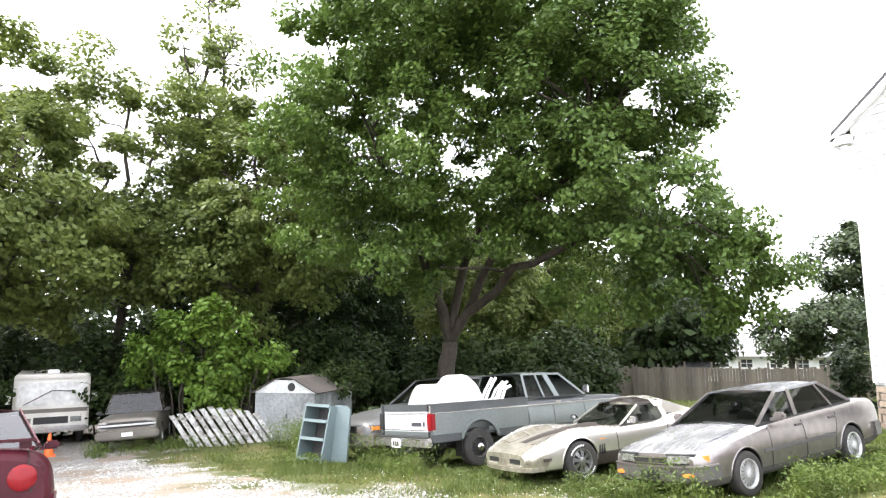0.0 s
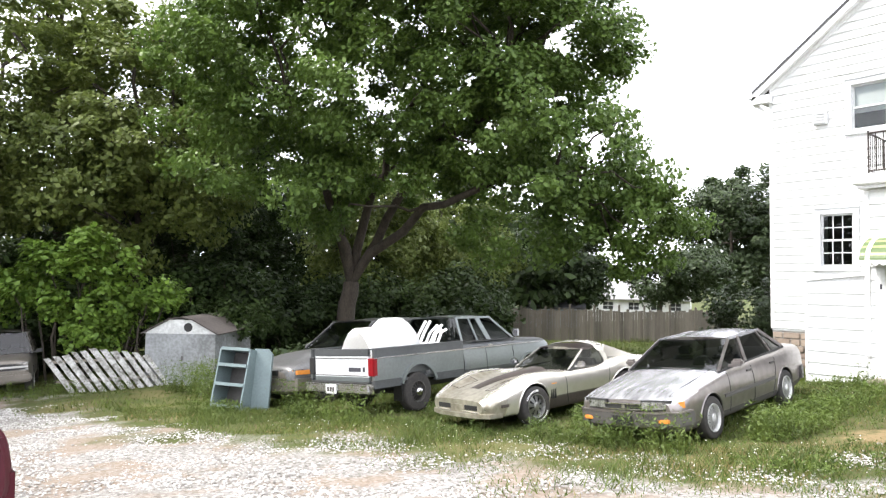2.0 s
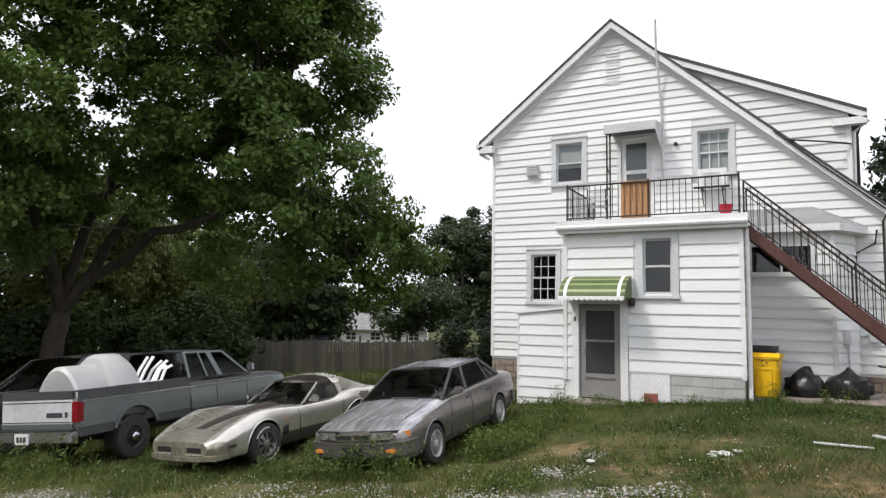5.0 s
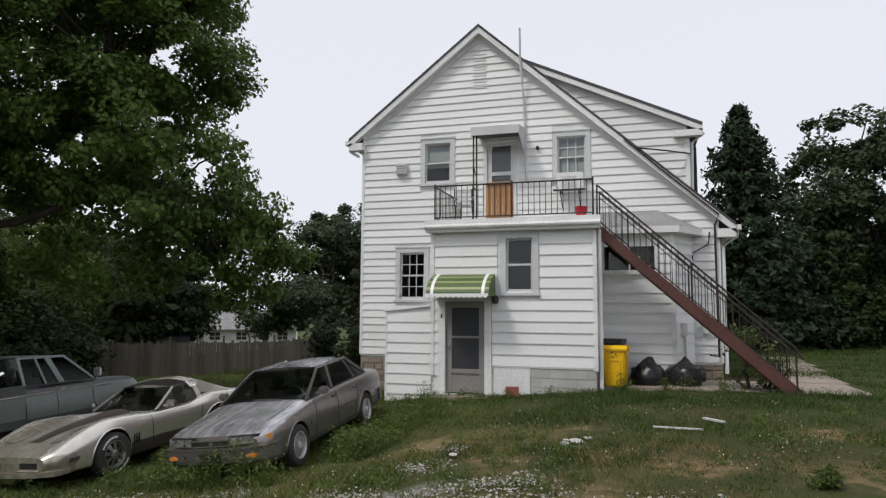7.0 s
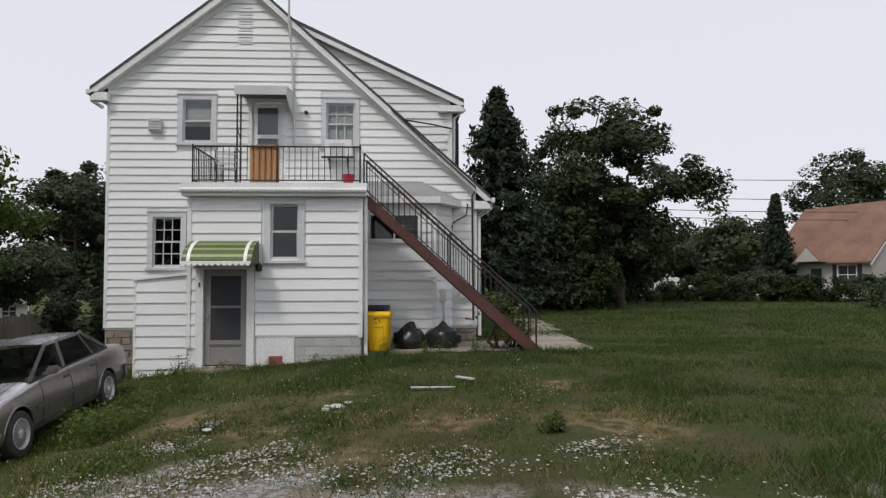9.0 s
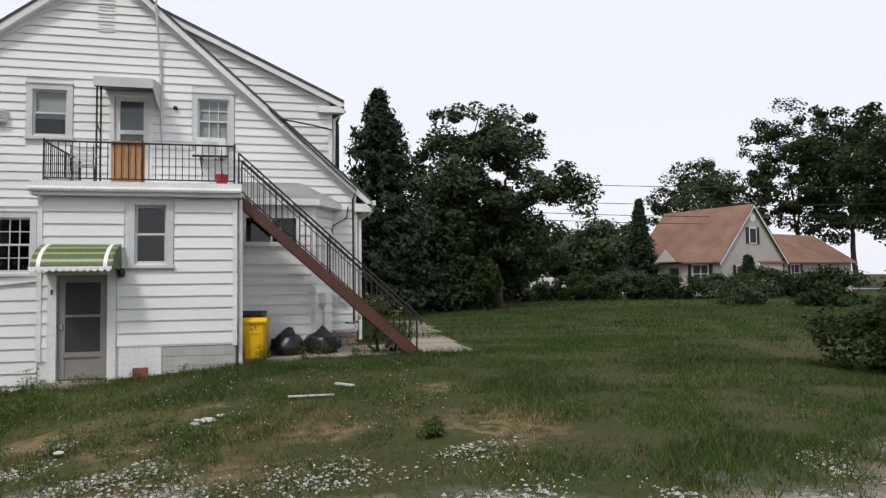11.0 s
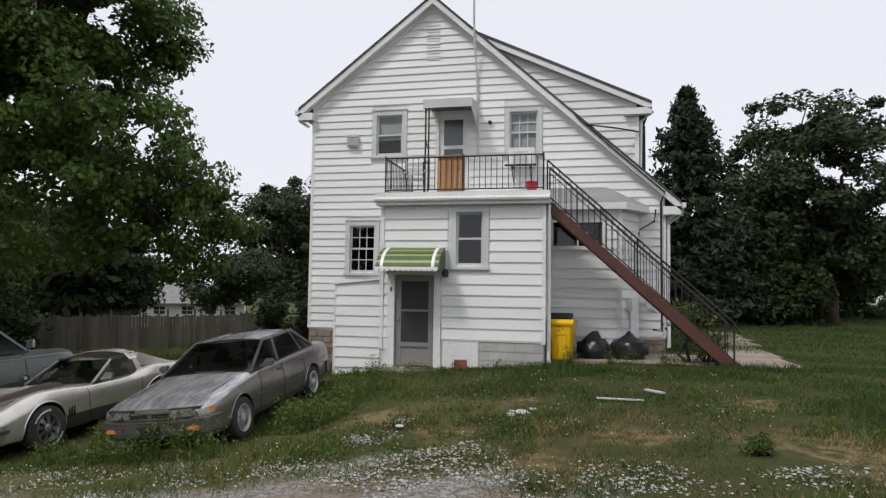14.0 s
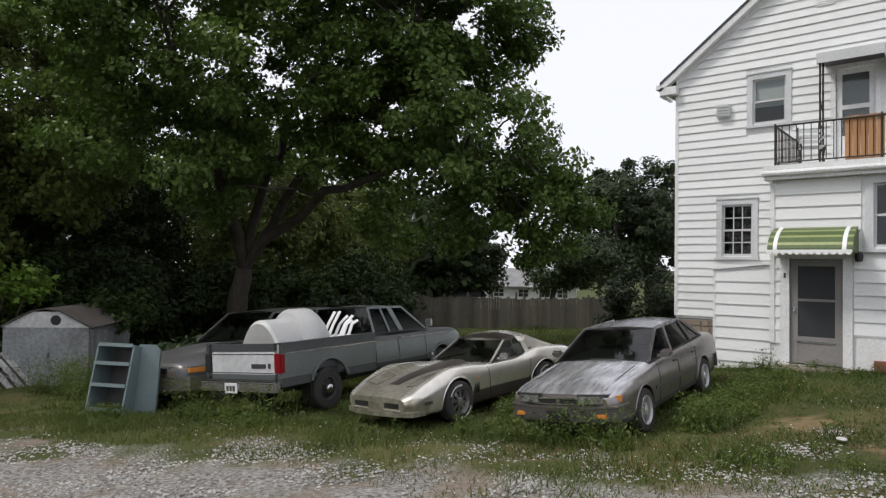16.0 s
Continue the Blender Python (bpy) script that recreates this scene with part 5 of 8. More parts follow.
    part("grille_bar", boxes((2.27, 2.405, -0.34, 0.34, 0.625, 0.645), (2.27, 2.405, -0.34, 0.34, 0.552, 0.565), (2.3, 2.41, -0.03, 0.03, 0.575, 0.62), bevel=0.004), CHROME, car)
    for s in (1, -1):
        a, b = sorted((s * 0.34, s * 0.66))
        part("lamp_bezel", prism(bmesh.new(), [(2.1, s * 0.285), (2.398, s * 0.285), (2.355, s * 0.60), (2.305, s * 0.70), (2.1, s * 0.70)], 0.55, 0.685, "z"), BLACKPLASTIC, car)
        part("headlight", prism(bmesh.new(), [(2.1, s * 0.30), (2.41, s * 0.30), (2.365, s * 0.60), (2.32, s * 0.66), (2.1, s * 0.66)], 0.568, 0.668, "z"), HEADLAMP, car, "clear rectangular headlight")
        part("corner_light", prism(bmesh.new(), [(2.1, s * 0.70), (2.30, s * 0.68), (2.23, s * 0.79), (2.16, s * 0.82)], 0.575, 0.66, "z"), AMBER if s > 0 else HEADLAMP, car)
        part("fog_light", boxes((2.30, 2.415, *sorted((s * 0.45, s * 0.68)), 0.385, 0.44), bevel=0.01), AMBER, car, "orange bumper light")
        mirror(car, 0.62, s * 0.92, 0.985, SEDANPAINT, s)
        for x, x2 in ((0.80, 0.84), (-0.03, -0.03), (-0.98, -0.78)):
            bm = bmesh.new()
            seam(bm, sh, x, 0.93, 0.30, x2, s)
            part("door_seam", bm, BLACKPLASTIC, car)
        for x in (0.10, -0.80):
            p = sh.side(x, 0.80)
            part("door_handle", boxes((x - 0.10, x + 0.08, *sorted((s * (p.y - 0.01), s * (p.y + 0.025))), 0.785, 0.82), bevel=0.008), SEDANDARK, car)
        bm = bmesh.new()
        strip(bm, [(sh.side(x, 0.55).x, s * sh.side(x, 0.55).y, 0.55) for x in (1.02, 0.5, 0, -0.5, -0.85)], 0.05, (0, s, 0), 0.014)
        part("side_moulding", bm, SEDANDARK, car)
    part("number_plate", boxes((2.46, 2.475, -0.16, 0.16, 0.36, 0.48)), BLACKPLASTIC, car, "dark unreadable front plate")
    part("wiper", tube(bmesh.new(), [(0.99, 0.35, 0.93), (0.96, -0.15, 0.945)], 0.01, 4), BLACKPLASTIC, car)
    for y in (-0.62, 0.62):
        part("hood_seam", tube(bmesh.new(), [sh.top(x, y) + Vector((0, 0, 0.002)) for x in (2.2, 1.8, 1.4, 0.95)], 0.006, 4), BLACKPLASTIC, car)


def sports_car():
    car = thing("sports_car", "low silver and tan sports coupe with bulging fenders", "car", park(9.33, 10.08, 177, 1.35, -1.14, 0.78), group="cars parked in the grass")
    sh = Body([(2.40, [(0.56, 0.30), (0.62, 0.33), (0.66, 0.40), (0.66, 0.46), (0.62, 0.50), (0.50, 0.52), (0.35, 0.525), (0, 0.53)]),
               (2.28, [(0.70, 0.24), (0.76, 0.28), (0.79, 0.40), (0.785, 0.50), (0.74, 0.56), (0.60, 0.585), (0.40, 0.575), (0, 0.575)]),
               (1.95, [(0.74, 0.21), (0.82, 0.27), (0.85, 0.45), (0.85, 0.58), (0.80, 0.70), (0.67, 0.745), (0.44, 0.665), (0, 0.665)]),
               (1.35, [(0.74, 0.19), (0.83, 0.26), (0.875, 0.46), (0.885, 0.67), (0.84, 0.84), (0.69, 0.91), (0.45, 0.765), (0, 0.775)]),
               (0.85, [(0.74, 0.19), (0.80, 0.25), (0.82, 0.45), (0.85, 0.67), (0.81, 0.82), (0.68, 0.885), (0.46, 0.795), (0, 0.81)]),
               (0.35, [(0.72, 0.19), (0.77, 0.25), (0.775, 0.45), (0.81, 0.66), (0.77, 0.79), (0.66, 0.83), (0.46, 0.815), (0, 0.825)]),
               (-0.4, [(0.72, 0.19), (0.76, 0.25), (0.77, 0.45), (0.81, 0.66), (0.77, 0.80), (0.66, 0.83), (0.46, 0.82), (0, 0.82)]),
               (-1.14, [(0.74, 0.20), (0.82, 0.27), (0.86, 0.48), (0.90, 0.70), (0.85, 0.88), (0.72, 0.96), (0.50, 0.91), (0, 0.88)]),
               (-1.7, [(0.74, 0.24), (0.82, 0.30), (0.86, 0.48), (0.885, 0.70), (0.83, 0.87), (0.70, 0.93), (0.50, 0.915), (0, 0.905)]),
               (-2.15, [(0.70, 0.30), (0.76, 0.34), (0.80, 0.50), (0.82, 0.68), (0.78, 0.82), (0.66, 0.875), (0.45, 0.88), (0, 0.885)]),
               (-2.32, [(0.62, 0.36), (0.68, 0.40), (0.72, 0.52), (0.73, 0.66), (0.70, 0.78), (0.60, 0.82), (0.40, 0.83), (0, 0.835)])])

    def pick(x, y, z, n):
        if x > 0.95 and n.z > 0.5 and y < 0.58:
            return 1
        if x > 2.02 and z < 0.52:
            return 1
        if -0.8 < x < 0.98 and z < 0.44 and n.z < 0.5:
            return 2
        return 0
    part("body", sh.mesh("body", [VETTESILVER, VETTEBEIGE, VETTEDARK, BLACKPLASTIC], pick, [(1.35, 0.34), (-1.14, 0.34)], 0.385, 70, 48), None, car)
    for x in (1.35, -1.14):
        arch_lip(car, sh, x, 0.34, 0.385, VETTESILVER)
    cabin(car, (0.30, 0.83), (-0.28, 1.16), (-0.80, 1.19), (-1.75, 0.90), 0.70, 0.56, 0.56, 0.64, VETTESILVER, [(0.56, 0.97, 0.12)], VETTEDARK, 0.04)
    part("roof_hoop", strip(bmesh.new(), [(-0.76, 0.63, 1.10), (-0.74, 0.55, 1.215), (-0.74, 0.2, 1.272), (-0.74, -0.2, 1.272), (-0.74, -0.55, 1.215), (-0.76, -0.63, 1.10)], 0.28, (0, 0, 1), 0.012), VETTESILVER, car, "silver roof hoop behind the dark panels")
    for s in (1, -1):
        part("sail_panel", prism(bmesh.new(), [(-0.86, 1.21), (-0.78, 0.84), (-1.95, 0.86)], s * 0.625, s * 0.60, "y"), VETTESILVER, car)
    for x, w in ((1.35, 0.24), (-1.14, 0.25)):
        for y in (0.775, -0.775):
            wheel(car, x, y, 0.335, w, 0.20, ALLOY, True, 8, 0.42)
    for y0, y1 in ((-0.54, -0.18), (0.18, 0.54)):
        part("grille_opening", boxes((2.2, 2.408, y0, y1, 0.35, 0.46), bevel=0.015), BLACKPLASTIC, car, "dark grille opening")
        part("grille_lip", boxes((2.2, 2.425, y0 - 0.02, y1 + 0.02, 0.325, 0.348), bevel=0.008), VETTESILVER, car)
    part("bumper_lip", prism(bmesh.new(), [(2.1, -0.82), (2.34, -0.78), (2.46, -0.45), (2.48, 0), (2.46, 0.45), (2.34, 0.78), (2.1, 0.82), (2.2, 0.4), (2.2, -0.4)], 0.245, 0.315, "z"), VETTEBEIGE, car, smooth=30)
    part("number_plate", boxes((2.405, 2.42, -0.16, 0.16, 0.34, 0.45)), VETTEBEIGE, car)
    for s in (1, -1):
        part("parking_light", boxes((2.22, 2.375, *sorted((s * 0.58, s * 0.70)), 0.37, 0.44), bevel=0.01), HEADLAMP, car, "small clear parking light")
        p = sh.side(2.02, 0.42)
        part("side_marker", boxes((1.96, 2.12, *sorted((s * (p.y - 0.05), s * (p.y + 0.008))), 0.40, 0.45)), VETTEDARK, car)
        mirror(car, 0.14, s * 0.90, 0.93, CHROME, s)
        for x, x2 in ((0.48, 0.42), (-0.74, -0.68)):
            bm = bmesh.new()
            seam(bm, sh, x, 0.78, 0.25, x2, s)
            part("door_seam", bm, BLACKPLASTIC, car)
        bm = bmesh.new()
        for i in range(3):
            p = sh.side(0.80 + 0.05 * i, 0.52)
            box(bm, 0.785 + 0.055 * i, 0.815 + 0.055 * i, *sorted((s * (p.y - 0.02), s * (p.y + 0.006))), 0.40, 0.58)
        part("fender_vent", bm, BLACKPLASTIC, car)
        part("fender_badge", boxes((0.78, 0.92, *sorted((s * (sh.side(0.85, 0.66).y - 0.01), s * (sh.side(0.85, 0.66).y + 0.004))), 0.652, 0.668)), AMBER, car)
        bm = bmesh.new()
        tube(bm, [sh.top(x, s * 0.60) + Vector((0, 0, 0.003)) for x in (2.1, 1.7, 1.3, 0.9, 0.6)], 0.006, 4)
        part("hood_seam", bm, VETTEDARK, car)
        for a, b in ((1.62, 2.05),):
            tube_pts = [sh.top(a, s * 0.34), sh.top(b, s * 0.36), sh.top(b, s * 0.62), sh.top(a, s * 0.60), sh.top(a, s * 0.34)]
            part("headlight_lid", tube(bmesh.new(), [p + Vector((0, 0, 0.002)) for p in tube_pts], 0.005, 4), VETTEDARK, car)
    bm = bmesh.new()
    for k in range(8):
        x0, x1 = 0.40 + 0.20 * k, 0.60 + 0.20 * k
        w0, w1 = 0.26 - 0.018 * k, 0.26 - 0.018 * (k + 1)
        h0, h1 = 0.055 - 0.006 * k, 0.055 - 0.006 * (k + 1)
        q = [sh.top(x0, w0) + Vector((0, 0, 0.002)), sh.top(x0, w0 * 0.5) + Vector((0, 0, h0)), sh.top(x0, 0) + Vector((0, 0, h0)), sh.top(x1, w1) + Vector((0, 0, 0.002)), sh.top(x1, w1 * 0.5) + Vector((0, 0, h1)), sh.top(x1, 0) + Vector((0, 0, h1))]
        for s in (1, -1):
            v = [bm.verts.new((p.x, s * p.y, p.z)) for p in q]
            for f in ((0, 1, 4, 3), (1, 2, 5, 4)):
                bm.faces.new([v[i] for i in f])
    bmesh.ops.remove_doubles(bm, verts=bm.verts, dist=0.001)
    bmesh.ops.recalc_face_normals(bm, faces=bm.faces)
    part("hood_bulge", bm, VETTEDARK, car, "dark brown stripe along the hood bulge", smooth=50)


def pickup():
    LONG = 0.52  # the long bed sets cab and front axle further forward
    car = thing("pickup_truck", "two-tone grey extended-cab pickup with a white tailgate and a loaded bed", "truck", park(9.2, 13.43, 8, 1.85 + LONG, -1.65, 0.85), group="cars parked in the grass")
    sh = Shell([(2.92, 0.86, 0.62, 1.05, 0), (2.85, 0.94, 0.55, 1.18, 0), (2.6, 0.98, 0.52, 1.26, 0), (1.85, 0.99, 0.52, 1.29, 0), (1.2, 1.0, 0.52, 1.32, 0), (0.0, 1.0, 0.52, 1.32, 0), (-0.60, 1.0, 0.52, 1.32, 0), (-0.70, 0.99, 0.53, 1.31, 0)], 7, 0.45)
    two = lambda x, y, z, n: 1 if z > 1.165 or z < 0.74 else 0
    part("body", sh.mesh("body", [TRUCKGREY, TRUCKDARK, BLACKPLASTIC], two, [(1.85, 0.40)], 0.50, 60, 40), None, car)
    cabin(car, (1.28, 1.30), (0.62, 1.84), (-0.60, 1.86), (-0.68, 1.31), 0.92, 0.70, 0.70, 0.92, TRUCKGREY, [(0.50, 0.40, 0.14), (0.72, 0.66, 0.05)], None, 0.06)
    for s in (1, -1):
        side = [(-2.88, 0.62), (-2.05, 0.62), (-0.74, 0.62), (-0.74, 1.32), (-2.88, 1.32)]
        for lo, hi, mat in ((0.58, 0.74, TRUCKDARK), (0.735, 1.16, TRUCKGREY), (1.16, 1.32, TRUCKDARK)):
            if lo < 0.6:
                for xa, xb in ((-2.88, -2.16), (-1.14, -0.735 + LONG)):
                    part("bed_sill", boxes((xa, xb, *sorted((s * 0.985, s * 0.93)), lo, hi)), mat, car)
                continue
            me = to_mesh("bed_side", boxes((-2.88, -0.735 + LONG, *sorted((s * 0.99, s * 0.93)), lo, hi)), mat)
            me = cut(me, lathe(bmesh.new(), [(0.52, -1.3), (0.52, 1.3)], 32, "y", (-1.65, 0, 0.46)))
            part("bed_side", me, None, car)
        arch = [(-1.65 + 0.53 * math.cos(t), s * 0.995, 0.46 + 0.53 * math.sin(t)) for t in (0.3 + 2.55 * i / 14 for i in range(15))]
        part("wheel_arch", strip(bmesh.new(), arch, 0.06, (0, s, 0), 0.03), TRUCKGREY, car)
        arch = [(1.85 + 0.51 * math.cos(t), s * 0.985, 0.40 + 0.51 * math.sin(t)) for t in (0.3 + 2.55 * i / 14 for i in range(15))]
        part("wheel_arch", strip(bmesh.new(), arch, 0.06, (0, s, 0), 0.03), TRUCKGREY, car)
        part("bed_rail", boxes((-2.88, -0.74 + LONG, *sorted((s * 1.0, s * 0.86)), 1.32, 1.35), bevel=0.008), TRUCKDARK, car)
        part("rail_trim", boxes((-2.88, 2.4 + LONG, *sorted((s * 1.004, s * 0.99)), 1.15, 1.175)), CHROME, car)
        part("inner_wheel_well", boxes((-2.1, -1.2, *sorted((s * 0.92, s * 0.66)), 0.72, 1.0), bevel=0.08), TRUCKDARK, car)
        part("taillight", boxes((-2.915, -2.80, *sorted((s * 0.995, s * 0.83)), 0.82, 1.16), bevel=0.012), REDLENS if s < 0 else BLACKPLASTIC, car, "tall red taillight" if s < 0 else "empty dark taillight housing")
        part("door_mirror", boxes((1.0, 1.06, *sorted((s * 1.10, s * 1.28)), 1.36, 1.54), bevel=0.02), CHROME, car)
        part("mirror_arm", tube(bmesh.new(), [(1.03, s * 0.98, 1.20), (1.03, s * 1.15, 1.30), (1.03, s * 1.19, 1.40)], 0.012, 5), CHROME, car)
        for x in (1.16, 0.10):
            bm = bmesh.new()
            seam(bm, sh, x, 1.30, 0.60, x, s)
            part("door_seam", bm, BLACKPLASTIC, car)
        part("door_handle", boxes((0.16, 0.32, *sorted((s * 0.99, s * 1.02)), 1.18, 1.22), bevel=0.01), CHROME, car)
        part("mud_flap", boxes((-2.1, -2.08, *sorted((s * 0.68, s * 0.92)), 0.25, 0.6)), BLACKPLASTIC, car)
    part("bed_floor", boxes((-2.85, -0.74 + LONG, -0.93, 0.93, 0.66, 0.71)), TRUCKDARK, car)
    part("bed_front", boxes((-0.80, -0.735, -0.93, 0.93, 0.6, 1.32)), TRUCKDARK, car)
    gate = part("tailgate", boxes((-2.885, -2.83, -0.83, 0.83, 0.70, 1.33), bevel=0.012), TRUCKWHITE, car, "white tailgate with a dark top band")
    part("top_band", boxes((-2.892, -2.825, -0.83, 0.83, 1.20, 1.34), bevel=0.006), TRUCKDARK, gate)
    part("lower_band", boxes((-2.89, -2.825, -0.83, 0.83, 0.70, 0.80), bevel=0.006), TRUCKGREY, gate)
    part("name_bar", boxes((-2.893, -2.886, -0.60, -0.24, 0.90, 0.98)), INK, gate, "dark bar where the maker's name stands")
    part("name_bar", boxes((-2.893, -2.886, -0.72, -0.66, 0.90, 0.99)), INK, gate)
    part("trim_line", boxes((-2.893, -2.886, -0.8, 0.8, 0.815, 0.83), (-2.893, -2.886, -0.8, 0.8, 1.15, 1.165)), CHROME, gate)
    b = part("rear_bumper", boxes((-3.05, -2.88, -0.98, 0.98, 0.50, 0.68), bevel=0.03), CHROME, car, "dull chrome rear bumper")
    part("bumper_pad", boxes((-3.06, -2.9, -0.9, 0.9, 0.682, 0.70)), BLACKPLASTIC, b)
    part("number_plate", boxes((-3.075, -3.055, -0.05, 0.27, 0.48, 0.66)), PLATE, car)
    part("plate_bars", boxes((-3.08, -3.074, 0.0, 0.06, 0.52, 0.61), (-3.08, -3.074, 0.08, 0.14, 0.52, 0.61), (-3.08, -3.074, 0.16, 0.22, 0.52, 0.61)), SEDANDARK, car)
    part("axle", tube(bmesh.new(), [(-1.65, -0.8, 0.39), (-1.65, 0.8, 0.39)], 0.06), BLACKPLASTIC, car)
    part("chassis_rail", boxes((-2.85, 2.6 + LONG, -0.5, -0.4, 0.42, 0.54), (-2.85, 2.6 + LONG, 0.4, 0.5, 0.42, 0.54)), BLACKPLASTIC, car)
    part("front_bumper", boxes((2.88, 3.05, -0.98, 0.98, 0.50, 0.70), bevel=0.03), CHROME, car)
    part("grille", boxes((2.86, 2.94, -0.55, 0.55, 0.78, 1.05), bevel=0.01), BLACKPLASTIC, car)
    for s in (1, -1):
        part("headlight", boxes((2.80, 2.93, *sorted((s * 0.58, s * 0.88)), 0.82, 1.0), bevel=0.01), HEADLAMP, car)
    for x in (1.85, -1.65):
        for y in (0.84, -0.84):
            wheel(car, x, y, 0.40, 0.24, 0.21, SEDANDARK)
            s = 1 if y > 0 else -1
            part("hub_cap", lathe(bmesh.new(), [(0.085, 0.0), (0.08, s * 0.05), (0.06, s * 0.07), (0.01, s * 0.075)], 20, "y", (x, y + s * 0.10, 0.40)), CHROME, car, "chrome hub cap", smooth=40)
    for ob in car.children:
        if min(v.co.x for v in ob.data.vertices) > -0.85:
            ob.location.x += LONG
    # load in the bed
    m = car.matrix_basis
    shell = thing("fibreglass_shell", "white rounded fibreglass shell lying in the truck bed", "shell", m @ pose(-2.05, -0.12, 0.71))
    def arch(r, k=14):
        return [(r * math.cos(math.pi * i / k), r * math.sin(math.pi * i / k)) for i in range(k + 1)]
    bm = bmesh.new()
    rows = []
    for x, r, h in ((-0.55, 0.54, 0.98), (-0.50, 0.58, 1.04), (0.15, 0.58, 1.04), (0.18, 0.66, 1.16), (0.26, 0.70, 1.22), (0.70, 0.70, 1.22), (0.84, 0.64, 1.12), (0.92, 0.48, 0.9), (0.95, 0.2, 0.5)):
        rows.append([bm.verts.new((x, y * r, z * h)) for y, z in arch(1.0)])
    for a, b in zip(rows, rows[1:]):
        for j in range(len(a) - 1):
            bm.faces.new((a[j], a[j + 1], b[j + 1], b[j]))
    bmesh.ops.solidify(bm, geom=bm.faces[:], thickness=0.03)
    bmesh.ops.recalc_face_normals(bm, faces=bm.faces)
    part("shell", bm, WHITEPLASTIC, shell, smooth=35)
    chairs = thing("garden_chairs", "white plastic garden chairs tipped over in the truck bed", "chair", m @ pose(-0.72, -0.35, 0.80))
    for i, (x, y, lean) in enumerate(((-0.10, 0.1, 0.35), (0.02, -0.10, 0.42), (0.06, -0.3, 0.25))):
        for s in (0, 0.14):
            part("chair_leg", strip(bmesh.new(), [(x - 0.1, y + s, 0.35), (x + lean * 0.3, y + s - 0.05, 0.75), (x + lean * 0.75, y + s - 0.12, 1.02 - 0.1 * i)], 0.055, (-1, -0.3, 0.2), 0.03), WHITEPLASTIC, chairs)
        part("chair_seat", strip(bmesh.new(), [(x - 0.15, y, 0.30), (x + 0.1, y + 0.05, 0.52)], 0.40, (-0.6, -0.2, 0.6), 0.03), WHITEPLASTIC, chairs)


def van():
    car = thing("minivan", "charcoal minivan with a grey bumper parked beyond the pickup", "van", park(8.8, 16.45, 190, 1.5, -1.4, 0.8) @ Matrix.Scale(1.12, 4), group="cars parked in the grass")
    sh = Shell([(2.40, 0.66, 0.34, 0.72, 0), (2.33, 0.80, 0.26, 0.82, 0), (2.0, 0.90, 0.22, 0.95, 0), (1.4, 0.93, 0.20, 1.05, 0), (0.6, 0.94, 0.20, 1.10, 0), (-1.5, 0.94, 0.20, 1.12, 0), (-2.3, 0.90, 0.25, 1.10, 0), (-2.42, 0.82, 0.30, 1.0, 0)])
    part("body", sh.mesh("body", [VANPAINT, SUVPAINT, BLACKPLASTIC], lambda x, y, z, n: 1 if x > 1.95 and z < 0.56 else 0, [(1.5, 0.34), (-1.4, 0.34)], 0.40), None, car)
    cabin(car, (0.70, 1.09), (-0.05, 1.66), (-1.95, 1.68), (-2.25, 1.10), 0.84, 0.68, 0.68, 0.84, VANPAINT, [(0.30, 0.22, 0.07), (0.62, 0.6, 0.07)])
    for x in (1.5, -1.4):
        for y in (0.83, -0.83):
            wheel(car, x, y, 0.34, 0.2, 0.2, ALLOY)
    for s in (1, -1):
        part("headlight", prism(bmesh.new(), [(2.0, s * 0.42), (2.40, s * 0.42), (2.30, s * 0.80), (2.0, s * 0.90)], 0.62, 0.76, "z"), HEADLAMP, car)
        part("turn_signal", prism(bmesh.new(), [(2.02, s * 0.70), (2.36, s * 0.66), (2.27, s * 0.84), (2.0, s * 0.925)], 0.655, 0.74, "z"), AMBER, car, "orange turn signal")
        mirror(car, 0.45, s * 1.04, 1.14, VANPAINT, s)
    part("front_bumper", prism(bmesh.new(), [(1.95, -0.94), (2.3, -0.88), (2.50, -0.4), (2.50, 0.4), (2.3, 0.88), (1.95, 0.94), (2.0, 0.5), (2.0, -0.5)], 0.34, 0.58, "z"), SUVPAINT, car, smooth=30)
    part("grille", boxes((2.3, 2.43, -0.38, 0.38, 0.64, 0.74), bevel=0.01), BLACKPLASTIC, car)


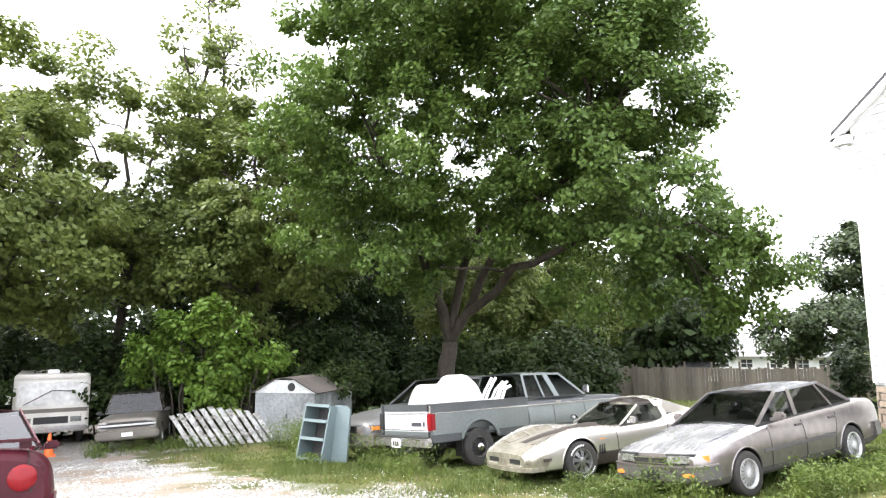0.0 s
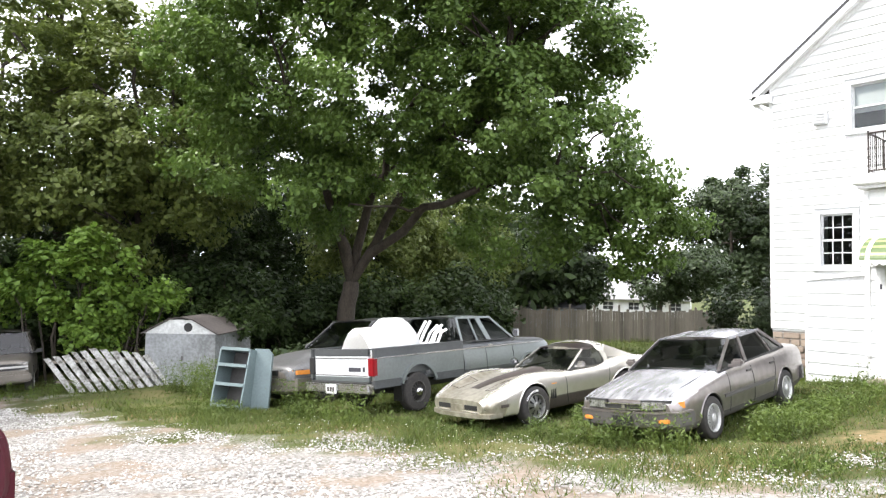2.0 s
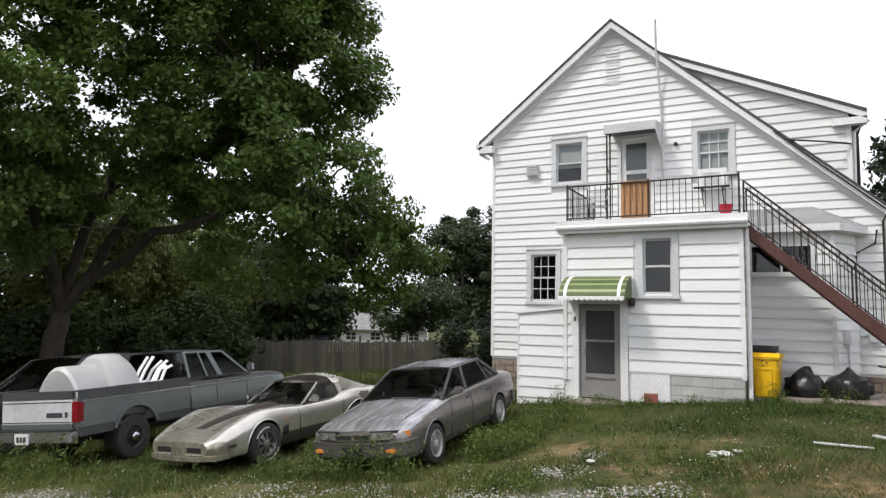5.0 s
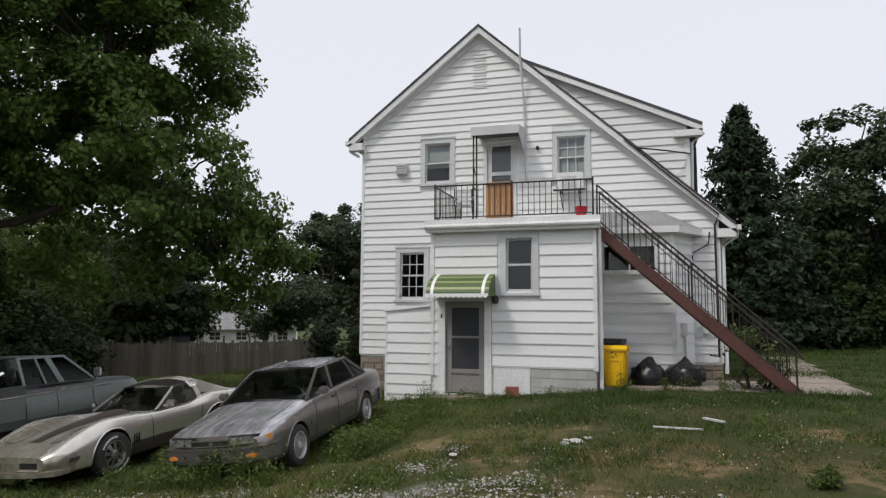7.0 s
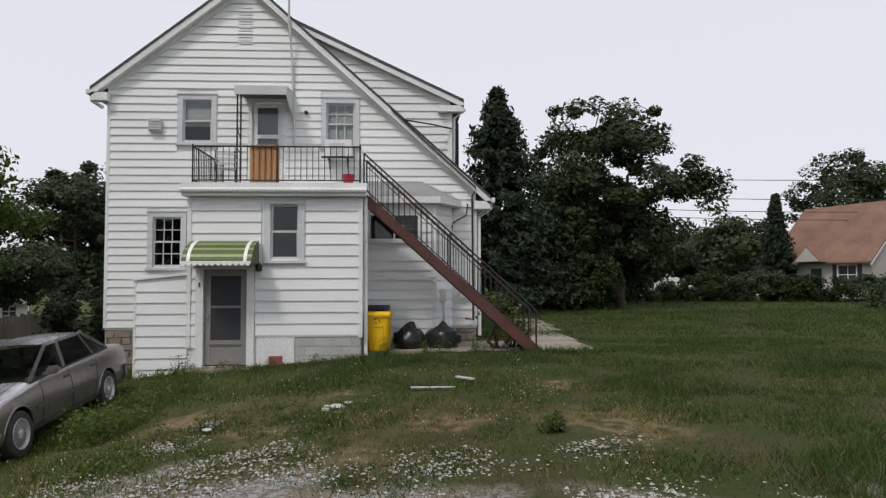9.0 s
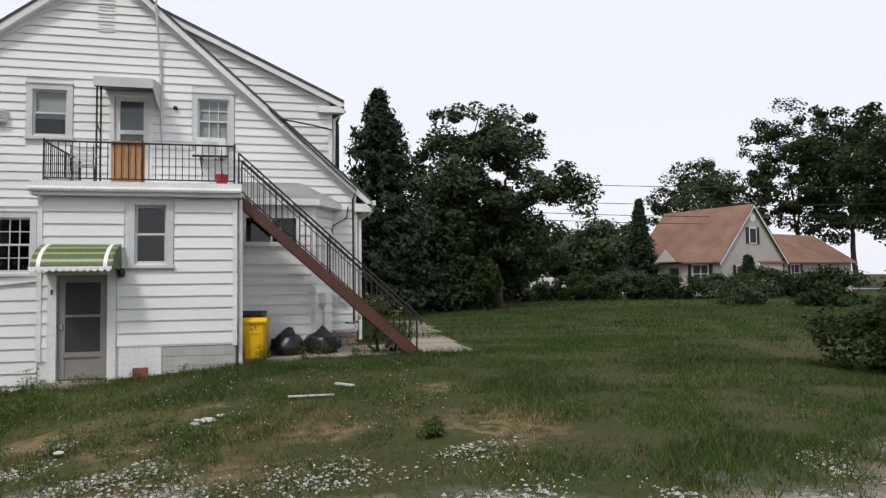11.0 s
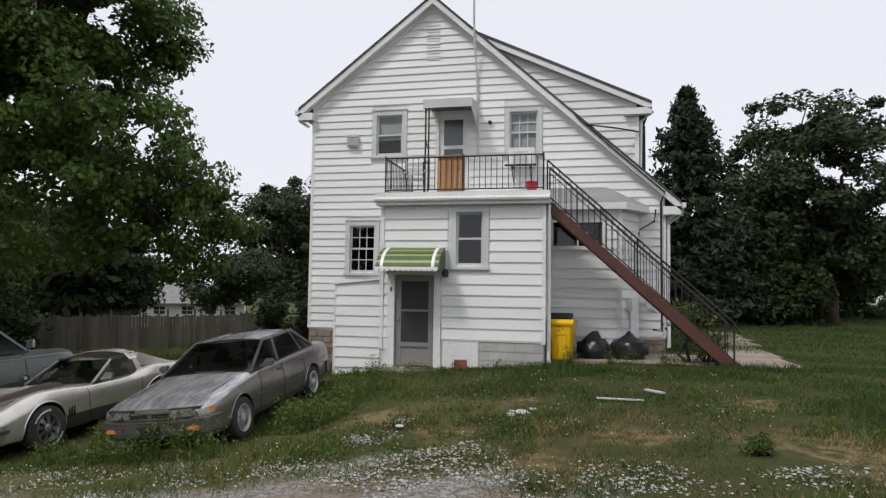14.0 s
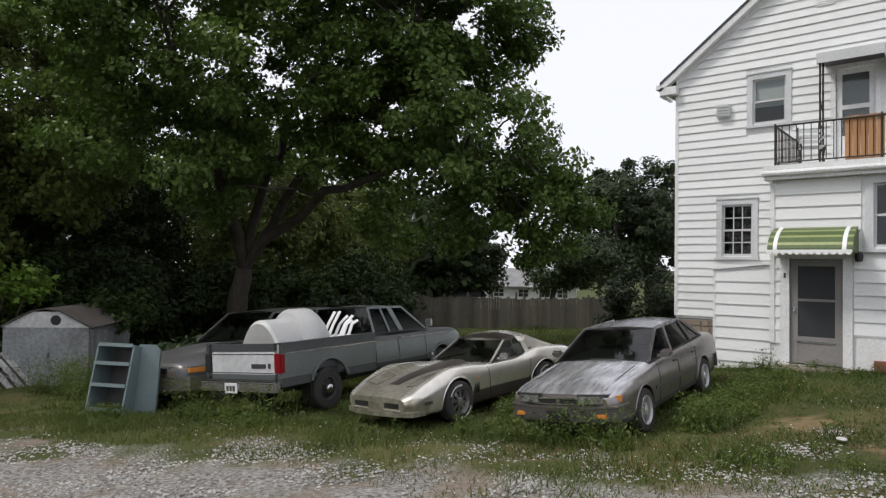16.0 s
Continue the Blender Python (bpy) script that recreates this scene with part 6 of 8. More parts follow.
def suv():
    car = thing("suv", "dusty pewter sport-utility vehicle facing the drive under the trees", "car", park(2.15, 25.9, -101, 1.45, -1.42, 0.78), group="cars at the wood's edge")
    sh = Shell([(2.38, 0.78, 0.45, 0.94, 0), (2.32, 0.86, 0.36, 1.01, 0), (2.0, 0.92, 0.32, 1.07, 0), (1.0, 0.94, 0.30, 1.12, 0), (-1.5, 0.94, 0.30, 1.14, 0), (-2.3, 0.90, 0.36, 1.12, 0), (-2.4, 0.84, 0.42, 1.0, 0)], 6)
    part("body", sh.mesh("body", [SUVPAINT, BLACKPLASTIC], lambda x, y, z, n: 0, [(1.45, 0.37), (-1.42, 0.37)], 0.44), None, car)
    cabin(car, (0.85, 1.12), (0.42, 1.74), (-1.95, 1.76), (-2.28, 1.15), 0.88, 0.72, 0.72, 0.88, SUVPAINT, [(0.34, 0.25, 0.07), (0.66, 0.64, 0.07)])
    for x in (1.45, -1.42):
        for y in (0.83, -0.83):
            wheel(car, x, y, 0.37, 0.24, 0.21, ALLOY)
    part("front_bumper", boxes((2.2, 2.46, -0.92, 0.92, 0.40, 0.66), bevel=0.05), SUVPAINT, car, "silver front bumper", smooth=40)
    part("grille", boxes((2.30, 2.405, -0.78, 0.78, 0.74, 0.92), bevel=0.01), BLACKPLASTIC, car)
    part("grille_bar", boxes((2.32, 2.42, -0.84, 0.84, 0.80, 0.855), bevel=0.01), ALLOY, car)
    for s in (1, -1):
        part("headlight", boxes((2.2, 2.41, *sorted((s * 0.55, s * 0.84)), 0.87, 0.95), (2.2, 2.40, *sorted((s * 0.60, s * 0.84)), 0.72, 0.78), bevel=0.01), HEADLAMP, car)
        mirror(car, 0.85, s * 1.06, 1.18, BLACKPLASTIC, s)
    part("number_plate", boxes((2.465, 2.475, -0.16, 0.16, 0.48, 0.60)), PLATE, car)
    part("roof_rack", boxes((-1.6, 0.1, -0.60, -0.57, 1.82, 1.85), (-1.6, 0.1, 0.57, 0.60, 1.82, 1.85)), BLACKPLASTIC, car)


def maroon_car():
    car = thing("maroon_car", "glossy maroon sedan with round red taillights and a rear spoiler", "car", park(-1.05, 9.58, 94, 1.45, -1.35, 0.78))
    sh = Shell([(2.40, 0.66, 0.32, 0.62, 0), (2.3, 0.78, 0.26, 0.68, 0), (1.45, 0.91, 0.19, 0.86, 0), (0.9, 0.92, 0.18, 0.95, 0), (-1.2, 0.925, 0.19, 1.0, 0), (-1.9, 0.91, 0.22, 1.04, 0), (-2.38, 0.86, 0.28, 1.03, 0), (-2.48, 0.80, 0.33, 0.94, 0)], 4.5, 0.5)
    part("body", sh.mesh("body", [MAROON, BLACKPLASTIC], lambda x, y, z, n: 0, [(1.45, 0.33), (-1.35, 0.33)], 0.38), None, car)
    cabin(car, (1.05, 0.96), (0.25, 1.40), (-0.95, 1.41), (-1.75, 1.03), 0.80, 0.60, 0.58, 0.76, MAROON, [(0.43, 0.44, 0.07), (0.85, 0.97, 0.035)])
    for x in (1.45, -1.35):
        for y in (0.80, -0.80):
            wheel(car, x, y, 0.33, 0.21, 0.21, ALLOY)
    part("lamp_panel", boxes((-2.495, -2.40, -0.80, 0.80, 0.62, 0.90), bevel=0.04), MAROON, car, smooth=50)
    for s in (1, -1):
        for y, r in ((0.62, 0.115), (0.33, 0.115)):
            t = part("taillight", lathe(bmesh.new(), [(0.02, -2.53), (r * 0.8, -2.525), (r, -2.505), (r, -2.40)], 24, "x", (0, s * y, 0.77)), REDLENS, car, "round red taillight", smooth=40)
            if y < 0.5:
                part("reversing_light", lathe(bmesh.new(), [(0.01, -2.545), (0.042, -2.54), (0.045, -2.52)], 16, "x", (0, s * y, 0.77)), HEADLAMP, t, smooth=40)
        mirror(car, 0.8, s * 1.0, 1.02, MAROON, s)
        part("spoiler_foot", boxes((-2.35, -2.2, *sorted((s * 0.58, s * 0.68)), 1.02, 1.085), bevel=0.01), MAROON, car)
    part("spoiler", boxes((-2.44, -2.24, -0.72, 0.72, 1.08, 1.11), bevel=0.012), MAROON, car, smooth=40)
    part("rear_bumper", prism(bmesh.new(), [(-1.95, -0.93), (-2.4, -0.88), (-2.56, -0.5), (-2.58, 0), (-2.56, 0.5), (-2.4, 0.88), (-1.95, 0.93), (-2.0, 0.5), (-2.0, -0.5)], 0.34, 0.60, "z"), MAROON, car, smooth=30)
    part("number_plate", boxes((-2.51, -2.495, -0.16, 0.16, 0.68, 0.80)), PLATE, car)
    bm = bmesh.new()
    for y in (-0.66, 0.66):
        tube(bm, [sh.top(x, y) + Vector((0, 0, 0.002)) for x in (-1.8, -2.0, -2.2, -2.40)] + [(-2.505, y * 1.0, 0.92), (-2.51, y * 1.05, 0.64)], 0.006, 4)
    part("boot_seam", bm, BLACKPLASTIC, car)


def motorhome():
    car = thing("motorhome", "old off-white motorhome with a crumpled silver windshield cover", "motorhome", Matrix.Translation((-0.55, 28.6, gz(-0.5, 28))) @ pose(0, 0, 0, 0, 0, -88))
    part("body", boxes((-5.6, 0.0, -1.22, 1.22, 0.55, 2.55), bevel=0.08), RVWHITE, car, smooth=40)
    part("windshield_cover", boxes((-0.02, 0.03, -1.08, 1.08, 1.45, 2.30), bevel=0.01), RVSHADE, car, "crumpled silver cover over the windshield")
    part("roof_cap", boxes((-0.3, 0.06, -1.20, 1.20, 2.40, 2.58), bevel=0.04), RVWHITE, car)
    part("belt_stripe", boxes((-0.02, 0.02, -1.15, 1.15, 1.20, 1.34)), SUVPAINT, car)
    part("front_panel", boxes((-0.02, 0.035, -1.15, 1.15, 0.72, 1.18), bevel=0.02), RVWHITE, car)
    part("grille", boxes((0.02, 0.05, -0.55, 0.55, 0.80, 1.05)), BLACKPLASTIC, car)
    for s in (1, -1):
        part("headlight", boxes((0.02, 0.06, *sorted((s * 0.62, s * 0.98)), 0.84, 1.03), bevel=0.01), HEADLAMP, car)
        part("door_mirror", boxes((-0.1, -0.02, *sorted((s * 1.28, s * 1.46)), 1.55, 1.85), bevel=0.02), RVWHITE, car)
        wheel(car, -1.0, s * 1.0, 0.38, 0.24, 0.2, ALLOY)
        wheel(car, -4.2, s * 1.0, 0.38, 0.24, 0.2, ALLOY)
    part("bumper", boxes((0.0, 0.14, -1.18, 1.18, 0.50, 0.70), bevel=0.03), CHROME, car)
    part("wiper", tube(bmesh.new(), [(0.05, -0.9, 1.5), (0.06, 0.0, 2.0), (0.06, 0.6, 1.95)], 0.015, 4), INK, car)
    part("roof_vent", boxes((-0.9, -0.5, -0.2, 0.2, 2.55, 2.72), bevel=0.03), WHITEPLASTIC, car)


for build in (sedan, sports_car, pickup, van, suv, maroon_car, motorhome):
    build()

# ---- trees and undergrowth ----
rng = np.random.default_rng(7)


def leaf_quads(c, out, size, slim=0.62):
    """One small folded rhombus a leaf, facing roughly out and up."""
    n = len(c)
    nrm = out * 0.55 + np.array([0, 0, 0.55]) + rng.normal(0, 0.55, (n, 3))
    nrm /= np.linalg.norm(nrm, axis=1)[:, None] + 1e-6
    a = np.cross(nrm, rng.normal(0, 1, (n, 3)))
    a /= np.linalg.norm(a, axis=1)[:, None] + 1e-6
    b = np.cross(nrm, a)
    s = size * rng.uniform(0.55, 1.35, (n, 1)) * 0.5
    return np.stack([c - a * s, c + b * s * slim - nrm * s * 0.15, c + a * s, c - b * s * slim - nrm * s * 0.15], 1)


def puffs_in(lobes, count):
    """Clump centres spread through lobes (centre, radii), more of them near the outside."""
    vol = np.array([r[0] * r[1] * r[2] for _, r in lobes]) ** 0.75
    res = []
    for (c, r), k in zip(lobes, np.maximum(2, np.round(count * vol / vol.sum())).astype(int)):
        d = rng.normal(0, 1, (k, 3))
        d /= np.linalg.norm(d, axis=1)[:, None]
        d *= rng.uniform(0.25, 1.0, (k, 1)) ** 0.55
        res.append(np.array(c) + d * np.array(r))
    return np.concatenate(res)


def foliage(puffs, radius, leaves, size, middle, flat=0.7, slim=0.62):
    k = len(puffs)
    per = max(8, leaves // k)
    r = radius * rng.uniform(0.55, 1.35, (k, 1, 1))
    d = rng.normal(0, 1, (k, per, 3))
    d /= np.linalg.norm(d, axis=2)[:, :, None]
    d *= rng.uniform(0.1, 1.0, (k, per, 1)) ** 0.5
    d[:, :, 2] *= flat
    c = (puffs[:, None, :] + d * r).reshape(-1, 3)
    out = d.reshape(-1, 3) * 0.6 + (c - middle) / (np.linalg.norm(c - middle, axis=1)[:, None] + 1e-6)
    return leaf_quads(c, out, size, slim)


def limb(bm, a, b, r0, r1, wob=0.06, sides=7, steps=5):
    a, b = Vector(a), Vector(b)
    k = (b - a).length
    pts = [a.lerp(b, i / steps) + Vector((rng.normal(0, wob), rng.normal(0, wob), k * 0.10 * math.sin(math.pi * i / steps) + rng.normal(0, wob))) * (0.0 if i in (0, steps) else 1.0) * (1 + 0.04 * k) for i in range(steps + 1)]
    tube(bm, pts, r0, sides, r1)
    return pts


def tree(name, label, base, trunk, forks, lobes, clumps, leaves, size, mat, radius=0.9, group="", limbs=16):
    """A tapered trunk with forks and limbs, and a crown of leaf clumps round their ends."""
    x, y = base
    z = gz(x, y) - 0.1
    t = thing(name, label, "tree", Matrix.Translation((x, y, z)), group=group, in_world=True)
    bm = bmesh.new()
    f0 = Vector(forks[0])
    limb(bm, (x, y, z), f0, trunk, trunk * 0.72, 0.05, 12)
    ends = [f0]
    for f in forks[1:]:
        pts = limb(bm, f0, f, trunk * 0.5, trunk * 0.2, 0.15, 9, 7)
        ends += [pts[3], pts[5], pts[-1]]
    p = puffs_in(lobes, clumps)
    for q in p[rng.permutation(len(p))[:limbs]]:
        near = min(ends, key=lambda e: (e - Vector(q)).length + 0.6 * max(0, e.z - q[2]))
        limb(bm, near, q, trunk * 0.17, 0.02, 0.2, 5, 5)
    part("trunk", bm, BARK, t, smooth=60)
    middle = np.mean([c for c, _ in lobes], axis=0)
    part("crown", stuff_mesh("crown", foliage(p, radius, leaves, size, middle), 4, mat), None, t)
    return t


tree("maple_tree", "large spreading maple with dark forked trunk and dense green crown", (14.0, 25.3), 0.43,
     [(14.15, 25.0, 1.5), (10.2, 23.2, 8.0), (12.6, 24.0, 10.5), (15.6, 22.2, 9.5), (16.8, 18.6, 8.0), (16.6, 16.4, 5.0)],
     [((13.5, 23.5, 10.5), (6.8, 6.4, 7.5)), ((16.3, 17.5, 10.4), (4.3, 4.1, 5.0)), ((9.5, 22.5, 9.0), (4.8, 4.4, 5.4)), ((16.6, 15.7, 5.6), (3.3, 3.1, 1.8)), ((10.2, 21.0, 14.5), (5.4, 4.8, 4.0)), ((15.8, 18.3, 14.2), (4.8, 4.5, 3.8)), ((15.4, 19.5, 6.8), (3.2, 3.0, 2.2)), ((17.9, 15.2, 4.6), (2.4, 2.3, 1.9)), ((19.0, 14.4, 3.9), (1.6, 1.5, 1.4)), ((19.9, 13.5, 4.0), (1.1, 1.1, 0.9)), ((18.8, 14.6, 2.4), (1.6, 1.5, 0.9)), ((17.3, 16.0, 10.8), (2.6, 2.4, 3.2)), ((17.4, 16.2, 14.2), (2.3, 2.2, 2.6)), ((16.6, 18.2, 3.4), (2.4, 2.2, 1.3))],
     960, 260000, 0.19, LEAF_MAPLE, 0.74, limbs=80)
WOODS = "trees at the edge of the wood"
for x, y, h, spread, mat, n in ((7.0, 30.5, 15.5, 4.0, LEAF_WOOD, 26000), (1.5, 33.0, 18.0, 4.6, LEAF_WOOD, 26000), (-3.4, 29.5, 16.0, 4.6, LEAF_WOOD, 28000), (-8.0, 26.0, 15.0, 4.4, LEAF_WOOD, 24000), (11.0, 37.0, 17.0, 5.0, LEAF_DARK_SHADE, 20000), (20.5, 33.0, 12.0, 4.2, LEAF_WOOD, 20000), (27.0, 34.0, 10.0, 4.5, LEAF_WOOD, 16000), (-13.0, 31.0, 15.0, 5.0, LEAF_WOOD, 14000), (16.0, 41.0, 15.0, 5.5, LEAF_DARK_SHADE, 14000)):
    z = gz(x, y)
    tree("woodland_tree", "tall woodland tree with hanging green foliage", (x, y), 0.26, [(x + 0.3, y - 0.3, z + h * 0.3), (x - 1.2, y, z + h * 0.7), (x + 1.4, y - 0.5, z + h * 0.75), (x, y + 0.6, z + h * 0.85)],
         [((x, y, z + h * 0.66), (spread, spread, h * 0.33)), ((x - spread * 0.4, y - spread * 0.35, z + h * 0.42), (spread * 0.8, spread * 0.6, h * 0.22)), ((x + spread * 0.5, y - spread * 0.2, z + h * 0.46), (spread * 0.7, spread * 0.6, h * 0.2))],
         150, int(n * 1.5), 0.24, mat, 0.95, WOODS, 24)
tree("bare_topped_tree", "tall thin tree with sparse leaves against the sky", (5.2, 36.0), 0.24, [(5.3, 35.8, 8.0), (4.2, 35.6, 17.0), (6.6, 35.5, 18.5), (5.4, 35.9, 20.0)], [((5.4, 35.8, 15.5), (2.9, 2.5, 5.5))], 60, 4200, 0.28, LEAF_WOOD, 0.8, limbs=46)


def thicket(name, label, lobes, clumps, leaves, size, mat, radius=0.7, stems=10, cat="shrub", slim=0.62, group=""):
    c0 = np.mean([c for c, _ in lobes], axis=0)
    z = gz(c0[0], c0[1])
    t = thing(name, label, cat, Matrix.Translation((float(c0[0]), float(c0[1]), z)), in_world=True, group=group)
    p = puffs_in(lobes, clumps)
    p[:, 2] = np.maximum(p[:, 2], ground_z(p[:, 0], p[:, 1]) + radius * 0.3)
    bm = bmesh.new()
    for q in p[rng.permutation(len(p))[:stems]]:
        b = (c0[0] + (q[0] - c0[0]) * 0.7, c0[1] + (q[1] - c0[1]) * 0.7)
        limb(bm, (*b, gz(*b) - 0.05), q, 0.045, 0.012, 0.08, 5, 4)
    part("stem", bm, BARK, t, smooth=60)
    part("leaves", stuff_mesh("leaves", foliage(p, radius, leaves, size, c0 - np.array([0, 0, 1.0]), 0.8, slim), 4, mat), None, t)
    return t


UNDER = "undergrowth along the wood"
# the gloom below the trees is put into the leaf colour
for x, y, w, h, mat in ((-5.5, 27.5, 3.6, 3.6, LEAF_DARK_SHADE), (-1.5, 33.0, 3.2, 5.0, LEAF_DARK_SHADE), (3.0, 30.5, 3.2, 4.2, LEAF_DARK_SHADE), (9.5, 28.5, 3.0, 3.6, LEAF_DARK_SHADE), (13.0, 29.5, 3.6, 3.4, LEAF_DARK_SHADE), (17.5, 29.0, 3.6, 3.2, LEAF_DARK_SHADE), (18.8, 23.2, 2.6, 2.2, LEAF_DARK_SHADE), (22.0, 27.0, 3.2, 3.6, LEAF_DARK_SHADE), (-9.5, 22.5, 3.0, 3.4, LEAF_DARK_SHADE), (6.0, 33.5, 4.0, 7.0, LEAF_DARK_SHADE), (-3.0, 37.0, 5.0, 8.0, LEAF_DARK_SHADE), (12.0, 34.0, 4.5, 7.0, LEAF_DARK_SHADE), (19.0, 36.0, 4.5, 6.0, LEAF_DARK_SHADE), (10.3, 20.6, 1.3, 0.6, LEAF_FAR), (-10.0, 35.0, 5.0, 8.0, LEAF_DARK_SHADE)):
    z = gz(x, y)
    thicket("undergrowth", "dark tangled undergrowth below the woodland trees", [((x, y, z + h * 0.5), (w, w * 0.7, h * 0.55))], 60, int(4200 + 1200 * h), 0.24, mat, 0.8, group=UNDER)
thicket("catalpa_shrub", "bright green broad-leaved shrub in front of the wood", [((3.8, 25.6, 1.4), (1.5, 1.0, 1.1)), ((5.4, 24.6, 0.7), (1.3, 0.8, 0.8)), ((2.5, 26.2, 1.1), (1.0, 0.8, 0.8)), ((4.2, 25.3, 2.6), (1.0, 0.8, 0.9)), ((3.0, 25.9, 2.2), (0.7, 0.6, 0.5)), ((6.2, 24.1, 0.9), (0.8, 0.6, 0.5)), ((4.4, 25.0, -0.1), (1.5, 0.8, 0.7)), ((5.1, 24.9, 1.9), (0.7, 0.6, 0.6))], 150, 11500, 0.21, LEAF_BRIGHT, 0.44, 24, slim=0.6)
thicket("shed_vine", "dark vine grown over the shed roof", [((8.0, 23.9, 0.45), (1.0, 1.2, 0.35)), ((8.9, 23.2, 0.2), (0.7, 0.9, 0.5)), ((6.3, 23.6, -0.6), (0.5, 0.7, 0.8))], 40, 4200, 0.16, LEAF_DARK_SHADE, 0.4, 6, "vine")
thicket("corner_bush", "leafy bush beside the house corner", [((26.0, 13.6, 0.2), (2.0, 1.8, 1.6))], 60, 8000, 0.18, LEAF_FAR, 0.5)
for x, y, h, w in ((50.0, 26.5, 12.5, 5.0), (58.0, 27.0, 13.5, 5.5), (75.0, 64.0, 12.0, 6.0), (38.0, 34.0, 7.5, 4.0), (46.0, 46.0, 11.0, 6.0)):
    z = gz(x, y)
    tree("distant_tree", "round-crowned tree beyond the fence", (x, y), 0.3, [(x, y, z + h * 0.3), (x + 1, y, z + h * 0.7)], [((x, y, z + h * 0.55), (w, w, h * 0.45))], 140, 22000, 0.34, LEAF_FAR, 1.0, "trees beyond the fence", 10)


tree("small_yard_tree", "small leaning tree above the fence", (36.5, 24.5), 0.2, [(36.6, 24.3, 0.4), (37.2, 22.5, 2.2), (36.2, 25.6, 2.0)], [((37.4, 22.4, 2.2), (2.6, 2.2, 1.6)), ((36.6, 24.6, 1.6), (2.2, 1.8, 1.3))], 70, 10000, 0.24, LEAF_FAR, 0.8, limbs=14)


def spruce(x, y, h, w, label):
    z = gz(x, y)
    t = thing("spruce", label, "tree", Matrix.Translation((x, y, z)), in_world=True)
    part("trunk", tube(bmesh.new(), [(x, y, z - 0.1), (x, y, z + h)], 0.22, 8, 0.02), BARK, t)
    pts, outs = [], []
    for i in range(800):
        s = rng.uniform(0.02, 1) ** 0.8
        a, r = rng.uniform(0, 2 * math.pi), (w * (1 - s) ** 0.85 + 0.1) * rng.uniform(0.5, 1.22)
        d = np.array([math.cos(a), math.sin(a), 0])
        k = 26
        u = rng.uniform(0.25, 1.0, k)[:, None]
        pts.append(np.array([x, y, z + 0.25 + s * (h - 0.3)]) + d * r * u + np.array([0, 0, -0.18]) * r * u**2 + np.array([0, 0, 0.25 * r]) * (u > 0.85) * 0.4 + rng.normal(0, 0.10, (k, 3)))
        outs.append(np.repeat(d[None], k, 0))
    part("crown", stuff_mesh("crown", leaf_quads(np.concatenate(pts), np.concatenate(outs), 0.34, 0.4), 4, NEEDLE), None, t)


spruce(31.5, -3.0, 11.0, 4.5, "dark spruce rising behind the house")
tree("lawn_tree", "broad deciduous tree with dark trunk on the lawn", (39.0, -11.4), 0.38, [(39.0, -11.3, 2.6), (38.0, -9.5, 7.5), (39.5, -12.5, 8.5), (38.5, -14.5, 7.0)],
     [((38.8, -10.2, 7.8), (4.6, 4.8, 5.2)), ((38.5, -8.0, 5.4), (3.4, 3.4, 3.6)), ((38.6, -16.2, 7.4), (1.9, 1.5, 1.7)), ((38.8, -12.6, 4.0), (3.0, 3.0, 2.4)), ((38.8, -10.0, 2.6), (3.0, 3.4, 1.4))], 330, 62000, 0.27, LEAF_FAR, 0.85, limbs=30)
for x, y, w, h in ((37.0, -5.5, 3.4, 6.5), (35.0, -1.0, 3.0, 6.5), (42.0, -6.0, 4.0, 6.0), (36.0, -8.0, 2.2, 3.2), (47.0, -13.0, 3.0, 5.0)):
    thicket("yard_shrub", "dark tall shrub behind the house", [((x, y, h * 0.45), (w, w, h * 0.5))], 90, 13000, 0.28, LEAF_DARK_SHADE, 0.75)
for i in range(7):
    x, y = 49.0 - 0.9 * i, -17.5 - 3.6 * i
    thicket("hedge_shrub", "rounded dark green hedge shrub at the lawn's edge", [((x, y, 0.75 + 0.2 * (i % 3)), (1.6, 2.5, 1.15))], 60, 8000, 0.2, LEAF_DARK_SHADE if i % 2 else LEAF_FAR, 0.5, group="hedge shrubs")
thicket("reddish_bush", "thin reddish-green bush standing out on the lawn", [((33.0, -24.2, 0.95), (1.7, 1.8, 1.0))], 30, 2600, 0.18, LEAF_FAR, 0.5)
thicket("drive_bush", "dark leafy bush beside the drive", [((10.0, -9.5, 0.6), (1.2, 1.1, 0.8)), ((9.6, -10.4, 0.9), (1.3, 1.2, 1.0))], 60, 8200, 0.11, LEAF_DARK_SHADE, 0.36)
thicket("hedge_shrub", "rounded dark green hedge shrub at the lawn's edge", [((30.0, -27.5, 1.0), (2.4, 2.0, 1.4))], 34, 5200, 0.22, LEAF_DARK_SHADE, 0.6, group="hedge shrubs")
for x, y, h, w, mat in ((90.0, -60.5, 19.5, 7.5, LEAF_FAR), (98.0, -70.0, 17.0, 8.0, LEAF_FAR), (84.0, -73.0, 28.0, 8.5, LEAF_DARK_SHADE), (78.0, -77.0, 26.0, 8.5, LEAF_DARK_SHADE), (72.0, -35.0, 8.5, 4.5, LEAF_FAR), (55.0, -62.0, 21.0, 7.0, LEAF_DARK_SHADE), (92.0, -40.0, 8.0, 6.0, LEAF_FAR), (88.0, -30.0, 7.0, 5.0, LEAF_FAR), (80.0, -22.0, 7.0, 5.5, LEAF_FAR)):
    tree("far_tree", "broad dark tree near the grey house", (x, y), 0.4, [(x, y, h * 0.3), (x + 1, y + 1, h * 0.7), (x - 1, y - 1, h * 0.7)], [((x, y, h * 0.6), (w, w, h * 0.4))], 150, 18000, 0.5, mat, 1.4, "trees near the grey house", 10)
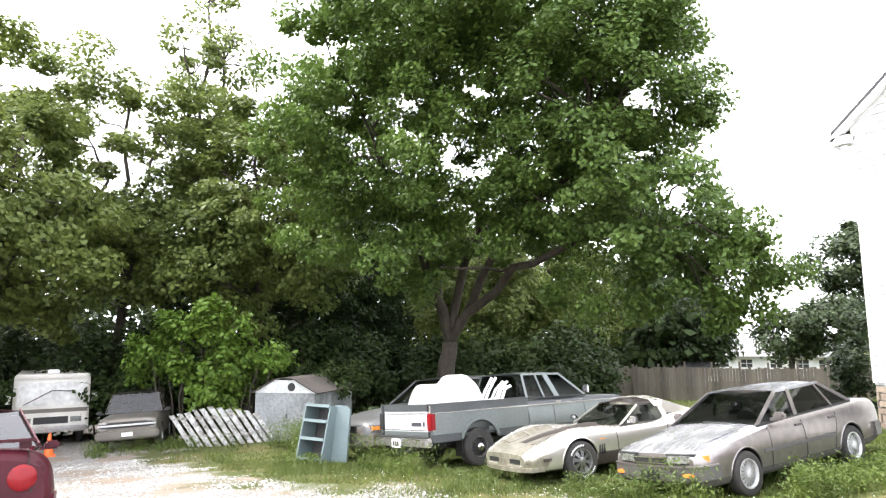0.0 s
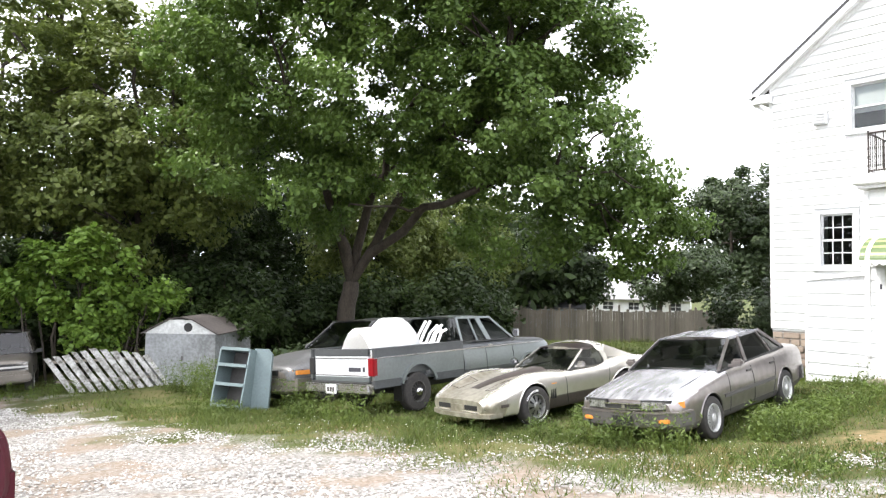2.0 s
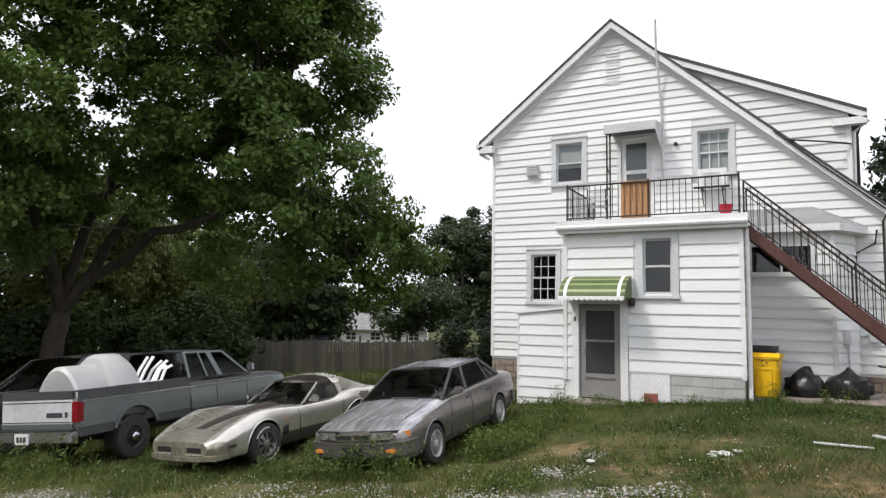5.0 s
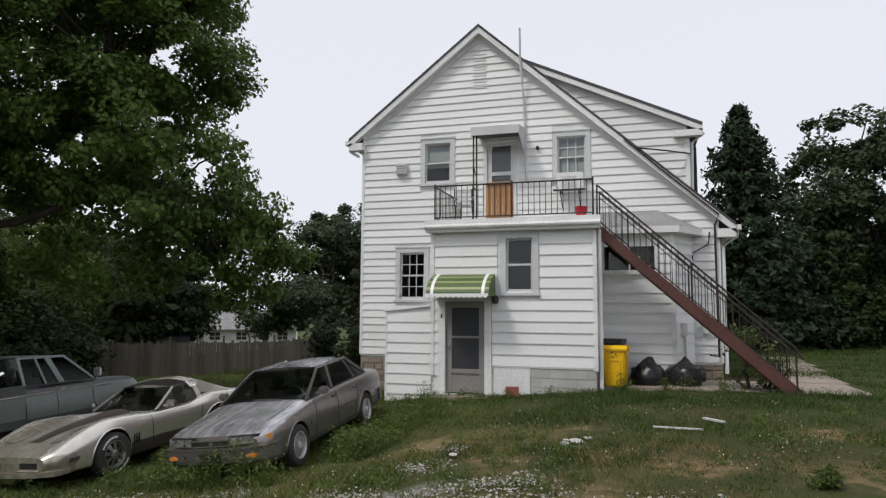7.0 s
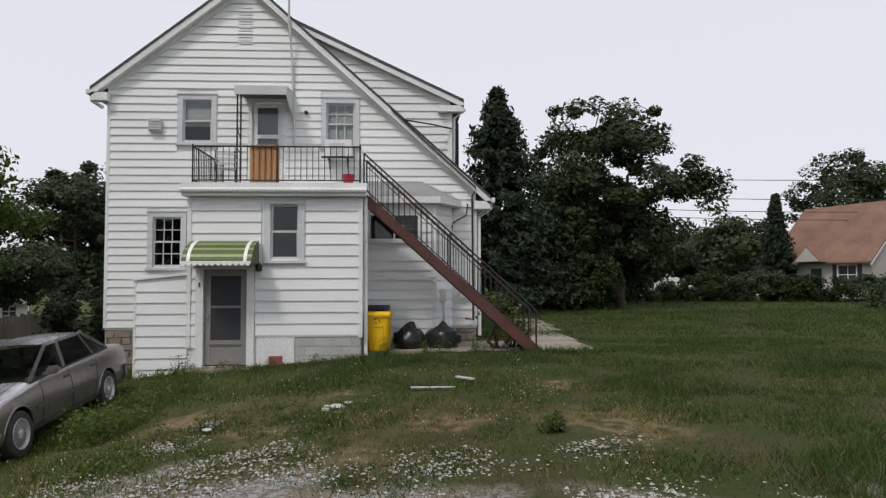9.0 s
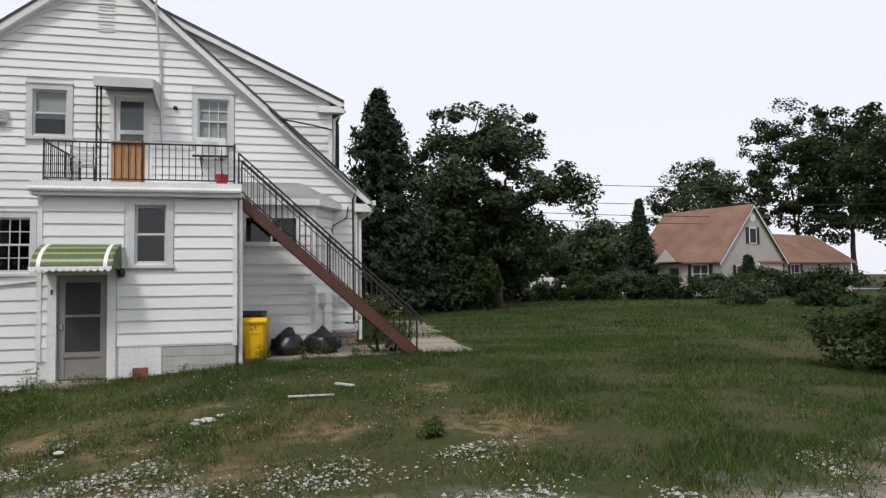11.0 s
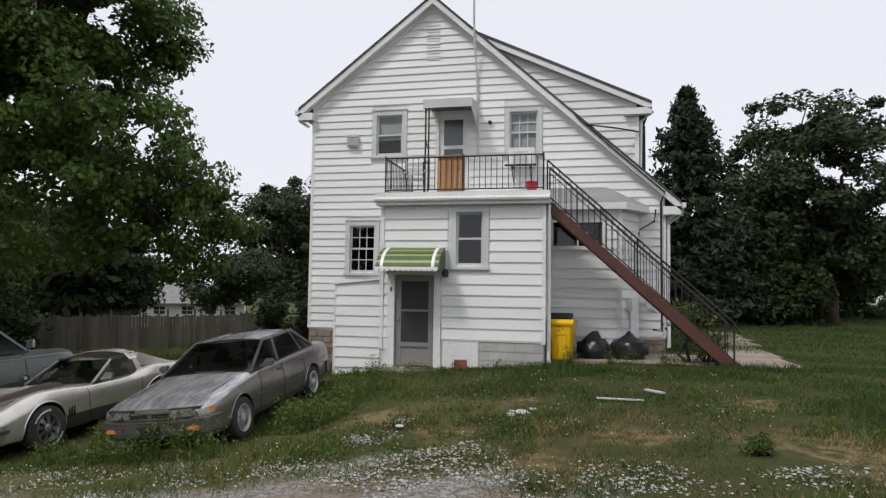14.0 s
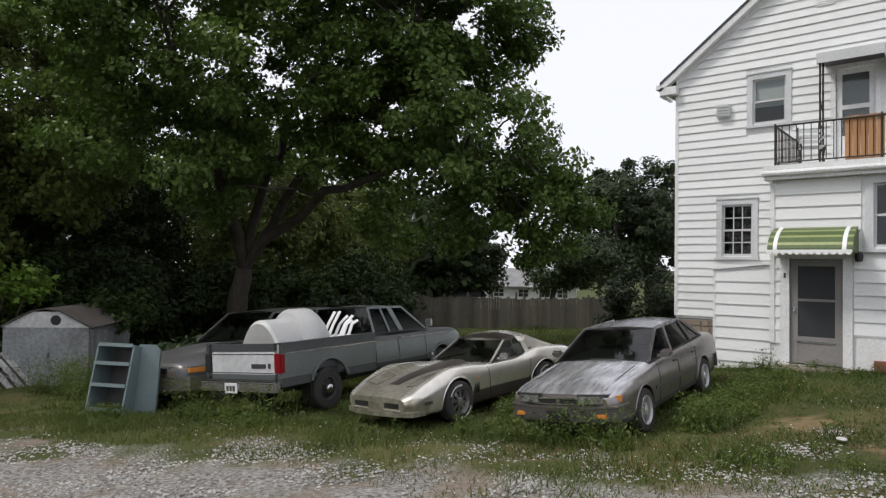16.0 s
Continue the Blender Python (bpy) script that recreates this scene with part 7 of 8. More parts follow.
spruce(57.2, -31.6, 9.2, 2.0, "narrow cedar beside the grey house")
spruce(49.3, -37.4, 3.4, 0.7, "small clipped conifer at the grey house wall")


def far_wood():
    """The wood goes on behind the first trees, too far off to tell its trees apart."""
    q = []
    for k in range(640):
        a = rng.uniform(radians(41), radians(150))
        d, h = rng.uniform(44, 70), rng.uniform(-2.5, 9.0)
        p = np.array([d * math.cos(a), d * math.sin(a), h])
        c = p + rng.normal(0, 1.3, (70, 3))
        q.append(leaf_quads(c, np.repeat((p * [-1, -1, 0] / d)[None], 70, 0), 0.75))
    # same shade-darkened leaf colour as the undergrowth
    tagged(new("far_wood", stuff_mesh("far_wood", np.concatenate(q), 4, LEAF_DARK_SHADE)), "dark wood continuing behind the first row of trees", "trees", kind="stuff")


far_wood()


# ---- grass, weeds and stones ----
def blades(x, y, length, width, lean=0.35):
    n = len(x)
    z = ground_z(x, y) - 0.01
    a = rng.uniform(0, 2 * math.pi, n)
    w = np.stack([np.cos(a), np.sin(a), np.zeros(n)], 1) * width[:, None]
    tip = np.stack([rng.normal(0, lean, n) * length, rng.normal(0, lean, n) * length, length], 1)
    p = np.stack([x, y, z], 1)
    return np.stack([p - w, p + w, p + tip], 1)


def indoors(x, y):
    return (x > 13.85) & (x < 26) & (y > -0.5) & (y < 9.1) & ~((x < 16.45) & (y > 7.25)) & ~((x < 15.3) & (y < 2.2)) | (x > 14.2) & (x < 17.5) & (y < 2.2) & (y > -3.2)


def patchy(x, y):
    return 0.5 + 0.25 * np.sin(1.9 * x + 0.7 * y) * np.sin(1.3 * y - 0.9 * x + 1) + 0.25 * np.sin(0.73 * x - 0.5 * y + 2) * np.sin(0.9 * y + 0.6 * x)


def scatter(n, x0, x1, y0, y1):
    x, y = rng.uniform(x0, x1, n), rng.uniform(y0, y1, n)
    ok = ~indoors(x, y)
    return x[ok], y[ok]


def field(name, label, parts, mat, sides=3):
    ob = new(name, stuff_mesh(name, np.concatenate(parts), sides, mat))
    return tagged(ob, label, "grass", kind="stuff")


green, rough, dry = [], [], []
for n, box4, lo, hi, wid in ((340000, (3.5, 17, -9, 18.5), 0.05, 0.14, 0.0075), (110000, (14, 34, -24, 0), 0.06, 0.14, 0.013), (36000, (30, 56, -40, 6), 0.10, 0.22, 0.022), (45000, (9, 34, 8, 26), 0.10, 0.28, 0.015), (16000, (-3, 9, 16, 27), 0.06, 0.16, 0.012), (14000, (5, 30, -32, -9), 0.08, 0.2, 0.014)):
    x, y = scatter(n, *box4)
    off = x - drive_edge(y) + (patchy(x, y) - 0.5) * 2.2
    keep = rng.uniform(0, 1, len(x)) < smoothstep((off + 1.1) / 2.0) * (0.35 + 0.65 * smoothstep((patchy(x * 1.7 + 3, y * 1.7) - 0.18) / 0.35))
    x, y = x[keep], y[keep]
    tall = 0.6 + 0.9 * smoothstep((patchy(x, y + 5) - 0.45) / 0.3)
    length = rng.uniform(lo, hi, len(x)) * tall
    bare = np.max([np.exp(-((x - sx) ** 2 + (y - sy) ** 2) / sr**2) for sx, sy, sr in BARE], axis=0)
    length = length * (1 - 0.6 * bare)
    worn = np.exp(-(((x - 7.4) / 2.6) ** 2) - ((y - 1.2) / 3.6) ** 2)
    fine = patchy(x * 4.1 + 1, y * 3.7 + 2)
    brown = rng.uniform(0, 1, len(x)) < 0.06 + 0.6 * bare + 0.75 * worn * smoothstep((fine - 0.42) / 0.2) + 0.3 * smoothstep((patchy(x * 0.8 + 9, y * 0.8 - 2) - 0.56) / 0.15) * (x < 13)
    yard = rng.uniform(2, 7, len(x)) < y
    for some, dest in ((~brown & ~yard, green), (~brown & yard, rough), (brown, dry)):
        dest.append(blades(x[some], y[some], length[some] * (0.6 if dest is dry else 1.0), np.full(some.sum(), wid), 0.6))
field("lawn_grass", "rough green lawn grass with thin patches", green, GRASS)
field("rough_grass", "rough yellow-green grass round the parked cars", rough, ROUGHGRASS)
field("dry_grass", "dry straw-coloured grass in patches", dry, DRYGRASS)

# tall weeds round the parked cars and along the walls
spots = []
for x0, x1, y0, y1, n, h in ((8.8, 12.6, 5.3, 6.15, 110, 0.24), (7.1, 7.45, 6.0, 9.0, 34, 0.22), (6.3, 6.8, 9.2, 11.4, 22, 0.16), (5.6, 6.2, 11.8, 14.4, 40, 0.24), (4.6, 5.2, 15.2, 16.6, 26, 0.25), (7.6, 12, 7.95, 9.1, 90, 0.24), (7.2, 12, 11.1, 12.1, 70, 0.3), (13.2, 13.8, 2.4, 7.4, 40, 0.16), (10.5, 13.5, 7.2, 10.5, 150, 0.28), (5.5, 10, 18.0, 21.5, 140, 0.7), (0.5, 5, 22.0, 24.0, 60, 0.35), (14.0, 14.3, -0.8, 1.9, 16, 0.3), (5.7, 6.3, 11.5, 14.5, 16, 0.6), (7.0, 7.3, 6.0, 8.0, 12, 0.45), (8.4, 9.4, 5.5, 6.0, 24, 0.4), (13.55, 13.7, 5.95, 6.2, 3, 0.45), (6.5, 10.0, 2.0, 5.6, 70, 0.16), (8.0, 13.0, -6, 2.2, 60, 0.14)):
    spots += [(rng.uniform(x0, x1), rng.uniform(y0, y1), h * rng.uniform(0.5, 1.4)) for _ in range(n)]
quads, stalks = [], []
for x, y, h in spots:
    z, k = gz(x, y), int(24 + 90 * h)
    u = rng.uniform(0.05, 1, k)
    c = np.stack([x + rng.normal(0, 0.16 * h + 0.03, k), y + rng.normal(0, 0.16 * h + 0.03, k), z + h * u], 1)
    quads.append(leaf_quads(c, np.stack([c[:, 0] - x, c[:, 1] - y, np.full(k, 0.3)], 1), 0.05 + 0.035 * h, 0.32))
    stalks.append(blades(np.full(8, x) + rng.normal(0, 0.05, 8), np.full(8, y) + rng.normal(0, 0.05, 8), h * rng.uniform(0.6, 1.25, 8), np.full(8, 0.006), 0.18))
field("tall_weeds", "tall leafy weeds round the parked cars and walls", quads, WEED, 4)
field("weed_stalks", "upright grass stalks among the weeds", stalks, ROUGHGRASS)
x, y = scatter(3600, 4.5, 13, -1, 13)
keep = (x > drive_edge(y) - 0.8) & (patchy(x * 1.3 + 4, y * 1.3) > 0.5)
x, y = x[keep], y[keep]
c = np.stack([x, y, ground_z(x, y) + rng.uniform(0.06, 0.15, len(x))], 1)
field("clover_flowers", "small white clover flowers scattered in the grass", [leaf_quads(c, np.zeros_like(c), 0.015, 0.9)], CLOVER, 4)


def stones(x, y, size, name, label):
    k = len(x)
    base = np.array([(1, 0, 0), (0, 1, 0), (-1, 0, 0), (0, -1, 0), (0, 0, 0.8), (0, 0, -0.5)], float)
    v = base[None] * rng.uniform(0.6, 1.35, (k, 6, 1)) * (size * rng.uniform(0.4, 1.6, (k, 1, 1)))
    a = rng.uniform(0, 6.3, k)
    rx, ry = v[:, :, 0] * np.cos(a)[:, None] - v[:, :, 1] * np.sin(a)[:, None], v[:, :, 0] * np.sin(a)[:, None] + v[:, :, 1] * np.cos(a)[:, None]
    v = np.stack([rx + x[:, None], ry + y[:, None], v[:, :, 2] * 0.7 + (ground_z(x, y) + 0.006)[:, None]], 2)
    tri = np.array([(0, 1, 4), (1, 2, 4), (2, 3, 4), (3, 0, 4), (1, 0, 5), (2, 1, 5), (3, 2, 5), (0, 3, 5)])
    f = (tri[None] + (np.arange(k) * 6)[:, None, None]).reshape(-1, 3)
    me = bpy.data.meshes.new(name)
    me.from_pydata(v.reshape(-1, 3).tolist(), [], f.tolist())
    me.materials.append(PEBBLE)
    tagged(new(name, me), label, "gravel", kind="stuff")


n = 130000
x, y = rng.uniform(-2.5, 7.4, n), rng.uniform(-6, 21, n)
off = drive_edge(y) - x + (patchy(x * 1.2, y * 1.2 + 3) - 0.5) * 3.0
keep = (rng.uniform(0, 1, n) < smoothstep((off + 0.5) / 1.3)) & (rng.uniform(0, 1, n) < 0.06 + 1.1 * smoothstep((patchy(x * 1.5 + 2, y * 1.9) - 0.34) / 0.3))
stones(x[keep], y[keep], 0.019, "gravel", "loose pale limestone gravel on the drive")
sx, sy = [np.concatenate([rng.normal(q[i], q[2] * 0.6, int(800 * q[2] ** 1.5) + 30) for q in STONY]) for i in (0, 1)]
stones(sx, sy, 0.017, "stray_gravel", "white stones scattered in the grass beside the drive")

# ---- things in the yard ----
def shelf_unit():
    x, y = 5.1, 15.9
    a = thing("steel_shelf", "grey-green steel shelf unit leaning back in the weeds", "shelf", Matrix.Translation((x, y, gz(x, y) - 0.03)) @ pose(0, 0, 0, 0, 0, 27) @ pose(0, 0, 0, 0, 14, 0) @ Matrix.Scale(1.18, 4))
    # the open front looks along -x
    part("side_panel", boxes((-0.03, 0.40, -0.36, -0.33, 0, 1.22)), SHELFGREEN, a)
    part("side_panel", boxes((-0.03, 0.40, 0.33, 0.36, 0, 1.22)), SHELFGREEN, a)
    part("back_panel", boxes((0.38, 0.40, -0.33, 0.33, 0.02, 1.2)), SEDANDARK, a)
    for z in (0.12, 0.52, 0.88, 1.19):
        part("shelf", boxes((-0.03, 0.38, -0.33, 0.33, z, z + 0.035)), SHELFGREEN, a)
        part("shelf_lip", boxes((-0.045, -0.031, -0.33, 0.33, z - 0.01, z + 0.05)), SHELFGREEN, a)
    x, y = 5.72, 15.55
    p = thing("metal_sheet", "grey-green steel sheet leaning beside the shelf unit", "sheet", Matrix.Translation((x, y, gz(x, y) - 0.03)) @ pose(0, 0, 0, 0, 0, 40) @ pose(0, 0, 0, 0, 8, 0) @ Matrix.Scale(1.15, 4))
    part("panel", prism(bmesh.new(), [(-0.22, 0), (0.22, 0), (0.22, 1.08), (0.15, 1.2), (-0.12, 1.2), (-0.22, 1.1)], -0.02, 0.02, "x"), SHELFGREEN, p)
    part("rim", boxes((-0.05, -0.021, -0.22, -0.19, 0, 1.1), (-0.05, -0.021, 0.19, 0.22, 0, 1.1)), SHELFGREEN, p)


def shed():
    x, y = 7.35, 23.4
    a = thing("metal_shed", "small pale grey sheet-metal shed with a white gable", "shed", Matrix.Translation((x, y, gz(x, y) - 0.05)) @ pose(0, 0, 0, 0, 0, -44))
    w, d, h, top = 1.1, 1.5, 1.62, 2.05
    # the gable looks along -y
    front = part("front_wall", boxes((-w, w, -d - 0.02, -d, 0, h)), SHEDMETAL, a)
    for s in (-1, 1):
        bm = bmesh.new()
        n = 26
        pts = [(s * (w + (0.025 if (i // 2) % 2 else 0.0)), -d + 2 * d * i / n) for i in range(n + 1)]
        prism(bm, pts + [(s * (w - 0.02), d), (s * (w - 0.02), -d)], 0, h, "z")
        part("side_wall", bm, SHEDMETAL, a, "ribbed sheet side wall")
    part("back_wall", boxes((-w, w, d, d + 0.02, 0, h)), SHEDMETAL, a)
    g = part("gable", prism(bmesh.new(), [(-w - 0.05, h), (w + 0.05, h), (0.35, top), (-0.35, top)], -d - 0.04, -d - 0.02, "y"), SHEDWHITE, a, "white gable panel with a dark vent")
    part("vent", lathe(bmesh.new(), [(0.02, -d - 0.05), (0.13, -d - 0.05), (0.14, -d - 0.04)], 16, "y", (0.25, 0, h + 0.2)), BLACKPLASTIC, g)
    part("handle", boxes((0.06, 0.1, -d - 0.05, -d - 0.019, 0.8, 0.95)), SEDANDARK, front)
    for s in (-1, 1):
        part("roof_sheet", prism(bmesh.new(), [(s * (w + 0.1), h - 0.02), (s * 0.35, top + 0.01), (0, top + 0.06), (0, top + 0.09), (s * 0.36, top + 0.04), (s * (w + 0.12), h + 0.01)], -d - 0.1, d + 0.1, "y"), RUST, a, "rusted dark roof sheet")


def pallet_panel():
    x, y = 4.55, 22.7
    a = thing("picket_panel", "white peeling slatted fence panel lying propped before the shrub", "panel", Matrix.Translation((x, y, gz(x, y) - 0.05)) @ pose(0, 0, 0, 0, 0, -8) @ pose(0, 0, 0, -24, 0, 0))
    r = random.Random(3)
    for i in range(11):
        u = -1.35 + 0.26 * i
        lean, top = 0.62, 1.36 - 0.05 * abs(i - 5)
        q = [(u, 0.0), (u + 0.17, 0.0), (u + 0.17 - lean * top + r.uniform(-0.03, 0.03), top), (u - lean * top, top + r.uniform(-0.06, 0.04))]
        part("slat", prism(bmesh.new(), [(p[0] + 0.25, p[1]) for p in q], -0.012 + 0.004 * (i % 2), 0.012, "y"), PEELING, a)
    for z in (0.35, 0.95):
        part("rail", boxes((-1.35 - 0.3 * z, 1.45 - 0.6 * z, 0.014, 0.05, z, z + 0.09)), FENCEWOOD, a)


def lie(name, label, cat, bm, mat, x, y, yaw, dz=0.0):
    return solid(name, bm, mat, label, cat, m=Matrix.Translation((x, y, gz(x, y) + dz)) @ pose(0, 0, 0, 0, 0, yaw))


def wheelie_bin(x, y, mat, label, lid_mat, scale=1.0):
    a = thing("wheeled_bin", label, "bin", Matrix.Translation((x, y, gz(x, y) + 0.03)) @ pose(0, 0, 0, 0, 0, -8) @ Matrix.Scale(scale, 4))
    bm = bmesh.new()
    lo = [bm.verts.new((sx * 0.22, sy * 0.20, 0.06)) for sx, sy in ((-1, -1), (1, -1), (1, 1), (-1, 1))]
    hi = [bm.verts.new((sx * 0.28, sy * 0.25, 0.84)) for sx, sy in ((-1, -1), (1, -1), (1, 1), (-1, 1))]
    for i in range(4):
        bm.faces.new((lo[i], lo[(i + 1) % 4], hi[(i + 1) % 4], hi[i]))
    bm.faces.new(lo[::-1]), bm.faces.new(hi)
    bmesh.ops.bevel(bm, geom=list(bm.edges), offset=0.03, segments=2, affect="EDGES")
    part("tub", bm, mat, a, smooth=40)
    part("rim", boxes((-0.31, 0.31, -0.28, 0.28, 0.82, 0.865), bevel=0.015), mat, a)
    part("lid", prism(bmesh.new(), [(-0.32, 0.87), (0.34, 0.87), (0.30, 0.93), (-0.22, 0.95)], -0.285, 0.285, "y"), lid_mat, a, smooth=40)
    part("rib", boxes((-0.285, -0.24, -0.13, -0.10, 0.2, 0.66), (-0.285, -0.24, 0.10, 0.13, 0.2, 0.66), (-0.282, -0.25, -0.1, 0.1, 0.62, 0.66)), mat, a)
    for s in (-1, 1):
        part("wheel", lathe(bmesh.new(), [(0.10, -0.025), (0.11, 0), (0.10, 0.025)], 16, "y", (0.22, s * 0.26, 0.10)), BLACKPLASTIC, a, smooth=40)
    part("handle", tube(bmesh.new(), [(0.34, -0.2, 0.86), (0.40, -0.2, 0.88), (0.40, 0.2, 0.88), (0.34, 0.2, 0.86)], 0.016, 6), lid_mat, a)
    return a


shelf_unit(), shed(), pallet_panel()
yb = wheelie_bin(14.45, 1.98, BIN, "bright yellow plastic recycling bin beside the extension", BIN, 1.0)
bm = bmesh.new()
for i in range(3):
    t0 = 2 * math.pi * i / 3 + 0.4
    p = [(-0.292, 0.055 * math.cos(t0 + 0.2 * k), 0.755 + 0.055 * math.sin(t0 + 0.2 * k)) for k in range(7)]
    tube(bm, p, 0.010, 5)
part("recycling_mark", bm, INK, yb, "dark three-part ring mark")
wheelie_bin(15.05, 2.14, BINDARK, "dark grey wheeled bin behind the yellow one", BINDARK, 1.14)


def bag(x, y, r, squash, seed):
    g = np.random.default_rng(seed)
    bm = bmesh.new()
    bmesh.ops.create_icosphere(bm, subdivisions=3, radius=r)
    ph = g.uniform(0, 6, 6)
    for v in bm.verts:
        d = v.co.normalized()
        k = 1 + 0.10 * math.sin(7 * d.x + ph[0]) * math.sin(6 * d.y + ph[1]) + 0.06 * math.sin(13 * d.z + ph[2] + 5 * d.x) + 0.05 * math.sin(17 * d.y + ph[3])
        v.co = Vector((d.x * r * k, d.y * r * k, max(d.z * squash * r * k, -0.55 * r)))
        if d.z > 0.92:
            v.co.z += 0.10 * (d.z - 0.92) / 0.08
    lie("bin_bag", "full black plastic bin bag on the concrete slab", "bag", bm, BAG, x, y, 0, 0.55 * r).data.shade_smooth()


bag(15.05, 1.30, 0.38, 0.95, 1), bag(15.2, 0.52, 0.42, 0.75, 2)
thicket("stair_vine", "thin vine climbing the lower stair railing", [((14.95, -0.75, 1.0), (0.2, 0.6, 0.6)), ((15.0, -1.2, 0.5), (0.25, 0.5, 0.4))], 26, 800, 0.09, LEAF_WOOD, 0.2, 6, "vine")

# the concrete apron and path beside the house
r = random.Random(11)
path = [(14.3, 16.6, -0.75, 2.3), (14.35, 16.5, -2.95, -0.80), (16.6, 18.3, -3.05, -1.75), (18.4, 20.1, -3.2, -2.0), (20.2, 22.0, -3.4, -2.2), (22.1, 24.0, -3.6, -2.4), (24.1, 26.0, -3.8, -2.6)]
for i, (x0, x1, y0, y1) in enumerate(path):
    h = max(gz(x, y) for x in (x0, x1) for y in (y0, y1)) + 0.02
    q = [(x0 + r.uniform(-0.05, 0.05), y0 + r.uniform(-0.08, 0.08)), (x1, y0 + r.uniform(-0.1, 0.1)), (x1, y1 + r.uniform(-0.1, 0.1)), (x0, y1 + r.uniform(-0.06, 0.06))]
    solid("path_slab", prism(bmesh.new(), q, h - 0.16, h, "z"), CONCRETE, "worn cracked concrete slab beside the house", "slab", group="path slabs", kind="structure")

thicket("grass_tuft", "dark tuft of coarse grass on the lawn", [((7.0, -0.32, 0.12), (0.12, 0.12, 0.1))], 8, 420, 0.09, WEED, 0.13, 4, "grass", 0.2)
lie("loose_board", "pale weathered board lying in the grass", "board", boxes((-0.36, 0.36, -0.03, 0.03, 0.03, 0.05)), GREYTRIM, 10.15, 0.92, 88)
lie("loose_board", "pale weathered board lying in the grass", "board", boxes((-0.2, 0.2, -0.04, 0.04, 0.05, 0.075)), GREYTRIM, 10.7, 0.36, 40)
for x, y, s in ((9.2, 2.35, 0.10), (9.05, 2.5, 0.07), (9.4, 2.2, 0.07), (8.5, 4.0, 0.06), (9.28, 2.5, 0.05)):
    bm = bmesh.new()
    bmesh.ops.create_icosphere(bm, subdivisions=2, radius=s)
    for v in bm.verts:
        v.co = Vector((v.co.x * 1.2, v.co.y, v.co.z * 0.4)) * (1 + 0.15 * math.sin(9 * v.co.x / s) * math.cos(7 * v.co.y / s))
    lie("pale_stone", "pale flat rock lying in the grass", "rock", bm, PEBBLE, x, y, 20, 0.04)
lie("brick", "red brick standing against the white base panel", "brick", boxes((-0.05, 0.05, -0.14, 0.14, 0, 0.2), bevel=0.008), BRICK, 13.72, 4.15, 4)
bk = lathe(bmesh.new(), [(0.10, 0.0), (0.135, 0.24), (0.145, 0.25), (0.13, 0.245), (0.02, 0.05)], 20, "z")
solid("red_bucket", bk, REDBUCKET, "red plastic bucket on the balcony", "bucket", m=Matrix.Translation((14.15, 2.66, 3.84)), smooth=40)


def cone():
    x, y = -0.45, 24.4
    a = thing("traffic_cone", "orange traffic cone near the motorhome", "cone", Matrix.Translation((x, y, gz(x, y) + 0.01)))
    part("base", boxes((-0.19, 0.19, -0.19, 0.19, 0, 0.03), bevel=0.008), CONE, a)
    part("cone", lathe(bmesh.new(), [(0.14, 0.03), (0.035, 0.70), (0.03, 0.71)], 20, "z"), CONE, a, smooth=40)
    part("band", lathe(bmesh.new(), [(0.098, 0.32), (0.078, 0.44)], 20, "z"), WHITEPLASTIC, a, smooth=40)


cone()


def air_conditioner():
    a = thing("air_conditioner", "white window air conditioner on brackets above the balcony", "air conditioner", Matrix.Translation((16.2, 3.1, 4.82)), in_world=True)
    part("case", boxes((16.02, 16.46, 2.76, 3.42, 4.84, 5.28), bevel=0.015), TRIM, a)
    part("grille", boxes(*[(16.005, 16.02, 2.92, 3.30, 4.91 + 0.05 * i, 4.93 + 0.05 * i) for i in range(6)]), GREYTRIM, a)
    part("bracket", boxes((15.95, 16.47, 2.86, 2.89, 4.80, 4.838), (15.95, 16.47, 3.32, 3.35, 4.80, 4.838), (15.92, 15.95, 2.7, 3.5, 4.79, 4.84)), IRON, a)
    for y in (2.87, 3.33):
        part("strut", tube(bmesh.new(), [(15.95, y, 4.81), (WALL - 0.03, y, 4.45)], 0.014, 5), IRON, a)


air_conditioner()


def balcony_chair():
    a = thing("folding_chair", "grey folding chair standing on the balcony", "chair", Matrix.Translation((14.5, 5.45, 3.84)) @ pose(0, 0, 0, 0, 0, 200))
    for i in range(4):
        part("seat_slat", boxes((-0.20 + 0.105 * i, -0.115 + 0.105 * i, -0.21, 0.21, 0.42, 0.437), bevel=0.004), GREYTRIM, a)
    for i in range(3):
        part("back_slat", boxes((-0.27, -0.255, -0.20, 0.20, 0.56 + 0.11 * i, 0.63 + 0.11 * i), bevel=0.004), GREYTRIM, a)
    for y in (-0.21, 0.21):
        part("leg", tube(bmesh.new(), [(0.24, y, 0), (-0.24, y, 0.46), (-0.29, y, 0.90)], 0.014, 6), IRON, a)
        part("leg", tube(bmesh.new(), [(-0.24, y, 0), (0.20, y, 0.43)], 0.014, 6), IRON, a)
        part("armrest", boxes((-0.26, 0.16, y - 0.02, y + 0.02, 0.62, 0.64), bevel=0.004), GREYTRIM, a)


balcony_chair()


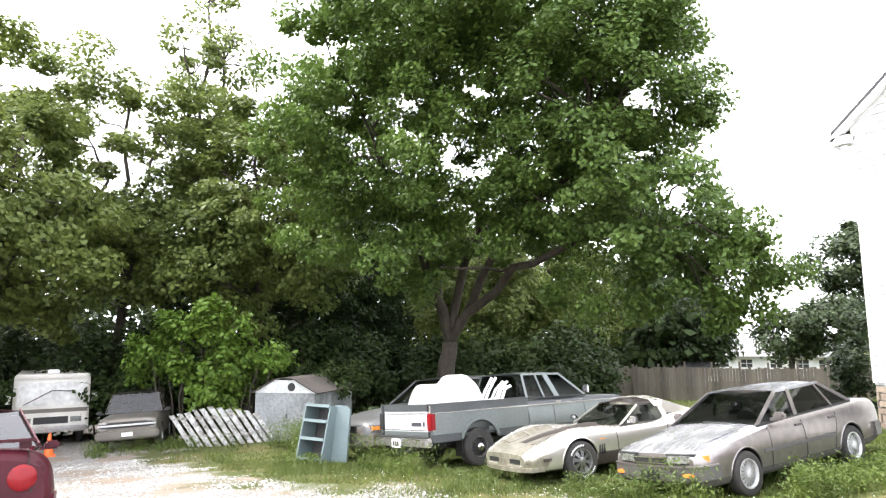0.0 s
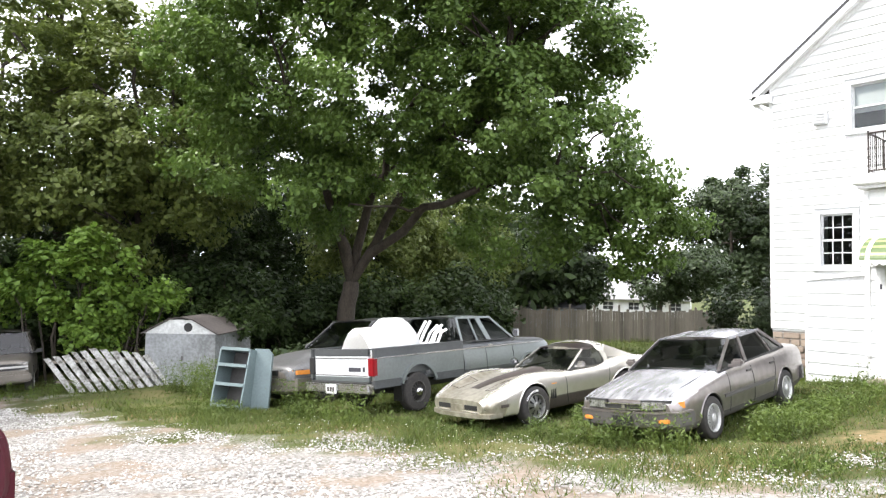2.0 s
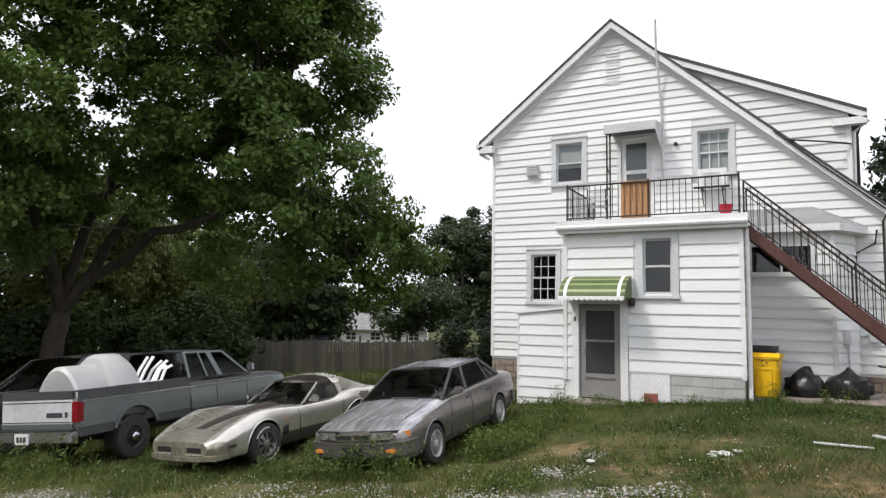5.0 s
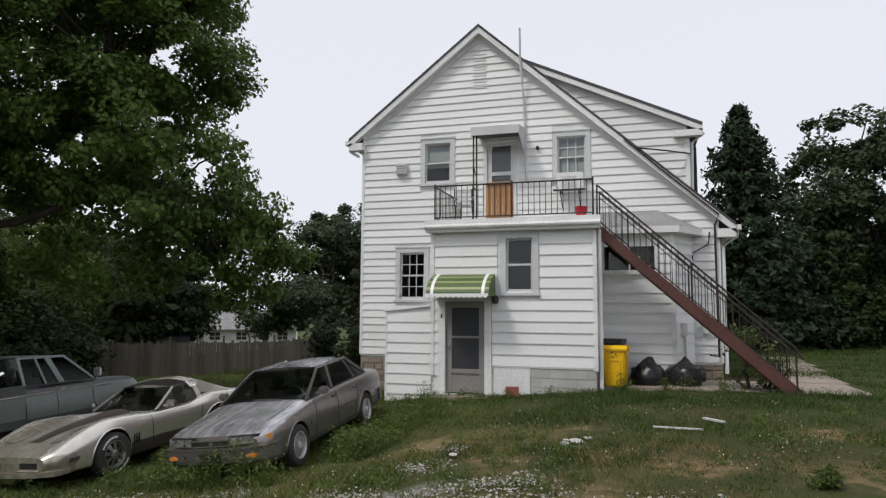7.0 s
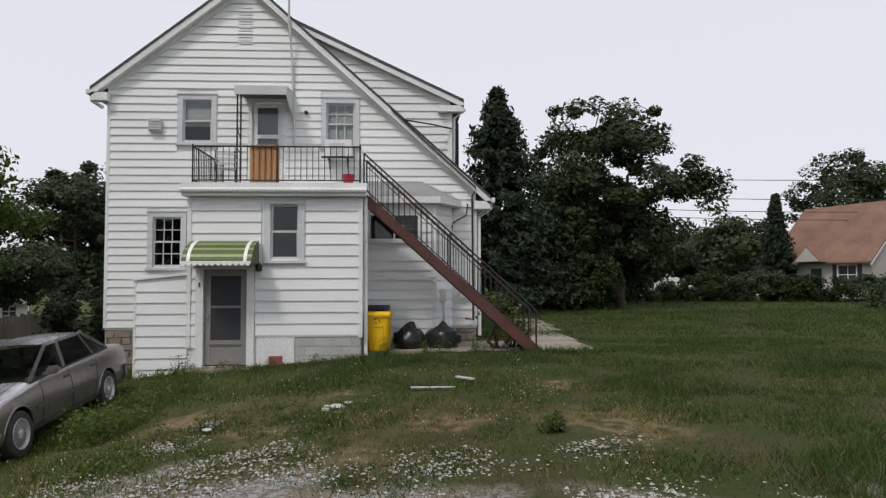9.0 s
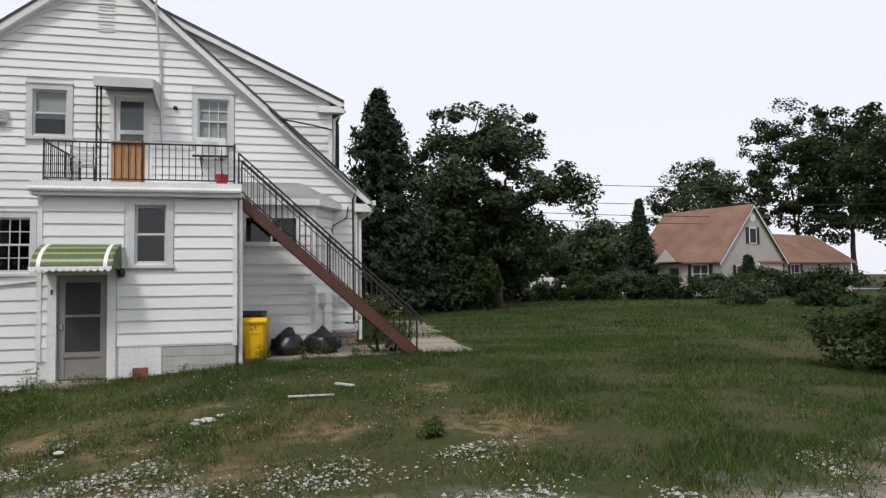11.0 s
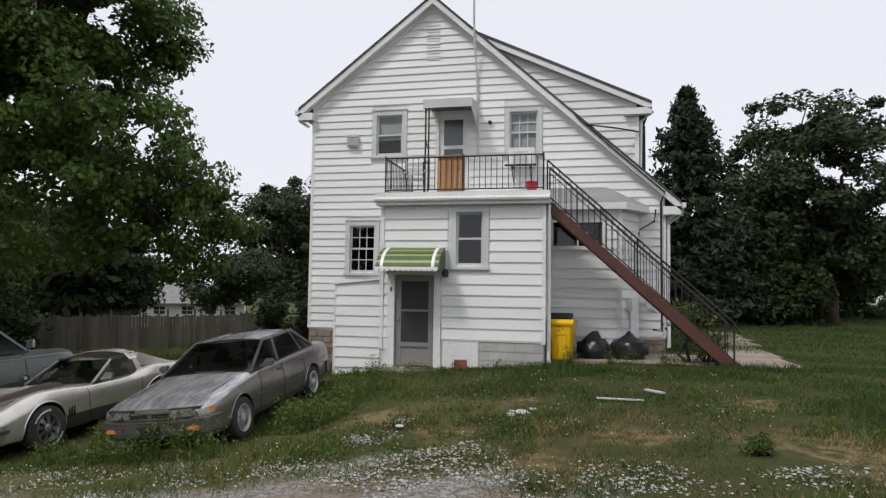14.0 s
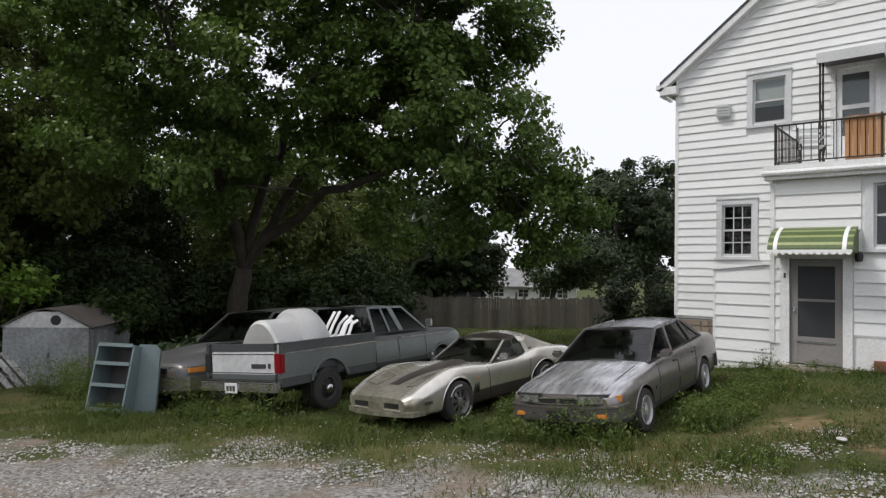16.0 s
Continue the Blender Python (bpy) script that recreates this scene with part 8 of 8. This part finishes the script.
# ---- fence and houses beyond ----
def fence():
    p, q = Vector((24.6, 28.7, 0)), Vector((33.6, 18.0, 0))
    a = thing("wooden_fence", "weathered grey upright-board fence across the yard's end", "fence", Matrix.Translation((p.x, p.y, gz(p.x, p.y))), in_world=True)
    n = 96
    d = (q - p) / n
    s = d.normalized()
    o = Vector((s.y, -s.x, 0))
    r = random.Random(9)

    def board(name, u, w, lo, hi, w0, w1):
        bm, c = bmesh.new(), p + s * u
        pts = [c + s * a + o * b for a, b in ((0, w0), (w, w0), (w, w1), (0, w1))]
        v = [bm.verts.new((t.x, t.y, z)) for z in (lo, hi) for t in pts]
        for f in ((3, 2, 1, 0), (4, 5, 6, 7), (0, 1, 5, 4), (1, 2, 6, 5), (2, 3, 7, 6), (3, 0, 4, 7)):
            bm.faces.new([v[i] for i in f])
        part(name, bm, FENCEWOOD, a)
    w = d.length
    for i in range(n):
        c = p + d * i
        g = gz(c.x, c.y)
        board("board", i * w, w * r.uniform(0.92, 0.99), g - 0.05, g + 1.72 + r.uniform(-0.10, 0.06), 0, 0.02)
        if i % 9 == 0:
            board("post", i * w, 0.10, g - 0.05, g + 1.9 + r.uniform(-0.05, 0.15), 0.022, 0.11)


fence()


def far_house(name, label, m, w, d, h, ridge, wall, roof, wins, dx=0.5, group=""):
    """A small house: ridge along x, long side looks along -y."""
    a = thing(name, label, "house", m, group=group)
    hw, hd = w / 2, d / 2
    holes = bmesh.new()
    for x, z0, z1, ww in wins:
        box(holes, x - ww / 2, x + ww / 2, -hd - 0.2, -hd + 0.35, z0, z1)
    bm = prism(bmesh.new(), [(-hd, -0.4), (hd, -0.4), (hd, h), (0, ridge), (-hd, h)], -hw, hw, "x")
    me = to_mesh("wall", bm, wall)
    part("wall", cut(me, holes) if wins else me, None, a)
    for s in (-1, 1):
        k = (ridge - h) / hd
        part("roof", prism(bmesh.new(), [(0, ridge + 0.12), (s * (hd + dx), h - k * dx + 0.12), (s * (hd + dx), h - k * dx), (0, ridge)], -hw - 0.3, hw + 0.3, "x"), roof, a)
        for e in (-1, 1):
            part("rake_trim", prism(bmesh.new(), [(0, ridge), (s * (hd + dx), h - k * dx), (s * (hd + dx), h - k * dx - 0.2), (0, ridge - 0.2)], e * (hw + 0.24), e * (hw + 0.29), "x"), TRIM, a)
    for x, z0, z1, ww in wins:
        w1 = part("window", boxes((x - ww / 2 - 0.1, x - ww / 2, -hd - 0.05, -hd + 0.02, z0 - 0.1, z1 + 0.1), (x + ww / 2, x + ww / 2 + 0.1, -hd - 0.05, -hd + 0.02, z0 - 0.1, z1 + 0.1), (x - ww / 2, x + ww / 2, -hd - 0.05, -hd + 0.02, z1, z1 + 0.1), (x - ww / 2, x + ww / 2, -hd - 0.05, -hd + 0.02, z0 - 0.1, z0)), TRIM, a)
        part("pane", boxes((x - ww / 2, x + ww / 2, -hd + 0.1, -hd + 0.12, z0, z1)), SCREEN, w1)
        part("mullion", boxes((x - 0.03, x + 0.03, -hd + 0.05, -hd + 0.09, z0, z1), (x - ww / 2, x + ww / 2, -hd + 0.05, -hd + 0.09, (z0 + z1) / 2 - 0.03, (z0 + z1) / 2 + 0.03)), TRIM, w1)
        for s in (-1, 1):
            part("shutter", boxes((*sorted((x + s * (ww / 2 + 0.12), x + s * (ww / 2 + 0.48))), -hd - 0.06, -hd - 0.005, z0 - 0.1, z1 + 0.1)), BLACKPLASTIC if wall is GREYHOUSE else TRIM, w1)
    return a


far_house("white_ranch_house", "low white ranch house with a grey roof beyond the fence", pose(66.0, 46.0, -2.9, 0, 0, -62), 13, 7, 2.6, 4.3, TRIM, SHINGLE2, [(x, 1.3, 2.1, 1.1) for x in (-4.5, -2.2, 0.6, 3.0, 5.0)])
far_house("garden_shed", "blue-grey garden shed with a dark roof beyond the fence", pose(37.6, 33.6, -1.8, 0, 0, -50), 3.6, 3.0, 1.7, 2.7, BLUESHED, SHINGLE, [])
gh = far_house("grey_house", "taupe-grey cottage with a red-brown roof and white trim", pose(55.7, -37.9, 0.35, 0, 0, 198), 9.5, 9.0, 3.1, 7.8, GREYHOUSE, REDROOF, [(-3.2, 0.9, 2.4, 1.0), (2.6, 0.9, 2.4, 1.6)])
# the cottage's gable end, porch, wing and chimney
gx = -4.75
part("gable_window", boxes((4.76, 4.82, -0.55, 0.55, 4.3, 5.8)), TRIM, gh)
part("gable_pane", boxes((4.82, 4.84, -0.42, 0.42, 4.42, 5.68)), SCREEN, gh)
part("gable_window", boxes((4.76, 4.82, -2.5, -1.5, 0.9, 2.4)), TRIM, gh)
part("gable_pane", boxes((4.82, 4.84, -2.4, -1.6, 1.0, 2.3)), SCREEN, gh)
for y0, y1, z0, z1 in ((-0.95, -0.57, 4.3, 5.8), (0.57, 0.95, 4.3, 5.8), (-2.9, -2.52, 0.9, 2.4), (-1.48, -1.1, 0.9, 2.4)):
    part("shutter", boxes((4.76, 4.83, y0, y1, z0, z1)), BLACKPLASTIC, gh)
part("gable_roundel", lathe(bmesh.new(), [(0.02, 4.82), (0.4, 4.82), (0.42, 4.76)], 20, "x", (0, 0, 6.7)), TRIM, gh)
part("front_door", boxes((-0.75, 0.25, -4.56, -4.50, 0.0, 2.2)), BLACKPLASTIC, gh)
part("porch_gable", prism(bmesh.new(), [(-1.6, 2.75), (1.1, 2.75), (-0.25, 4.1)], -5.6, -4.0, "y"), REDROOF, gh)
part("porch_trim", prism(bmesh.new(), [(-1.45, 2.78), (0.95, 2.78), (-0.25, 3.95)], -5.66, -5.61, "y"), GREYHOUSE, gh)
wing = far_house("house_wing", "long low wing with a red-brown roof and a white bay window", pose(58.1, -46.6, 0.35, 0, 0, 288), 16, 8.0, 2.9, 5.6, GREYHOUSE, REDROOF, [(-5.6, 0.8, 2.4, 2.6), (-2.0, 0.9, 2.4, 1.4), (3.0, 0.9, 2.4, 1.2)])
part("chimney", boxes((-3.2, -1.6, 0.2, 1.2, 3.5, 7.2)), BRICK, wing)
part("deck", boxes((-7.2, -2.5, -6.4, -4.05, -0.4, 0.5)), STRINGER, wing)
far_house("white_gabled_house", "distant white house with a gambrel roof among the trees", pose(112.0, -43.0, 0.4, 0, 0, 250), 8, 8, 3.4, 7.0, TRIM, TRIM, [(-1.2, 3.6, 5.2, 0.9), (1.2, 3.6, 5.2, 0.9)])

# pale street beyond the lawn
road = bmesh.new()
pts = [(68.0, -70 + 14 * i) for i in range(9)]
rows = [[road.verts.new((x + w, y, gz(x + w, y) + 0.03)) for w in (-3.5, 3.5)] for x, y in pts]
for p, q in zip(rows, rows[1:]):
    road.faces.new((p[0], p[1], q[1], q[0]))
bmesh.ops.recalc_face_normals(road, faces=road.faces)
solid("road", road, PALEROAD, "pale street surface beyond the lawn", "road", kind="structure")


def power_line(name, a, b, sag, r=0.02):
    a, b = Vector(a), Vector(b)
    pts = [a.lerp(b, i / 24) - Vector((0, 0, sag * 4 * (i / 24) * (1 - i / 24))) for i in range(25)]
    solid(name, tube(bmesh.new(), pts, r, 5), IRON, "thin dark overhead power line", "cable", group="overhead lines")


def utility_pole(x, y, h):
    a = thing("utility_pole", "tall brown wooden utility pole with a crossarm", "pole", Matrix.Translation((x, y, gz(x, y) - 0.1)))
    part("pole", tube(bmesh.new(), [(0, 0, 0), (0, 0, h)], 0.15, 10, 0.1), BARK, a, smooth=40)
    part("crossarm", boxes((-0.06, 0.06, -1.1, 1.1, h - 0.7, h - 0.55)), BARK, a)


for dz, sag in ((0, 0.8), (-1.6, 0.9), (-2.6, 1.0), (-3.2, 1.1)):
    power_line("power_line", (58.0, 60.0, 11.2 + dz), (58.0, -10.0, 11.0 + dz), sag, 0.03)
    power_line("power_line", (58.0, -10.0, 11.0 + dz), (50.0, -75.0, 11.0 + dz), sag, 0.03)
utility_pole(58.0, -10.0, 11.5)
